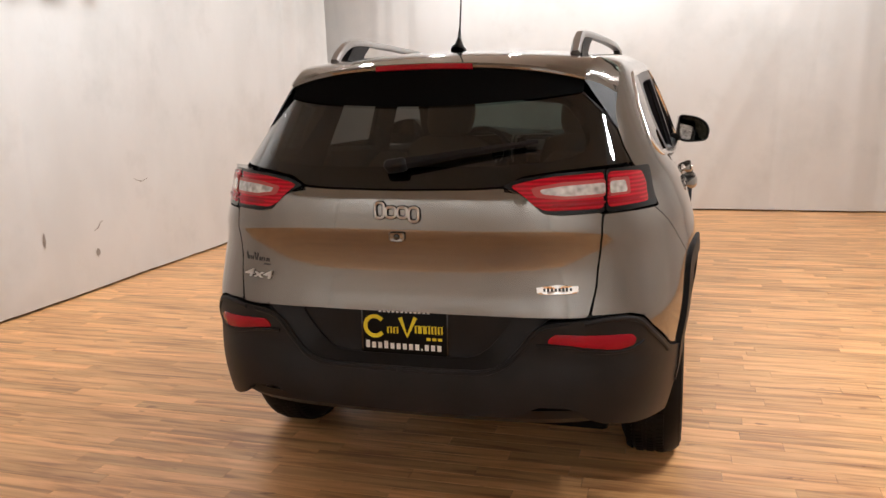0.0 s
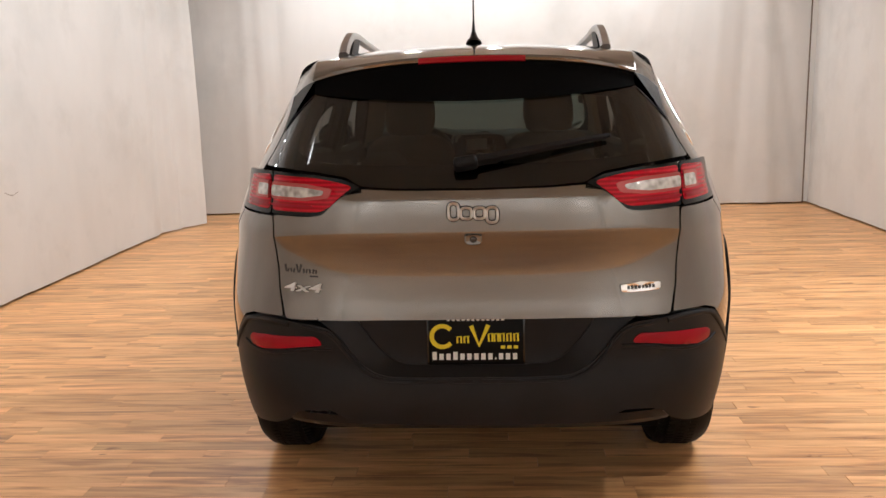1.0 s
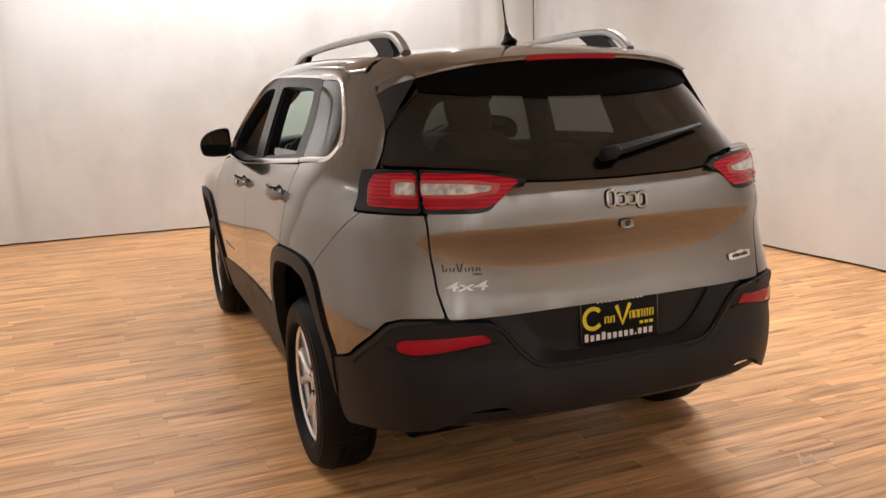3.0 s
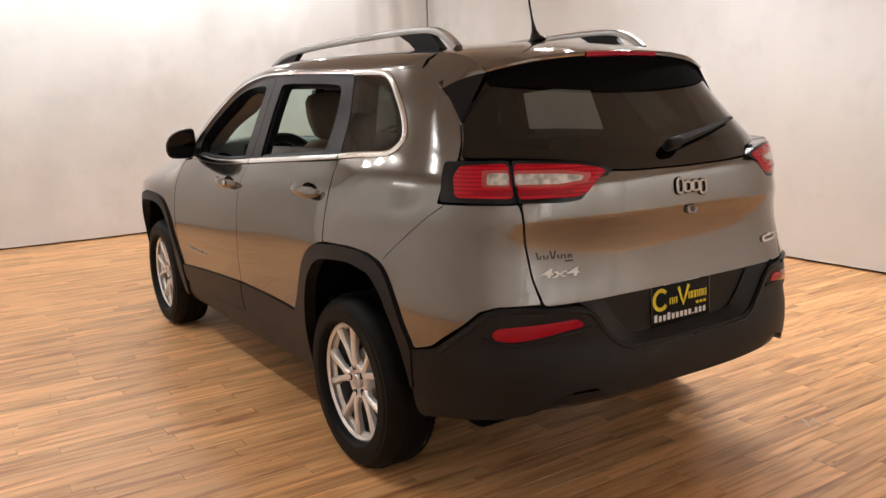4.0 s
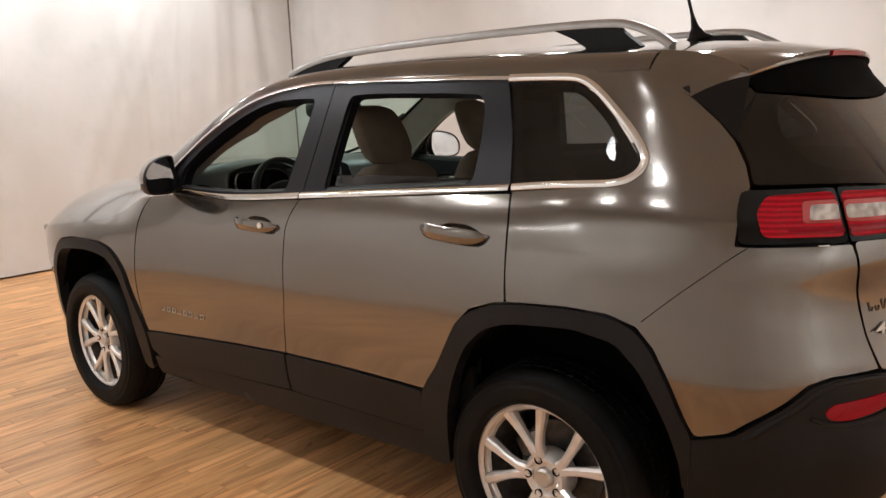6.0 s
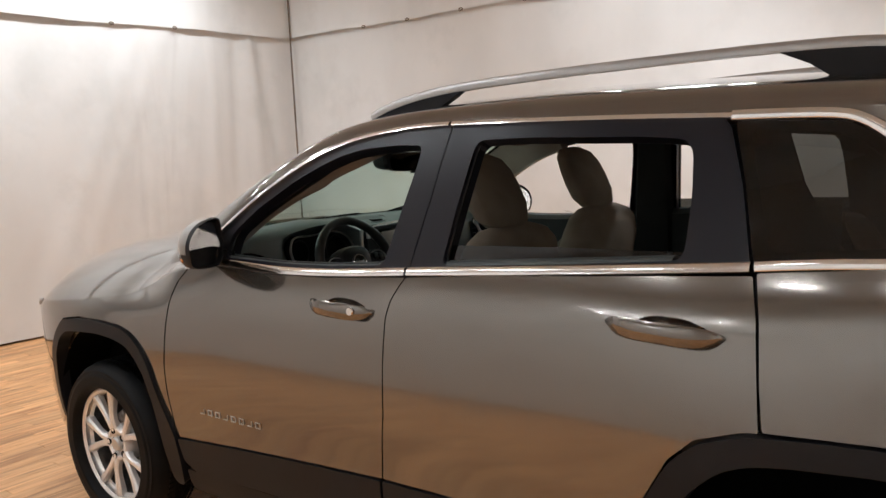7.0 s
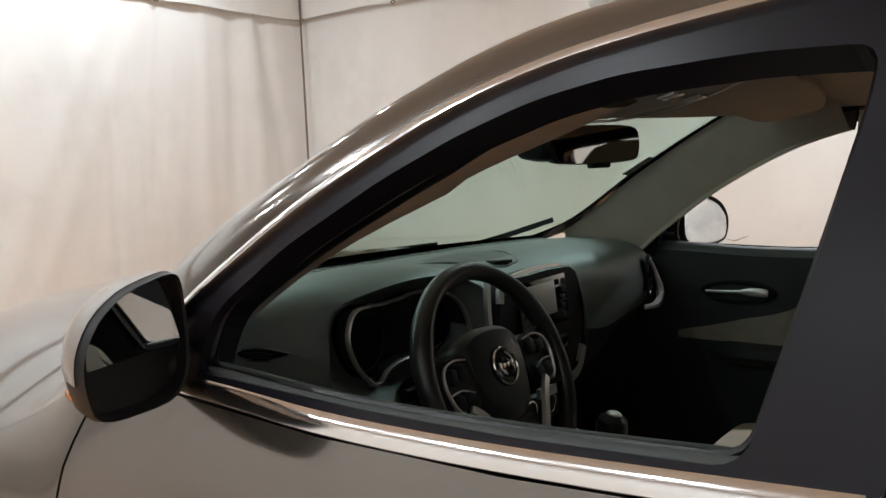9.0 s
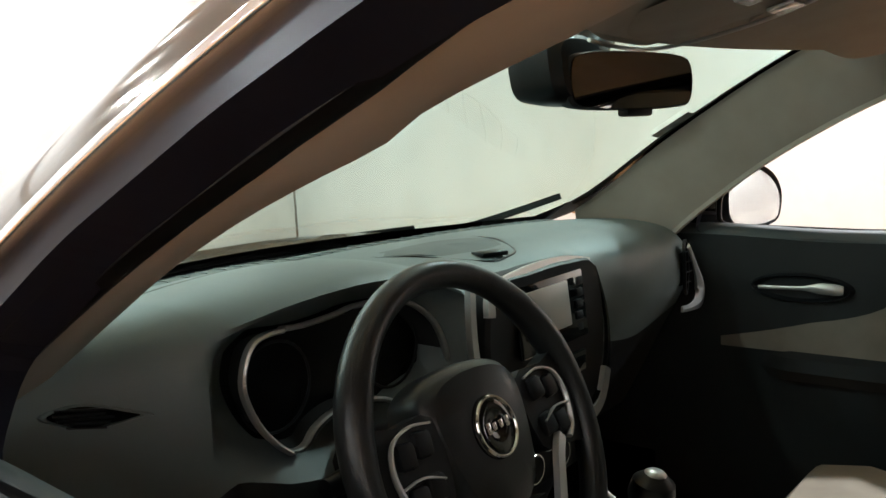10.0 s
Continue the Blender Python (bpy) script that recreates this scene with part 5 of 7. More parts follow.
# The display's pale reflection is put into its base colour.
SCREEN = mat("display_glare", (0.40, 0.35, 0.31), 0.3, 0.0, 0.25)
PIANO = mat("piano_black", (0.005, 0.005, 0.005), 0.08, 0.0, 0.5)
PIANO2 = mat("smoked_gauge_window", (0.006, 0.006, 0.006), 0.25, spec=0.12)

# lower shell: cabin floor, load floor and inner sides
for name, size, at_ in [("cabin_floor", (1.5, 2.2, .04), (0, 1.3, .40)), ("load_floor", (1.3, .95, .04), (0, -.35, .78)), ("bulkhead", (1.36, .04, .62), (0, 2.40, .69)), ("seat_bulkhead", (1.3, .04, .42), (0, .10, .59))] + [(n_, (.03, l_, h_), (s_ * .795, y_, z_)) for s_ in (-1, 1) for n_, l_, h_, y_, z_ in (("kick_panel", .44, .60, 2.16, .68), ("sill_panel", 1.9, .25, 1.25, .50))]:
    bm = bmesh.new()
    rbox(bm, size, pose(*at_), .01)
    part(name, bm, BLACKTRIM, car)

# headliner
bm = bmesh.new()
rows = []
for i in range(40):
    y = -.45 + (1.70 + .45) * i / 39
    yk = min(y, 1.58)
    xm = half(max(yk, -.24), ZE(yk)) - .085
    dz = .045 if y < 1.5 else .045 + .01 * (y - 1.5) / .2
    row = []
    for j in range(21):
        u = j / 10 - 1
        x = u * xm
        yy = -.45 + (y + .45) * (1.715 - .16 * u * u + .45) / 2.15
        row.append(Vector((x, yy, top(x, yy) - dz - .05 * abs(u) ** 6 * smooth(1.6, 1.3, yy))))
    rows.append(row)
loft(bm, rows)
part("headliner", bm, LINER, car, "beige cloth headliner")

# dashboard
SEC = [
    (-.74, [(2.30, 1.165), (2.16, 1.182), (2.08, 1.186), (2.04, 1.178), (2.02, 1.16), (2.01, 1.13), (2.01, 1.10), (2.015, 1.06), (2.02, 1.02), (2.03, .96), (2.06, .88), (2.10, .75)]),
    (-.64, [(2.38, 1.165), (2.20, 1.198), (2.08, 1.210), (2.02, 1.204), (1.995, 1.185), (1.985, 1.155), (1.985, 1.12), (1.985, 1.08), (1.985, 1.03), (1.99, .96), (2.02, .88), (2.10, .75)]),
    (-.555, [(2.43, 1.163), (2.22, 1.205), (2.06, 1.226), (1.985, 1.222), (1.945, 1.200), (1.935, 1.17), (1.933, 1.13), (1.935, 1.09), (1.94, 1.03), (1.95, .96), (2.0, .88), (2.10, .75)]),
    (-.535, [(2.44, 1.163), (2.22, 1.206), (2.06, 1.228), (1.975, 1.226), (1.928, 1.206), (1.940, 1.185), (1.962, 1.15), (1.962, 1.10), (1.925, 1.045), (1.94, .96), (2.0, .88), (2.10, .75)]),
    (-.46, [(2.47, 1.160), (2.24, 1.208), (2.06, 1.236), (1.955, 1.236), (1.905, 1.222), (1.945, 1.210), (1.975, 1.18), (1.975, 1.08), (1.915, 1.020), (1.93, .95), (1.99, .88), (2.10, .75)]),
    (-.365, [(2.51, 1.158), (2.25, 1.210), (2.06, 1.242), (1.945, 1.242), (1.892, 1.229), (1.945, 1.215), (1.98, 1.18), (1.98, 1.06), (1.91, 1.010), (1.925, .95), (1.98, .88), (2.10, .75)]),
    (-.27, [(2.55, 1.155), (2.26, 1.210), (2.06, 1.236), (1.945, 1.234), (1.895, 1.220), (1.94, 1.208), (1.97, 1.17), (1.97, 1.08), (1.905, 1.025), (1.915, .95), (1.97, .88), (2.10, .75)]),
    (-.20, [(2.575, 1.152), (2.27, 1.208), (2.06, 1.224), (1.95, 1.216), (1.900, 1.198), (1.938, 1.188), (1.960, 1.15), (1.960, 1.09), (1.90, 1.040), (1.905, .95), (1.96, .88), (2.08, .70)]),
    (-.178, [(2.58, 1.151), (2.27, 1.207), (2.06, 1.219), (1.95, 1.208), (1.897, 1.188), (1.897, 1.172), (1.90, 1.135), (1.90, 1.09), (1.885, 1.042), (1.892, .95), (1.94, .87), (2.065, .66)]),
    (-.15, [(2.59, 1.150), (2.27, 1.206), (2.06, 1.214), (1.95, 1.200), (1.895, 1.178), (1.885, 1.16), (1.882, 1.13), (1.88, 1.09), (1.875, 1.04), (1.88, .95), (1.92, .86), (2.05, .62)]),
    (.0, [(2.60, 1.150), (2.28, 1.205), (2.06, 1.212), (1.95, 1.196), (1.893, 1.172), (1.884, 1.16), (1.88, 1.13), (1.878, 1.09), (1.872, 1.04), (1.875, .95), (1.91, .86), (2.04, .62)]),
    (.15, [(2.59, 1.150), (2.27, 1.204), (2.06, 1.210), (1.95, 1.196), (1.895, 1.176), (1.885, 1.16), (1.882, 1.13), (1.88, 1.09), (1.875, 1.04), (1.88, .95), (1.92, .86), (2.05, .62)]),
    (.20, [(2.575, 1.150), (2.27, 1.204), (2.06, 1.210), (1.965, 1.198), (1.925, 1.180), (1.91, 1.16), (1.905, 1.13), (1.90, 1.09), (1.905, 1.03), (1.93, .95), (1.98, .88), (2.10, .75)]),
    (.42, [(2.50, 1.153), (2.24, 1.200), (2.06, 1.204), (1.965, 1.190), (1.92, 1.166), (1.900, 1.13), (1.895, 1.09), (1.905, 1.05), (1.935, .99), (1.98, .93), (2.02, .86), (2.10, .75)]),
    (.58, [(2.41, 1.160), (2.20, 1.195), (2.06, 1.198), (1.975, 1.184), (1.93, 1.160), (1.912, 1.13), (1.905, 1.09), (1.915, 1.05), (1.945, 1.0), (1.99, .94), (2.03, .86), (2.10, .75)]),
    (.70, [(2.33, 1.165), (2.16, 1.186), (2.06, 1.186), (1.99, 1.172), (1.955, 1.15), (1.94, 1.125), (1.935, 1.09), (1.94, 1.05), (1.965, 1.0), (2.0, .94), (2.04, .86), (2.10, .75)]),
]
fns = [[spline([(x, p[k][c]) for x, p in SEC]) for c in (0, 1)] for k in range(12)]


def dash_pt(x, k):
    """A point of the dashboard's skin: x across, k from 0 at the screen to 11 at the knees."""
    i = min(int(k), 10)
    f = k - i
    a = Vector((x, fns[i][0](x), fns[i][1](x)))
    b = Vector((x, fns[i + 1][0](x), fns[i + 1][1](x)))
    return a.lerp(b, f)


bm = bmesh.new()
xs_d = sorted({round(-.75 + 1.46 * i / 58, 4) for i in range(59)} | {-.555, -.535, -.545, -.20, -.175, -.15, .15, .175, .20})
rows = []
for x in xs_d:
    line = smoothline([dash_pt(x, k) for k in range(12)], 3)
    rows.append(line)
loft(bm, [r[:25] for r in rows])
dash = part("dashboard", bm, DASH, car, "dark soft-touch dashboard", angle=40)
bm = bmesh.new()
loft(bm, [r[24:] for r in rows])
part("lower_dash", bm, BLACKTRIM, dash, "black lower dashboard", angle=40)
# black cowl edge under the screen and demister slot
bm = bmesh.new()
sweep(bm, [dash_pt(x, 0) + Vector((0, 0, .004)) for x in xs_d if abs(x) < .60], [(-.035, -.006), (.03, -.006), (.03, .008), (-.035, .006)])
part("cowl_edge", bm, RUBBER, dash)
bm = bmesh.new()
sweep(bm, [dash_pt(-.60 + 1.15 * i / 24, 1.12) + Vector((0, 0, .001)) for i in range(25)], [(-.014, -.003), (.014, -.003), (.014, .002), (-.014, .002)])
demist = part("demister_vent", bm, SILL, dash, "long black demister slot with ribs")
for i in range(34):
    bm = bmesh.new()
    rbox(bm, (.003, .028, .005), Matrix.Translation(dash_pt(-.575 + 1.10 * i / 33, 1.12) + Vector((0, 0, .002))), 0)
    part("slot_rib", bm, DASH, demist, smooth=False)
# speaker cover and seam on the dash top
spk = rounded([(-.155, 2.170), (0, 2.198), (.135, 2.205), (.180, 2.14), (.145, 2.05), (.085, 1.975), (-.01, 1.955), (-.07, 2.03)], .025, 4)


def dtop(x, y):
    """Height of the dashboard's upper skin at a plan point."""
    lo, hi = 0.0, 3.6
    for _ in range(24):
        m = (lo + hi) / 2
        if dash_pt(x, m).y > y:
            lo = m
        else:
            hi = m
    return dash_pt(x, lo).z


bm = bmesh.new()
sweep(bm, [Vector((p.x, p.y, dtop(p.x, p.y) + .0005)) for p in smoothline([(-.66, 2.05), (-.56, 2.105), (-.46, 2.125), (-.36, 2.125), (-.27, 2.115), (-.215, 2.12)], 5)], ring(.0025, .002, 6))
part("dash_seam", bm, RUBBER, dash)
bm = bmesh.new()
sweep(bm, [Vector((p.x, p.y, dtop(p.x, p.y) + .001)) for p in spk], ring(.003, .0025, 6), closed=True)
part("speaker_seam", bm, RUBBER, dash)
bm = bmesh.new()
c = Vector((.04, 2.09))
loft(bm, [[Vector((q.x, q.y, dtop(q.x, q.y) + dz)) for q in [c + (p - c) * k for p in spk]] for k, dz in ((.90, .0), (.89, .0025), (.5, .0035), (.02, .004))], close_u=True)
part("speaker_grille", bm, SILL, dash, "dark speaker cover on the dashboard top")
bm = bmesh.new()
rbox(bm, (.05, .035, .008), pose(.02, 1.985, dtop(.02, 1.985) + .006, 0, 0, -20), .003)
part("light_sensor", bm, RUBBER, dash)

# instrument binnacle
bez = [(-.437, 1.050), (-.466, 1.056), (-.502, 1.093), (-.521, 1.135), (-.519, 1.164), (-.505, 1.187), (-.477, 1.193), (-.428, 1.189), (-.375, 1.191), (-.335, 1.195), (-.265, 1.188), (-.208, 1.152), (-.182, 1.10), (-.187, 1.062), (-.225, 1.045), (-.265, 1.052), (-.30, 1.068), (-.345, 1.078), (-.386, 1.077), (-.418, 1.066)]
bm = bmesh.new()
sweep(bm, [Vector((p.x, 1.922 + (.012 if abs(p.x + .365) < .10 else .0), p.y)) for p in smoothline(bez, 4, True)], ring(.0035, .006, 8), closed=True, up=(0, 1, 0))
part("gauge_bezel", bm, SATIN, dash, "satin silver gauge surround")
bm = bmesh.new()
pts = smoothline(bez, 3, True)
loft(bm, [[Vector((p.x, 1.924, p.y)) for p in pts], [Vector((-.35 + (p.x + .35) * .93, 1.962, 1.12 + (p.y - 1.12) * .9)) for p in pts]], close_u=True)
part("gauge_tunnel", bm, BLACKTRIM, dash)
bm = bmesh.new()
bm.faces.new([bm.verts.new((p.x, 1.96, p.y)) for p in pts])
part("gauge_face", bm, PIANO2, dash, "unlit black instrument cluster")
for gx in (-.453, -.257):
    bm = bmesh.new()
    sweep(bm, [Vector((gx + .052 * math.cos(a), 1.954, 1.122 + .052 * math.sin(a))) for a in [2 * math.pi * i / 28 for i in range(28)]], ring(.002, .002, 6), closed=True, up=(0, 1, 0))
    part("gauge_ring", bm, PLASTIC, dash)


# air vents
def vent(cx, pts, slats, rim_mat, label):
    root_pts = [Vector(p) for p in pts]
    bm_ = bmesh.new()
    sweep(bm_, smoothline(root_pts, 3, True), ring(.004, .004, 6), closed=True, up=(0, 1, .2))
    v = part("air_vent", bm_, rim_mat, dash, label)
    bm_ = bmesh.new()
    m_ = sum(root_pts, Vector()) / len(root_pts)
    f = [bm_.verts.new(p * .96 + m_ * .04 + Vector((0, .004, 0))) for p in root_pts]
    bm_.faces.new(f)
    part("vent_back", bm_, DARKIN, v)
    for i in range(slats):
        t = (i + 1) / (slats + 1)
        bm_ = bmesh.new()
        zl = min(p.z for p in root_pts) + (max(p.z for p in root_pts) - min(p.z for p in root_pts)) * t
        wl = .36 * (max(p.x for p in root_pts) - min(p.x for p in root_pts)) * (1 - abs(2 * t - 1) * .5)
        rbox(bm_, (wl * 2, .012, .002), pose(m_.x, m_.y + .001, zl, -20, 0, 0), 0)
        part("slat", bm_, PLASTIC, v, smooth=False)
    return v


# the driver's outer vent: a shallow diamond dish with slanting slats, laid on the dashboard's face
def dash_y(x, z):
    """Depth of the dashboard's face at a height below its brow."""
    lo, hi = 3.0, 9.0
    for _ in range(24):
        m = (lo + hi) / 2
        if dash_pt(x, m).z > z:
            lo = m
        else:
            hi = m
    return dash_pt(x, lo).y


def on_dash(x, z, proud):
    return Vector((x, dash_y(x, z) - proud, z))


dia = rounded([(-.695, 1.150, .012), (-.660, 1.1555, .02), (-.608, 1.1345, .006), (-.655, 1.1275, .02)], .012, 4)
dc = Vector((-.658, 1.142))
bm = bmesh.new()
loft(bm, [[on_dash(q.x, q.y, g) for q in [dc + (p - dc) * k for p in dia]] for k, g in ((1.22, .0), (1.15, .004), (1.02, .0045), (.97, .002))], close_u=True)
dv = part("air_vent", bm, DASH, dash, "diamond-shaped outer air vent")
bm = bmesh.new()
loft(bm, [[on_dash(q.x, q.y, .002) for q in [dc + (p - dc) * k for p in dia]] for k in (.98, .6, .3, .02)], close_u=True)
part("vent_back", bm, DARKIN, dv)
for k in range(5):
    z = 1.1325 + .0046 * k
    xa, xb = -.680 + .0022 * abs(k - 3) - .004 * (k > 1), -.640 + .0035 * (k < 3) * k
    bm = bmesh.new()
    sweep(bm, [on_dash(xa + (xb - xa) * u, z + .003 - .007 * u, .004) for u in (0, .33, .67, 1)], [(-.0009, -.003), (.0009, -.003), (.0009, .002), (-.0009, .002)], up=(0, -1, 0))
    part("slat", bm, PLASTIC, dv, smooth=False)
vent(.64, [(.585, 1.895, 1.12), (.61, 1.905, 1.150), (.645, 1.915, 1.145), (.665, 1.92, 1.09), (.66, 1.92, 1.045), (.63, 1.91, 1.04), (.60, 1.90, 1.06)], 4, RUBBER, "outer passenger air vent")
bm = bmesh.new()
sweep(bm, smoothline([(.602, 1.893, 1.146), (.640, 1.898, 1.114), (.672, 1.90, 1.072), (.680, 1.898, 1.038), (.652, 1.893, 1.020), (.60, 1.888, 1.018), (.545, 1.885, 1.024)], 5), [(-.020, -.006), (.020, -.006), (.021, .003), (0, .010), (-.021, .003)], up=(0, -1, 0), scale=lambda t: .30 + .70 * math.exp(-((t - .52) / .2) ** 2))
part("vent_trim", bm, SATIN, dash, "satin silver vent trim")

# centre stack
stack = new("centre_stack")
stack.parent = car
tagged(stack, label="centre console stack with display and silver frame")
bm = bmesh.new()
prof = [(-.150, 1.185), (-.06, 1.196), (.06, 1.196), (.140, 1.180), (.165, 1.08), (.150, 1.00), (.10, .955), (-.10, .955), (-.150, 1.00), (-.168, 1.08)]
loft(bm, [[Vector((p.x * k, y, 1.075 + (p.y - 1.075) * k)) for p in smoothline(prof, 3, True)] for y, k in ((1.90, 1.02), (1.868, 1.0), (1.862, .97))], close_u=True, caps=True)
part("bezel", bm, PLASTIC, stack, angle=30)
bm = bmesh.new()
sweep(bm, smoothline([(-.158, 1.864, 1.150), (-.145, 1.866, 1.182), (-.06, 1.870, 1.195), (.05, 1.872, 1.195), (.125, 1.868, 1.182)], 6), [(-.009, -.004), (.009, -.004), (.008, .004), (-.008, .004)], up=(0, -1, .3))
part("silver_arch", bm, SATIN, stack)
for s, pts in ((1, [(.14, 1.866, 1.175), (.160, 1.862, 1.12), (.168, 1.860, 1.07), (.158, 1.858, 1.01), (.115, 1.855, .962), (.04, 1.853, .945)]), (-1, [(-.178, 1.880, 1.195), (-.186, 1.875, 1.15), (-.188, 1.870, 1.10), (-.176, 1.862, 1.02)])):
    bm = bmesh.new()
    sweep(bm, smoothline(pts, 5), [(-.007, -.004), (.007, -.004), (.006, .005), (-.006, .005)], up=(0, -1, 0), scale=(lambda t: .35 + .8 * t) if s > 0 else (lambda t: 1.0))
    part("side_trim", bm, SATIN if s < 0 else PIANO, stack)
bm = bmesh.new()
sweep(bm, smoothline([(.155, 1.857, 1.005), (.12, 1.853, .958), (.05, 1.851, .942), (-.05, 1.851, .942)], 5), [(-.011, -.004), (.011, -.004), (.010, .005), (-.010, .005)], up=(0, -1, 0))
part("lower_trim", bm, SATIN, stack, "satin silver lower frame")
bm = bmesh.new()
rbox(bm, (.190, .01, .105), pose(-.004, 1.860, 1.128, -6, 0, 0), .006)
part("display_frame", bm, PIANO, stack)
bm = bmesh.new()
rbox(bm, (.122, .004, .068), pose(-.026, 1.8535, 1.136, -6, 0, 0), .002)
part("display", bm, SCREEN, stack, "touch display with a pale reflection in its colour")
for k in range(5):
    bm = bmesh.new()
    rbox(bm, (.018, .004, .013), pose(.066, 1.853, 1.165 - .018 * k, -6, 0, 0), .002)
    part("button", bm, PLASTIC, stack)
bm = bmesh.new()
rbox(bm, (.19, .006, .036), pose(.0, 1.862, 1.035, 0, 0, 0), .004)
part("disc_slot_panel", bm, PIANO, stack)
bm = bmesh.new()
rbox(bm, (.21, .03, .075), pose(.0, 1.875, .905, 12, 0, 0), .012)
part("climate_panel", bm, PLASTIC, stack)
for kx in (-.075, .0, .085):
    bm = bmesh.new()
    lathe(bm, [(0, .0005), (.002, .018), (-.012, .022), (-.02, .022)], pose(kx, 1.852, .912, 90, 0, 0), 20)
    kn = part("climate_knob", bm, PLASTIC, stack)
    bm = bmesh.new()
    sweep(bm, [Vector((kx + .021 * math.cos(a), 1.853, .912 + .021 * math.sin(a))) for a in [2 * math.pi * i / 20 for i in range(20)]], ring(.0018, .0018, 6), closed=True, up=(0, 1, 0))
    part("knob_ring", bm, CHROME, kn)

# steering wheel
sw = new("steering_wheel")
sw.parent = car
tagged(sw, label="black leather steering wheel with silver spokes")
SWM = pose(-.361, 1.729, 1.075, 90 - 23, 0, 0)


def swp(x, y, z=0.0):
    """Wheel coordinates: x right, y up in the wheel's plane, z towards the driver."""
    return SWM @ Vector((x, y, z))


bm = bmesh.new()
n = 72
rows = []
for i in range(n):
    a = 2 * math.pi * i / n
    g = 1 + .16 * math.exp(-(((a - radians(28) + math.pi) % (2 * math.pi) - math.pi) / .35) ** 2) + .16 * math.exp(-(((a - radians(152) + math.pi) % (2 * math.pi) - math.pi) / .35) ** 2)
    rows.append([swp((.183 + .0155 * g * math.cos(b)) * math.cos(a), (.183 + .0155 * g * math.cos(b)) * math.sin(a), .017 * g * math.sin(b)) for b in [2 * math.pi * k / 14 for k in range(14)]])
loft(bm, rows, close_u=True, close_v=True)
part("rim", bm, LEATHER, sw)
bm = bmesh.new()
padl = smoothline([(-.088, .045), (-.06, .072), (0, .080), (.06, .072), (.088, .045), (.082, -.02), (.055, -.085), (0, -.105), (-.055, -.085), (-.082, -.02)], 4, True)
loft(bm, [[swp(p.x * k * .95, .010 + p.y * k * .95, z) for p in padl] for z, k in ((-.05, .98), (-.025, 1.0), (-.006, .97), (.006, .85), (.011, .6), (.013, .3), (.0135, .02))], close_u=True)
part("airbag_pad", bm, LEATHER, sw, "black airbag cover")
bm = bmesh.new()
lathe(bm, [(.012, .0005), (.0175, .010), (.0175, .030), (.015, .034), (.0, .035)], SWM @ pose(0, .010, 0), 28)
part("emblem", bm, PIANO, sw)
bm = bmesh.new()
sweep(bm, [swp(.031 * math.cos(a), .010 + .031 * math.sin(a), .0175) for a in [2 * math.pi * i / 28 for i in range(28)]], ring(.002, .002, 6), closed=True, up=SWM.to_3x3() @ Vector((0, 0, 1)))
part("emblem_ring", bm, CHROME, sw)
for dx, hh in ((-.016, .013), (-.006, .009), (.005, .009), (.016, .012)):
    bm = bmesh.new()
    rbox(bm, (.007, hh, .003), SWM @ pose(dx, .011, .0185), .002)
    part("emblem_mark", bm, CHROME, sw)
for s in (-1, 1):
    bm = bmesh.new()
    sp = smoothline([(s * .075, .045), (s * .13, .05), (s * .178, .058), (s * .182, .0), (s * .172, -.05), (s * .12, -.045), (s * .08, -.035)], 3, True)
    loft(bm, [[swp(p.x, p.y, z) for p in sp] for z in (-.018, .004)], close_u=True, caps=True)
    part("spoke", bm, PLASTIC, sw)
    bm = bmesh.new()
    loop_ = smoothline([(s * .084, .042), (s * .115, .046), (s * .143, .036), (s * .152, .008), (s * .143, -.026), (s * .128, -.040)], 5)
    sweep(bm, [swp(p.x, p.y, .008) for p in loop_], ring(.0024, .0035, 6), up=SWM.to_3x3() @ Vector((0, 0, 1)), scale=lambda t: .5 + .9 * t)
    part("switch_trim", bm, SATIN, sw, "satin silver switch surround")
    bm = bmesh.new()
    sweep(bm, [swp(p.x, p.y, .010) for p in smoothline([(s * .149, -.004), (s * .12, -.002), (s * .092, -.012)], 4)], ring(.0014, .0028, 6), up=SWM.to_3x3() @ Vector((0, 0, 1)))
    part("switch_divider", bm, SATIN, sw)
    for by in (.022, -.020):
        for bx in (.102, .128):
            bm = bmesh.new()
            rbox(bm, (.024, .026, .012), SWM @ pose(s * bx, by + (.004 if bx < .11 else 0), .005, 0, 0, s * 6), .005)
            part("switch", bm, PLASTIC, sw)
    bm = bmesh.new()
    sweep(bm, [swp(p.x, p.y, p.z) for p in smoothline([(s * .112, -.034, .008), (s * .092, -.052, .011), (s * .066, -.092, .012), (s * .046, -.126, .010), (s * .024, -.143, .008), (0, -.147, .008)], 4)], [(-.007, -.004), (.007, -.004), (.006, .004), (-.006, .004)], up=SWM.to_3x3() @ Vector((0, 0, 1)))
    part("spoke_trim", bm, SATIN, sw, "satin silver lower spoke")
bm = bmesh.new()
loft(bm, [[swp(x, y, z) for x, y in ((-.055, -.08), (.055, -.08), (.045, -.178), (-.045, -.178))] for z in (-.016, .003)], close_u=True, caps=True)
part("spoke", bm, PLASTIC, sw)
bm = bmesh.new()
lathe(bm, [(-.20, .05), (-.05, .05), (-.03, .06)], SWM, 20)
part("column", bm, PLASTIC, sw)
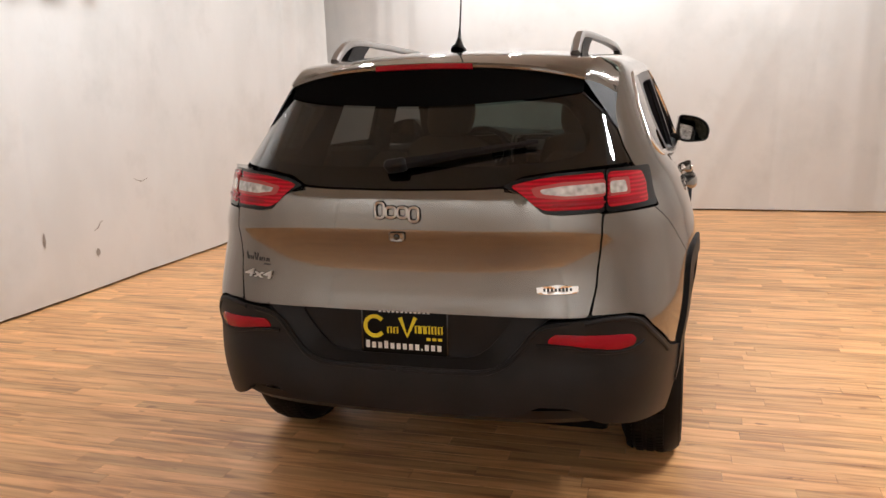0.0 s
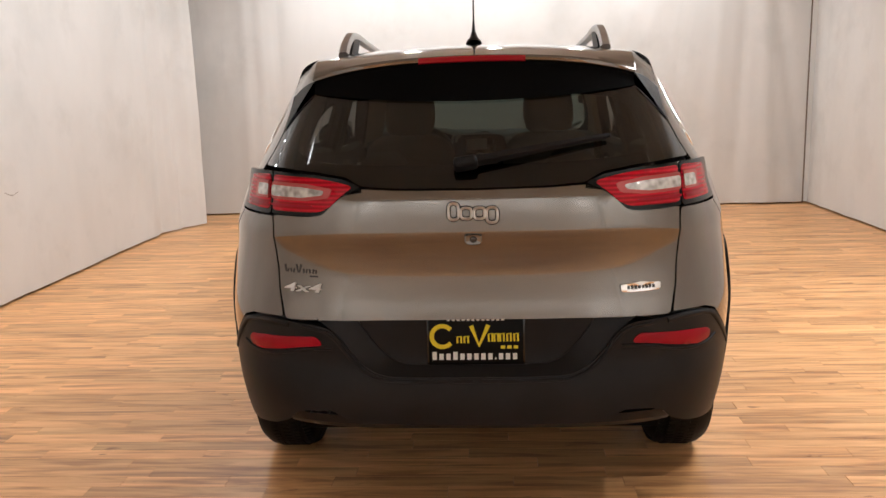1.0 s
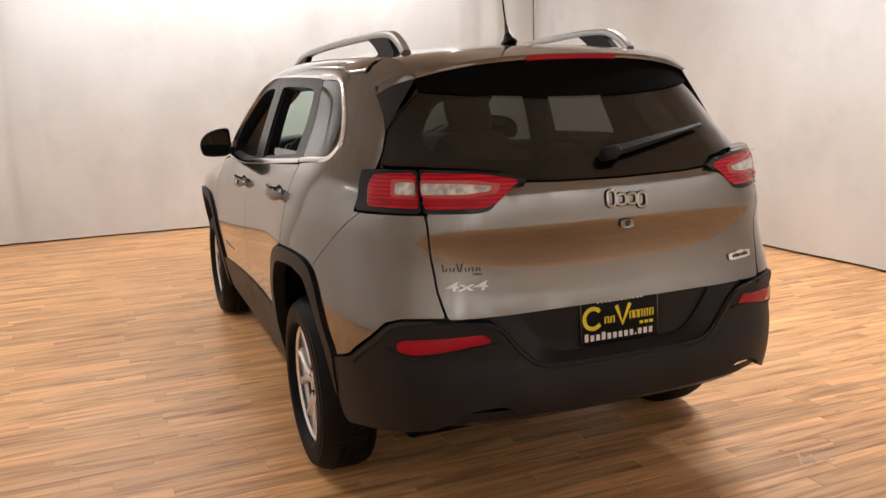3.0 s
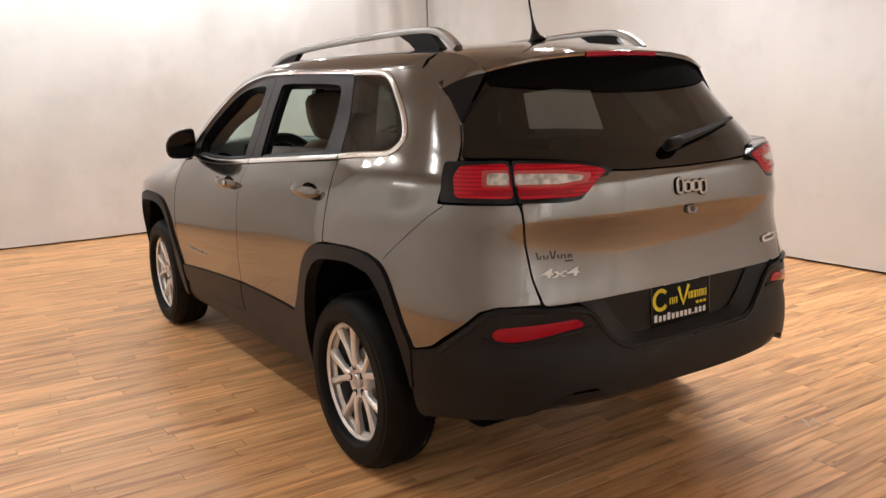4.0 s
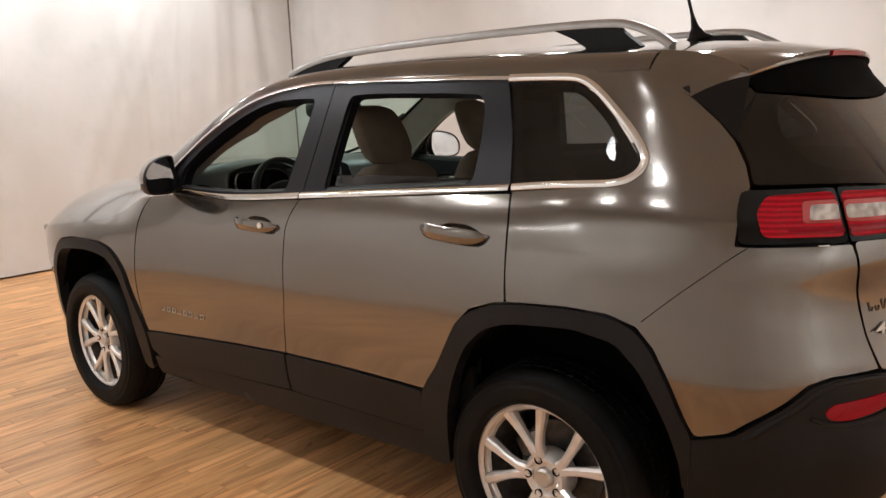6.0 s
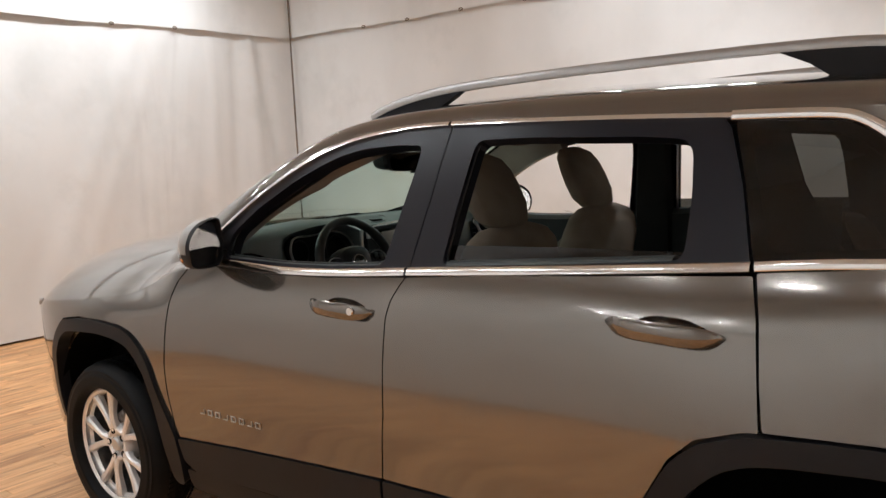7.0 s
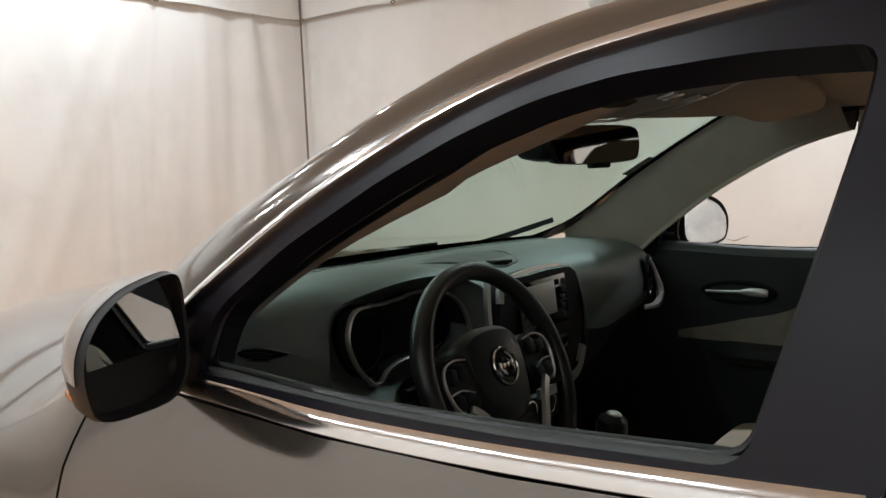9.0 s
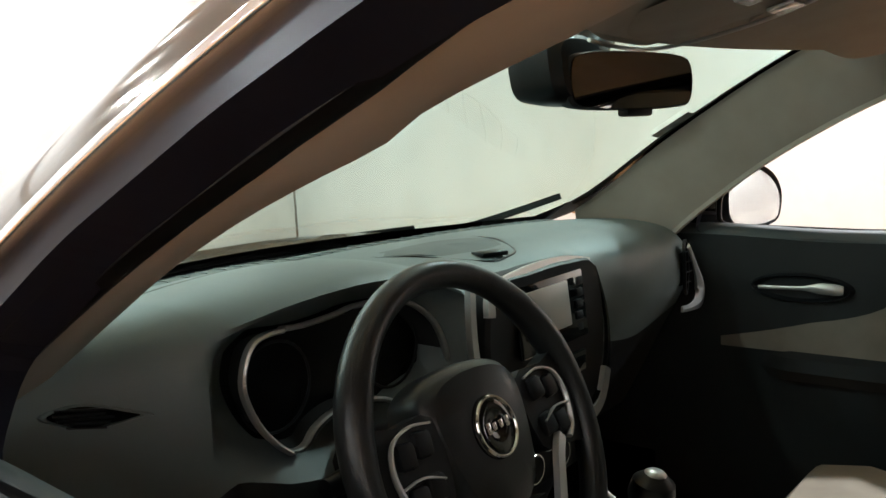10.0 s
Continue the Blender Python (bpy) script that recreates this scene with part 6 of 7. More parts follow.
for s in (-1, 1):
    bm = bmesh.new()
    sweep(bm, [swp(s * x, y, -.05) for x, y in ((.05, .0), (.11, .012), (.165, .02))], ring(.010, .008, 8), up=SWM.to_3x3() @ Vector((0, 0, 1)))
    stalk = part("stalk", bm, PLASTIC, sw)
    bm = bmesh.new()
    lathe(bm, [(-.012, .0005), (-.012, .010), (.012, .012), (.014, .0005)], SWM @ pose(s * .172, .021, -.05, 0, 90, 0), 14)
    part("stalk_knob", bm, RUBBER, stalk)

# console and gear lever
bm = bmesh.new()
rbox(bm, (.24, .62, .30), pose(0, 1.62, .60), .03)
rbox(bm, (.22, .30, .16), pose(0, 1.20, .78), .04)
part("centre_console", bm, PLASTIC, car, "black centre console")
bm = bmesh.new()
lathe(bm, [(-.12, .012), (-.03, .014), (-.02, .026), (.01, .034), (.03, .030), (.042, .015), (.044, .0005)], pose(.005, 1.715, .868, 12, 0, 0), 18)
gear = part("gear_lever", bm, LEATHER, car, "black gear lever")
bm = bmesh.new()
lathe(bm, [(.0425, .016), (.0455, .012), (.046, .0005)], pose(.005, 1.715, .868, 12, 0, 0), 18)
part("lever_cap", bm, SATIN, gear)
bm = bmesh.new()
sweep(bm, smoothline([(.12, 1.88, .83), (.13, 1.78, .765), (.125, 1.65, .755), (.10, 1.55, .755)], 5), ring(.004, .004, 6))
part("console_trim", bm, SATIN, car)


# seats
def cushion(bm, sections, n=24, p=3.0):
    """A padded block through superelliptic sections (centre, half-width, half-depth, axis tilt)."""
    rows = []
    for c, w, d, tilt in sections:
        row = []
        for i in range(n):
            a = 2 * math.pi * i / n
            ca, sa = math.cos(a), math.sin(a)
            x = w * math.copysign(abs(ca) ** (2 / p), ca)
            y = d * math.copysign(abs(sa) ** (2 / p), sa)
            row.append(Vector((c[0] + x, c[1] + y * math.cos(tilt), c[2] + y * math.sin(tilt))))
        rows.append(row)
    return loft(bm, rows, close_u=True, caps=True)


def seat(cx):
    root = new("front_seat")
    root.parent = car
    tagged(root, label="beige cloth front seat with separate headrest")
    bm = bmesh.new()
    cushion(bm, [((cx, y, z), w, d, .25) for y, z, w, d in ((1.22, .52, .20, .04), (1.20, .60, .235, .065), (1.17, .75, .25, .075), (1.12, .92, .25, .085), (1.08, 1.05, .248, .085), (1.055, 1.14, .240, .08), (1.045, 1.20, .215, .07), (1.042, 1.232, .175, .052), (1.042, 1.248, .11, .025))])
    part("backrest", bm, BEIGE, root)
    for s in (-1, 1):
        bm = bmesh.new()
        sweep(bm, smoothline([(cx + s * .135, 1.30, .56), (cx + s * .145, 1.255, .75), (cx + s * .150, 1.21, .95), (cx + s * .135, 1.150, 1.12), (cx + s * .10, 1.105, 1.21)], 5), ring(.005, .005, 6), up=(0, 1, 0))
        part("seam_piping", bm, BEIGE, root)
        bm = bmesh.new()
        cushion(bm, [((cx + s * w_, y, z), .045, .05, .25) for w_, y, z in ((.215, 1.27, .60), (.222, 1.255, .68), (.222, 1.235, .80), (.215, 1.205, .93), (.20, 1.17, 1.02))], 14, 2.2)
        part("side_bolster", bm, BEIGE, root)
    bm = bmesh.new()
    cushion(bm, [((cx, y, z), w, d, .35) for y, z, w, d in ((1.082, 1.245, .085, .034), (1.088, 1.27, .12, .052), (1.103, 1.32, .135, .060), (1.128, 1.38, .135, .058), (1.150, 1.43, .128, .050), (1.163, 1.462, .105, .036), (1.168, 1.475, .06, .018))])
    part("headrest", bm, BEIGE, root)
    for s in (-1, 1):
        bm = bmesh.new()
        sweep(bm, [(cx + s * .06, 1.045, 1.20), (cx + s * .06, 1.08, 1.28)], ring(.006, .006, 8), up=(1, 0, 0))
        part("headrest_post", bm, SATIN, root)
    bm = bmesh.new()
    cushion(bm, [((cx, y, .0 + z), w, d, 1.571) for y, z, w, d in ((1.20, .60, .20, .05), (1.24, .63, .24, .09), (1.38, .66, .25, .10), (1.50, .678, .25, .10), (1.58, .68, .235, .085), (1.625, .662, .195, .04))])
    part("seat_cushion", bm, BEIGE, root)
    return root


for cx in (-.37, .37):
    for piece in seat(cx).children:
        piece.data.transform(Matrix.Translation((0, .04 if cx > 0 else -.025, 0)))
rear_seat = new("rear_bench")
rear_seat.parent = car
tagged(rear_seat, label="beige cloth rear bench seat")
for cx, w in ((-.40, .22), (.0, .17), (.40, .22)):
    bm = bmesh.new()
    cushion(bm, [((cx, y, z), w * k, d, .3) for y, z, k, d in ((.30, .55, .95, .05), (.25, .70, 1, .075), (.19, .90, 1, .07), (.15, 1.02, .96, .055), (.135, 1.06, .8, .03))])
    part("backrest", bm, BEIGE, rear_seat)
    bm = bmesh.new()
    cushion(bm, [((cx, y, z), w * k, d, 1.571) for y, z, k, d in ((.25, .62, .9, .06), (.45, .64, 1, .08), (.70, .66, 1, .07), (.76, .65, .9, .03))])
    part("seat_cushion", bm, BEIGE, rear_seat)
    bm = bmesh.new()
    hz = 1.06 if cx else 1.03
    cushion(bm, [((cx, .10 + .02 * k, hz + .02 * k * 2), .11 * s_, .04 * s_, .3) for k, s_ in ((0, .7), (1, 1), (2, 1), (3, .95), (4, .6))])
    part("headrest", bm, BEIGE, rear_seat)

# pillars and door trims
TRIML = spline([(1.40, 1.497), (1.45, 1.48), (1.51, 1.458), (1.595, 1.428), (1.645, 1.407), (1.675, 1.387), (1.742, 1.36), (1.817, 1.327), (1.90, 1.281), (1.985, 1.222), (2.07, 1.16)])
for sx in (-1, 1):
    bm = bmesh.new()
    rows = []
    for i in range(23 if sx < 0 else 27):
        y = 1.40 + (2.07 - 1.40) * i / 22
        hw = half(y, ZE(y))
        a = Vector((sx * (hw - .035), y, ZE(y) - .055))
        m_ = Vector((sx * (hw - .18), y, TRIML(min(y, 2.07)) - .75 * max(0, y - 2.07)))
        if sx > 0:
            m_ = Vector((hw - .075, y, ZE(y) - .082 - .5 * max(0, y - 2.0)))
        q = shoulder(y, sx)[-1]
        b = Vector((q.x - sx * .03, y + .02, top(q.x, y) - .012))
        rows.append([a + Vector((sx * .012, 0, .03)), a, a.lerp(m_, .35) + Vector((0, -.004, -.006)), a.lerp(m_, .75) + Vector((0, -.004, -.006)), m_, m_ + Vector((sx * .004, .008, .006)), m_.lerp(b, .5) + Vector((0, .012, .0)), b])
    loft(bm, rows)
    seal = bmesh.new()
    loft(seal, [[r[1] + Vector((sx * .010, .002, .014)), r[1] + Vector((sx * .004, -.004, -.008)), r[1].lerp(r[4], .05) + Vector((0, -.006, -.012)), r[1].lerp(r[4], .12) + Vector((0, -.006, -.012)), r[1].lerp(r[4], .17) + Vector((0, -.002, -.003))] for r in rows[1:-2]])
    for i, v in enumerate(seal.verts[:] if len(seal.verts) == 5 * len(rows[1:-2]) else []):
        k = i // 5
        v.co = rows[1 + k][1].lerp(v.co, min(1, .12 + k / 6))
    part("door_seal", seal, RUBBER, car)
    part("pillar_trim", bm, LINER, car, "beige windscreen pillar trim")
    bm = bmesh.new()
    rows = [[Vector((sx * (half(y, z) - d), y, z)) for y in (y0, y0 + .02, y1 - .02, y1) for d in ((.05,) if y in (y0, y1) else (.075,))] for z, y0, y1 in ((1.54, .92, 1.07), (1.40, .945, 1.10), (1.25, .96, 1.13), (1.15, .97, 1.15), (.6, 1.0, 1.18))]
    loft(bm, rows)
    part("centre_pillar_trim", bm, BLACKTRIM, car, "black centre pillar trim")
    bm = bmesh.new()
    rows = [[Vector((sx * (half(y, z) - .06), y, z)) for y in (y0, (y0 + y1) / 2, y1)] for z, y0, y1 in ((1.53, .10, .30), (1.40, .05, .28), (1.25, -.05, .275), (1.0, -.4, .28), (.935, -.42, .29))]
    loft(bm, rows)
    part("rear_pillar_trim", bm, BLACKTRIM, car)
    bm = bmesh.new()
    rows = [[Vector((sx * (half(y, z) - .05), y, z)) for y in [-.62 + .1 * i for i in range(8)]] for z in (.935, 1.0, 1.08, 1.15, 1.24)]
    loft(bm, rows)
    part("load_side_trim", bm, BLACKTRIM, car)
    for y0, y1 in ((1.13, 2.05), (.30, .97)):
        bm = bmesh.new()
        rows = []
        for i in range(15):
            y = y0 + (y1 - y0) * i / 14
            zb = BELT(y)
            x0 = half(y, zb)
            rows.append([Vector((sx * (x0 - d), y, zb + dz)) for d, dz in ((.012, -.01), (.014, .016), (.022, .026), (.040, .030), (.056, .024), (.064, .006), (.066, -.05), (.066, -.16), (.066, -.22), (.062, -.30), (.062, -.62))])
        loft(bm, [r[5:] for r in rows])
        trim = part("door_trim", bm, BLACKTRIM, car, "black inner door trim with armrest", angle=50)
        bm = bmesh.new()
        loft(bm, [r[:6] for r in rows])
        part("door_sill", bm, SILL, trim, "dark grey-green top of the door trim", angle=50)
        arm0, arm1 = (1.22, 1.84) if y0 > 1 else (.40, .90)
        bm = bmesh.new()
        rows = []
        for i in range(13):
            y = arm0 + (arm1 - arm0) * i / 12
            k = min(1, (arm1 - y) / .12 + .15)
            x0 = half(y, .95) - .10
            rows.append([Vector((sx * (x0 - d * k), y, z)) for d, z in ((-.02, .908), (.03, .908), (.056, .892), (.062, .865), (.045, .84), (-.02, .825))])
        loft(bm, rows, close_u=True, caps=True)
        part("armrest", bm, BLACKTRIM, trim)
        if y0 > 1:
            bm = bmesh.new()
            up = [(1.885, .921), (1.80, .940), (1.735, .957), (1.69, .970), (1.624, .985), (1.557, 1.012), (1.481, 1.076), (1.42, 1.10), (1.30, 1.11), (1.17, 1.11)]
            rows = [[Vector((sx * (half(y, BELT(y)) - .071), y, zz)) for zz in (.900, z)] for y, z in [(p.x, p.y) for p in smoothline(up, 3)]]
            loft(bm, rows)
            part("cream_insert", bm, INSERT, trim, "cream door panel insert")
        hy = 1.715 if y0 > 1 else .55
        xh = half(hy, BELT(hy)) - .072
        bm = bmesh.new()
        rows = []
        for a in [2 * math.pi * i / 24 for i in range(24)]:
            rows.append([Vector((sx * (xh + .004), hy + .105 * math.cos(a), 1.042 + .032 * math.sin(a))), Vector((sx * (xh - .008), hy + .098 * math.cos(a), 1.042 + .028 * math.sin(a))), Vector((sx * (xh + .012), hy + .075 * math.cos(a), 1.042 + .020 * math.sin(a)))])
        loft(bm, rows, close_v=True)
        part("handle_recess", bm, PLASTIC, trim)
        bm = bmesh.new()
        sweep(bm, smoothline([(sx * (xh - .006), hy + .085, 1.040), (sx * (xh - .012), hy + .02, 1.043), (sx * (xh - .014), hy - .04, 1.046), (sx * (xh - .010), hy - .085, 1.044)], 4), ring(.006, .011, 10), scale=lambda t: .38 + .72 * smooth(.45, .7, t) - .25 * smooth(.88, 1.0, t))
        part("inner_handle", bm, SATIN, trim, "chrome inner door handle")

# mirror, overhead console and visors
bm = bmesh.new()
MM = pose(-.016, 1.722, 1.452, -1.2, 0, -16)
outl = smoothline([(-.118, -.025), (-.122, .015), (-.10, .034), (0, .038), (.10, .034), (.122, .015), (.118, -.025), (.09, -.035), (0, -.038), (-.09, -.035)], 3, True)
loft(bm, [[MM @ Vector((p.x * k, y, p.y * k)) for p in outl] for y, k in ((-.006, .96), (-.002, 1.0), (.018, .97), (.038, .80), (.05, .5), (.052, .05))], close_u=True)
rvm = part("rear_view_mirror", bm, PLASTIC, car, "black interior rear-view mirror on the windscreen")
bm = bmesh.new()
loft(bm, [[MM @ Vector((p.x * k, -.0065, p.y * k)) for p in outl] for k in (.94, .6, .2, .01)], close_u=True)
part("mirror_glass", bm, DIMGLASS, rvm)
bm = bmesh.new()
cushion(bm, [((-.085, y, 1.458 + .01 * k), .068 * k, .046 * k, 1.45) for y, k in ((1.748, .45), (1.752, .85), (1.765, 1.0), (1.80, 1.0), (1.83, .85), (1.842, .4))], 24, 3.4)
sweep(bm, smoothline([(-.05, 1.785, 1.470), (-.01, 1.79, 1.497), (.03, 1.795, 1.520), (.06, 1.80, 1.535)], 4), ring(.030, .022, 12), up=(0, 1, 0))
sweep(bm, [(-.03, 1.765, 1.458), (.02, 1.735, 1.455)], ring(.016, .016, 10))
part("mirror_mount", bm, RUBBER, rvm)
bm = bmesh.new()
rbox(bm, (.05, .02, .012), MM @ pose(.01, .004, -.040), .004)
part("mirror_switch", bm, PLASTIC, rvm)
bm = bmesh.new()
rows = []
for y, w, z in ((1.40, .10, 1.596), (1.46, .12, 1.562), (1.56, .125, 1.532), (1.66, .12, 1.512), (1.735, .11, 1.502), (1.75, .10, 1.512)):
    rows.append([Vector((x * w, y, z + .012 * abs(x) ** 4)) for x in [-1 + i / 6 for i in range(13)]])
loft(bm, rows)
ohc = part("overhead_console", bm, LINER, car, "beige overhead console with map lamps")
bm = bmesh.new()
sweep(bm, smoothline([(.112, 1.45, 1.570), (.118, 1.56, 1.533), (.115, 1.66, 1.511), (.10, 1.738, 1.501), (0, 1.745, 1.498), (-.10, 1.738, 1.501)], 4), ring(.003, .003, 6))
part("console_edge", bm, SATIN, ohc)
for s in (-1, 1):
    bm = bmesh.new()
    rbox(bm, (.05, .035, .006), pose(s * .06, 1.55, 1.530, -14, 0, 0), .003)
    part("map_lamp", bm, CLEAR, ohc)
for sx in (-1, 1):
    bm = bmesh.new()
    vis = smoothline([(.15, 1.46), (.15, 1.62), (.30, 1.625), (.47, 1.595), (.54, 1.55), (.54, 1.44), (.35, 1.43)], 4, True)
    loft(bm, [[Vector((sx * p.x, p.y, top(p.x, p.y) - dz - .03 * max(0, p.x - .4) / .15)) for p in vis] for dz in (.046, .060)], close_u=True, caps=True)
    part("sun_visor", bm, LINER, car, "beige sun visor folded up")

# sticker low on the screen beside the pillar
bm = bmesh.new()
loft(bm, [[Vector((x, y, top(x, y) - .006)) for x, y in ((.605, 1.892), (.612, 1.935), (.618, 1.978))], [Vector((x, y, top(x, y) - .006)) for x, y in ((.632, 1.888), (.639, 1.931), (.645, 1.974))]])
part("screen_sticker", bm, STEEL, car, "small grey sticker on the windscreen")

# wipers
for pts in ([(.20, 2.70), (.40, 2.60), (.56, 2.45), (.66, 2.225)], [(-.55, 2.50), (-.4, 2.62), (-.2, 2.70), (.05, 2.735)]):
    bm = bmesh.new()
    line = [Vector((p.x, p.y, top(p.x, p.y) + .014)) for p in smoothline(pts, 6)]
    sweep(bm, line, [(-.008, -.012), (.008, -.012), (.005, .008), (-.005, .008)], scale=lambda t: 1.1 - .35 * t)
    wp = part("windscreen_wiper", bm, RUBBER, car, "black windscreen wiper")
    bm = bmesh.new()
    sweep(bm, [line[0] + Vector((.02, .03, .004)), line[4] + Vector((0, .012, .022)), line[9] + Vector((0, .0, .02))], [(-.010, -.006), (.010, -.006), (.008, .008), (-.008, .008)])
    part("wiper_arm", bm, RUBBER, wp)
bm = bmesh.new()
wl = [rear(rx(abs(x), z)[0] * (1 if x > 0 else -1) if abs(x) > .004 else 0.0, z) + Vector((0, -.016, .012)) for x, z in ((-.03, 1.256), (.06, 1.268), (.18, 1.287), (.30, 1.305), (.43, 1.322))]
sweep(bm, smoothline(wl, 5), [(-.016, -.010), (.016, -.010), (.012, .012), (-.012, .012)], up=(0, -1, 1), scale=lambda t: 1.15 - .75 * t)
rw = part("rear_wiper", bm, PLASTIC, tailgate, "black rear wiper parked across the window")
bm = bmesh.new()
rbox(bm, (.075, .05, .036), Matrix.Translation(wl[0] + Vector((.01, -.006, -.002))) @ pose(0, 0, 0, -40, -8, 0), .014, 3)
part("wiper_pivot", bm, PLASTIC, rw)

# badges, plate and small fittings on the tail


def on_tail(x, z, d=0.0):
    u = rx(abs(x), z)[0] * (1 if x > 0 else -1) if abs(x) > .004 else 0.0
    p, q = rear(u, z), rear(u + .02, z)
    w = rear(u, z + .02)
    r = (q - p).normalized()
    upv = (w - p).normalized()
    nrm = r.cross(upv).normalized()
    upv = nrm.cross(r)
    m = Matrix((( r.x, upv.x, nrm.x, p.x + nrm.x * d), (r.y, upv.y, nrm.y, p.y + nrm.y * d), (r.z, upv.z, nrm.z, p.z + nrm.z * d), (0, 0, 0, 1)))
    return m


EM = on_tail(0, 1.125, .002)
emblem = new("maker_badge")
emblem.parent = tailgate
tagged(emblem, label="raised chrome maker badge with dark outline")
for x, y, w, h in ((-.058, .002, .032, .050), (-.020, -.004, .034, .034), (.020, -.004, .034, .034), (.058, -.010, .034, .046)):
    o = smoothline([(x + w / 2 * a, y + h / 2 * b) for a, b in ((-.9, -.6), (-.9, .6), (-.4, .95), (.4, .95), (.9, .6), (.9, -.6), (.4, -.95), (-.4, -.95))], 3, True)
    bm = bmesh.new()
    sweep(bm, [EM @ Vector((p.x, p.y, .001)) for p in o], ring(.0068, .003, 8), closed=True, up=EM.to_3x3() @ Vector((0, 0, 1)))
    part("badge_outline", bm, GLOSSBLACK, emblem)
    bm = bmesh.new()
    sweep(bm, [EM @ Vector((p.x, p.y, .004)) for p in o], ring(.0042, .004, 8), closed=True, up=EM.to_3x3() @ Vector((0, 0, 1)))
    part("badge_shape", bm, SATIN, emblem)
CB = on_tail(0, 1.043, .001)
bm = bmesh.new()
o = smoothline([(-.026, .0), (-.022, .014), (.022, .014), (.026, 0), (.022, -.016), (-.022, -.016)], 3, True)
loft(bm, [[CB @ Vector((p.x * k, p.y * k, z)) for p in o] for k, z in ((1, 0), (.98, .006), (.85, .009), (.3, .007), (.02, .007))], close_u=True)
cb = part("reversing_camera", bm, PAINT, tailgate, "painted reversing camera housing")
bm = bmesh.new()
lathe(bm, [(.007, .011), (.011, .008), (.0115, .0005)], CB, 14)
part("camera_lens", bm, PIANO, cb)
text_part("drive_badge", "4x4", .040, on_tail(-.548, .872, .002) @ pose(0, 0, 0), SATIN, tailgate, "silver 4x4 badge", .005, .15, .0004, .135)
dl = new("dealer_sticker")
dl.parent = tailgate
tagged(dl, label="small black dealer sticker")
for i, (x, h, tilt) in enumerate(((-.056, .024, 12), (-.047, .012, -15), (-.036, .013, 10), (-.026, .013, -12), (-.014, .027, 14), (-.004, .027, -14), (.008, .013, 8), (.018, .013, -8), (.029, .014, 12), (.041, .013, -10), (.050, .012, 6))):
    bm = bmesh.new()
    rbox(bm, (.0052, h, .001), on_tail(-.55 + x, .930 + h / 2, .001) @ pose(0, 0, 0, 0, 0, tilt), 0)
    part("sticker_shape", bm, PIANO, dl)
bm = bmesh.new()
rbox(bm, (.028, .005, .001), on_tail(-.508, .921, .001), 0)
part("sticker_shape", bm, PIANO, dl)
tb = new("trim_badge")
tb.parent = tailgate
tagged(tb, label="chrome oblong trim badge")
bm = bmesh.new()
TM = on_tail(.512, .875, .002)
o = smoothline([(-.066, 0), (-.064, .010), (-.03, .012), (0, .016), (.03, .012), (.064, .010), (.066, 0), (.06, -.013), (0, -.016), (-.06, -.013)], 2, True)
loft(bm, [[TM @ Vector((p.x * k, p.y * k, z - p.x * p.x * .55)) for p in o] for k, z in ((1, -.002), (1, .003), (.93, .004), (.5, .004), (.02, .004))], close_u=True)
part("badge_plate", bm, CHROME, tb)
for i in range(8):
    bm = bmesh.new()
    rbox(bm, (.007, .010, .001), TM @ pose(-.042 + .012 * i, -.001, .0045 - (-.042 + .012 * i) ** 2 * .55), 0)
    part("badge_letter", bm, PIANO, tb)
for sx in (-1, 1):
    nb = new("name_badge")
    nb.parent = car
    tagged(nb, label="chrome model lettering on the front door")
    for i in range(8):
        y = 2.0 - .043 * i
        z = .622 + .0 * i
        x = sx * (half(y, z) + .002)
        bm = bmesh.new()
        o = [(-.011, -.009), (.011, -.009), (.011, .009), (-.011, .009)] if i % 3 else [(-.011, .009), (-.011, -.009), (.011, -.009)]
        sweep(bm, [Vector((x, y + a, z + b)) for a, b in o], ring(.0018, .0018, 6), closed=bool(i % 3), up=(1, 0, 0))
        part("letter_shape", bm, SATIN, nb)

PY = rear(0, .70).y + .036
plate = new("plate_insert")
plate.parent = bumper
tagged(plate, label="black dealer plate with yellow and white print")
bm = bmesh.new()
rbox(bm, (.300, .004, .156), pose(0, PY, .708, -2, 0, 0), .002)
part("card", bm, PLATEBLK, plate)
bm = bmesh.new()
for a in (-1, 1):
    rbox(bm, (.006, .006, .160), pose(a * .151, PY, .708, -2, 0, 0), .001)
rbox(bm, (.308, .006, .006), pose(0, PY, .629, -2, 0, 0), .001)
part("plate_frame", bm, PIANO, plate)
PM = pose(0, PY - .0028, .712, 88, 0, 0)
C = [(math.cos(a), math.sin(a)) for a in [.7 + 4.9 * i / 14 for i in range(15)]]


def stroke(name, pts, w, mat_):
    bm_ = bmesh.new()
    sweep(bm_, [PM @ Vector((x, y, 0)) for x, y in pts], [(-w / 2, -.0004), (w / 2, -.0004), (w / 2, .0006), (-w / 2, .0006)], up=PM.to_3x3() @ Vector((0, 0, 1)))
    part(name, bm_, mat_, plate, smooth=False)


stroke("yellow_mark", [(-.105 + .034 * x, .014 + .034 * y) for x, y in C], .014, YELLOW)
for x in (-.052, -.030):
    stroke("yellow_mark", [(x - .006, -.008), (x - .006, .012), (x + .006, .014), (x + .006, -.008)], .006, YELLOW)
stroke("yellow_mark", [(-.014, .048), (.010, -.016), (.040, .050)], .014, YELLOW)
for x in (.046, .064, .082, .104, .126):
    stroke("yellow_mark", [(x - .005, -.004), (x - .006, .020), (x + .006, .022), (x + .006, -.004)], .006, YELLOW)
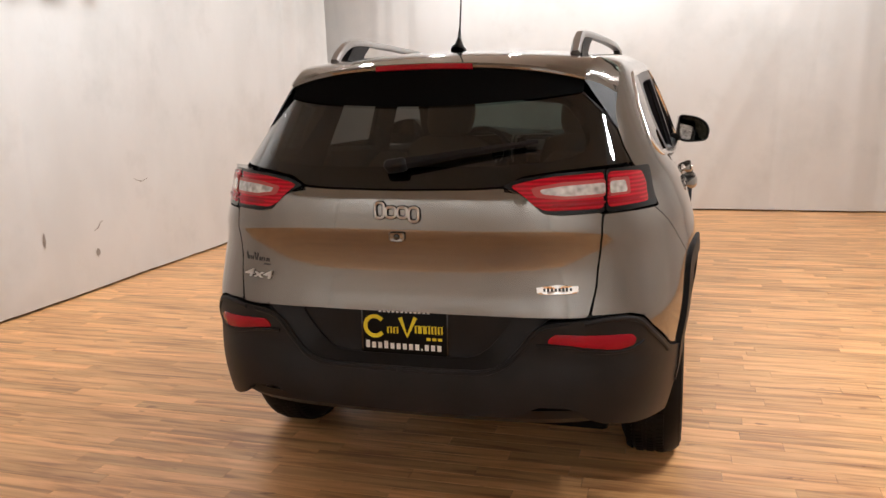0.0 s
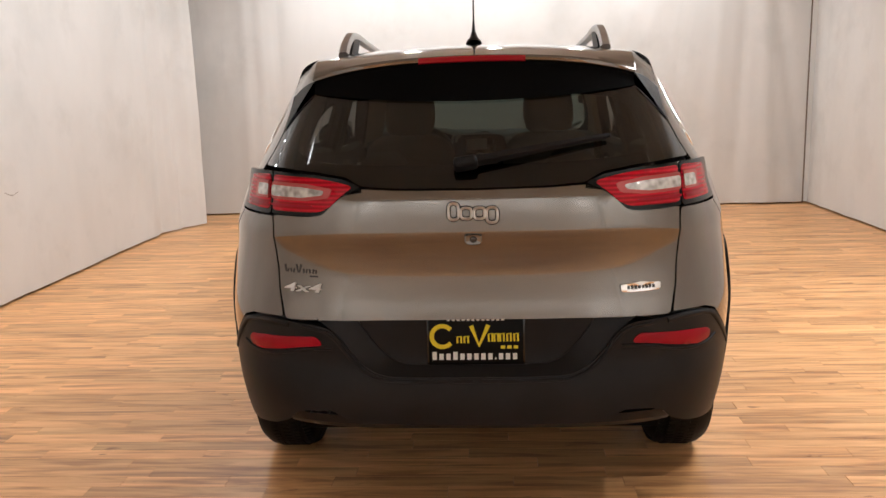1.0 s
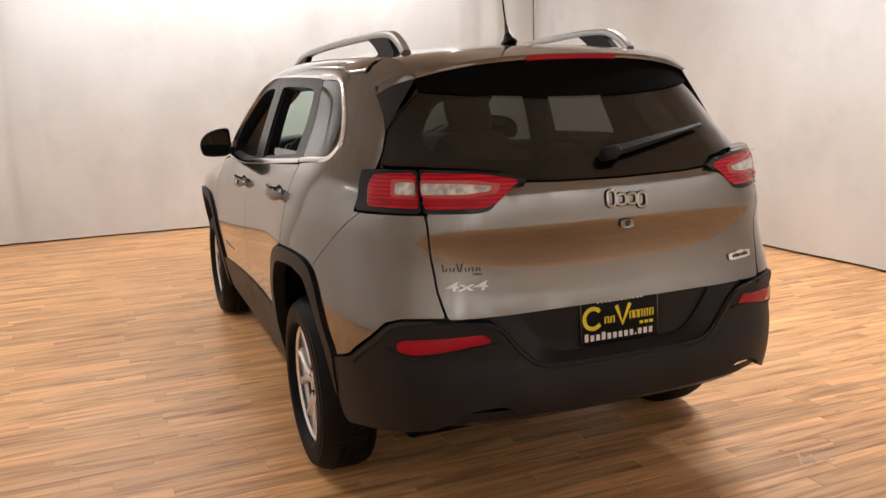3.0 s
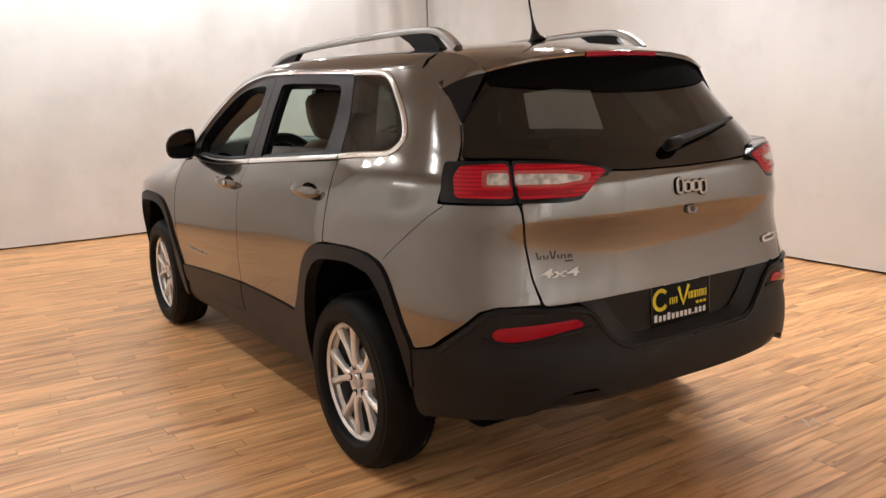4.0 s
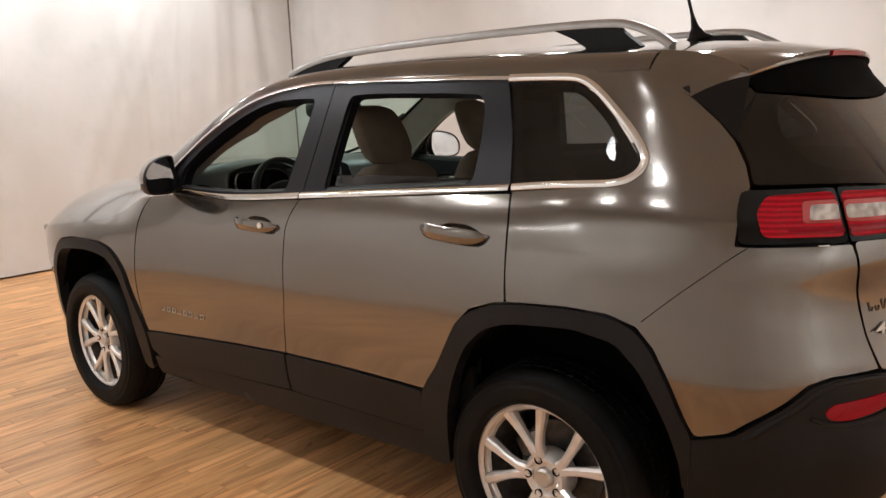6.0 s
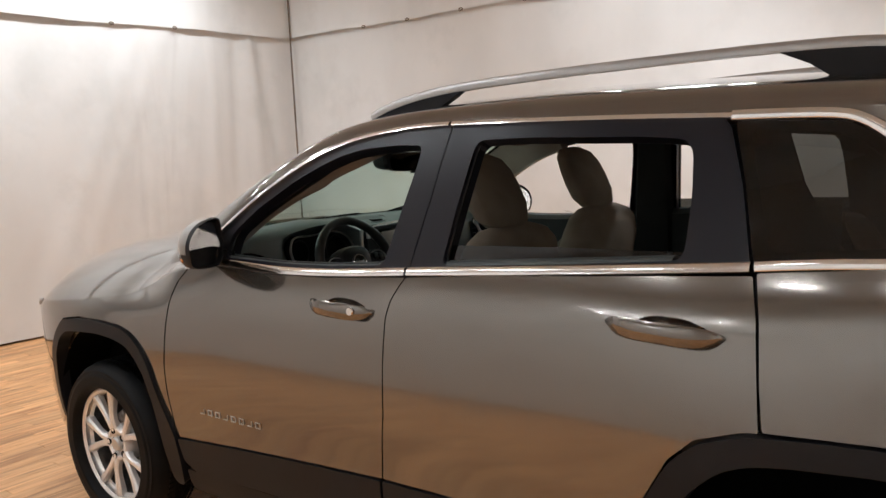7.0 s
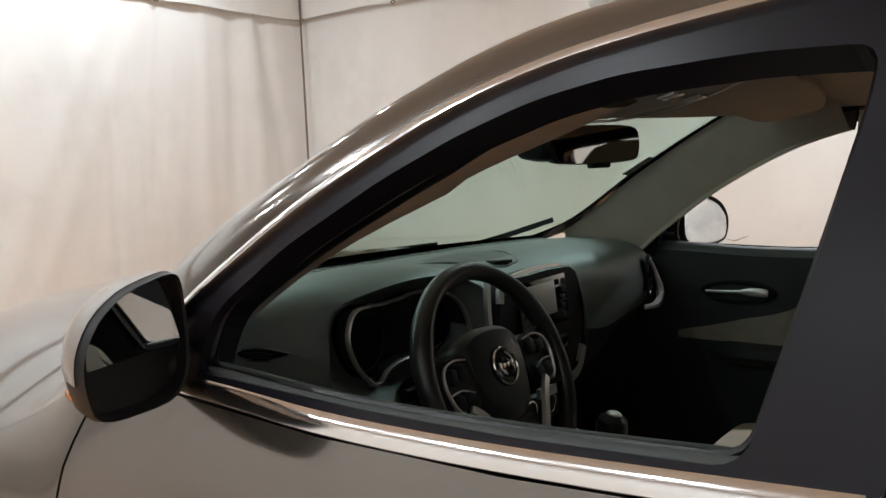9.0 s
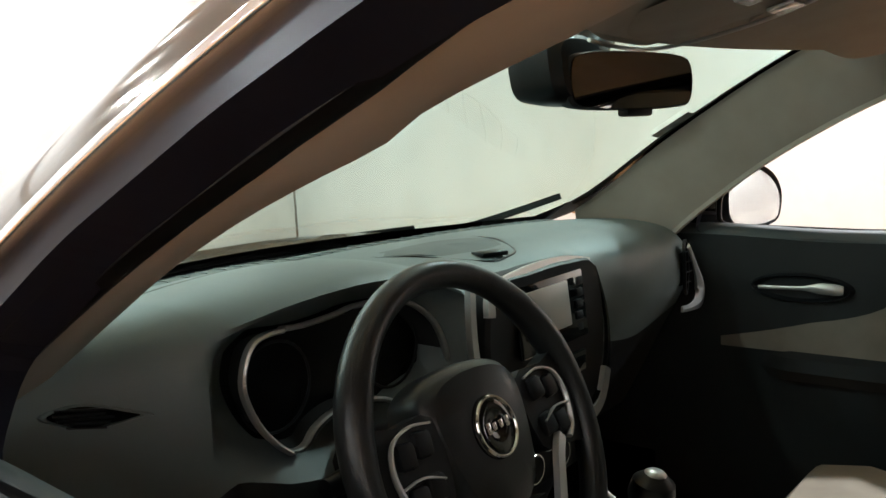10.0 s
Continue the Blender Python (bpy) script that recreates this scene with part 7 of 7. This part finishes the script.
for x in (.085, .105, .125):
    stroke("yellow_mark", [(x - .007, -.022), (x + .007, -.022)], .010, YELLOW)
x = -.140
for i in range(13):
    w = .0175 if i not in (9,) else .007
    h = .026 if i in (0, 3) else .020
    if i == 9:
        h = .006
    stroke("white_mark", [(x + w / 2, -.062), (x + w / 2, -.062 + h)], w * .78, WHITEP)
    x += w + .0045
for i in range(12):
    xx = -.085 + .0155 * i
    stroke("white_mark", [(xx, .064), (xx, .071)], .009, WHITEP)


# chalky paint mark on the floor
bm = bmesh.new()
for pts in ([(.91, -.80), (.845, -.885)], [(.955, -.83), (.90, -.845), (.905, -.895), (.925, -.875)], [(1.035, -.872), (.985, -.87), (.965, -.908), (1.0, -.90)]):
    sweep(bm, [Vector((x, y, .0006)) for x, y in pts], [(-.006, 0), (.006, 0), (.004, .0008), (-.004, .0008)])
part("paint_mark", bm, CHALK, floor, "small faded paint mark", smooth=False)

# ---- floor strips ----
PW = 0.083


def plank_mesh(ln):
    """One strip with tiny eased edges, lying along x, its top at z = 0."""
    e = 0.0005
    x0, x1, y0, y1 = e, ln - e, e, PW - e
    v = [(x0, y0, -0.008), (x1, y0, -0.008), (x1, y1, -0.008), (x0, y1, -0.008), (x0, y0, -0.0009), (x1, y0, -0.0009), (x1, y1, -0.0009), (x0, y1, -0.0009)]
    v += [(x0 + e, y0 + e, 0), (x1 - e, y0 + e, 0), (x1 - e, y1 - e, 0), (x0 + e, y1 - e, 0)]
    f = [(0, 1, 5, 4), (1, 2, 6, 5), (2, 3, 7, 6), (3, 0, 4, 7), (4, 5, 9, 8), (5, 6, 10, 9), (6, 7, 11, 10), (7, 4, 8, 11), (8, 9, 10, 11)]
    return v, f


rng = random.Random(4)
LENGTHS = (0.42, 0.56, 0.7, 0.84, 0.98)
shared = {}
for ln in LENGTHS:
    me = bpy.data.meshes.new("plank")
    me.from_pydata(*[plank_mesh(ln)[0], [], plank_mesh(ln)[1]])
    me.materials.append(WOOD)
    shared[ln] = me
spots = []
for r in range(int((YF + 0.25 - YB) / PW)):
    y = YB + 0.01 + r * PW
    x = XL - 0.15 - rng.random() * 0.8
    while x < XR + 0.15:
        ln = rng.choice(LENGTHS)
        spots.append((x, y, ln))
        x += ln
near = sorted(spots, key=lambda s: (s[0] + 2.2) ** 2 * 0.7 + (s[1] + 0.8) ** 2)
whole = [s for s in near if XL - 0.18 < s[0] and s[0] + s[2] < XR + 0.18]
single = set(whole[:300])
rv, rf = [], []
for s in spots:
    if s in single:
        ob = new("plank", shared[s[2]])
        ob.location = (s[0], s[1], 0)
        ob.parent = floor
    else:
        v, f = plank_mesh(s[2])
        n0 = len(rv)
        rv += [(min(XR + 0.18, max(XL - 0.18, a + s[0])), b + s[1], c) for a, b, c in v]
        rf += [tuple(n0 + i for i in q) for q in f]
tagged(mesh("far_planks", rv, rf, WOOD, floor, smooth=False), kind="stuff")
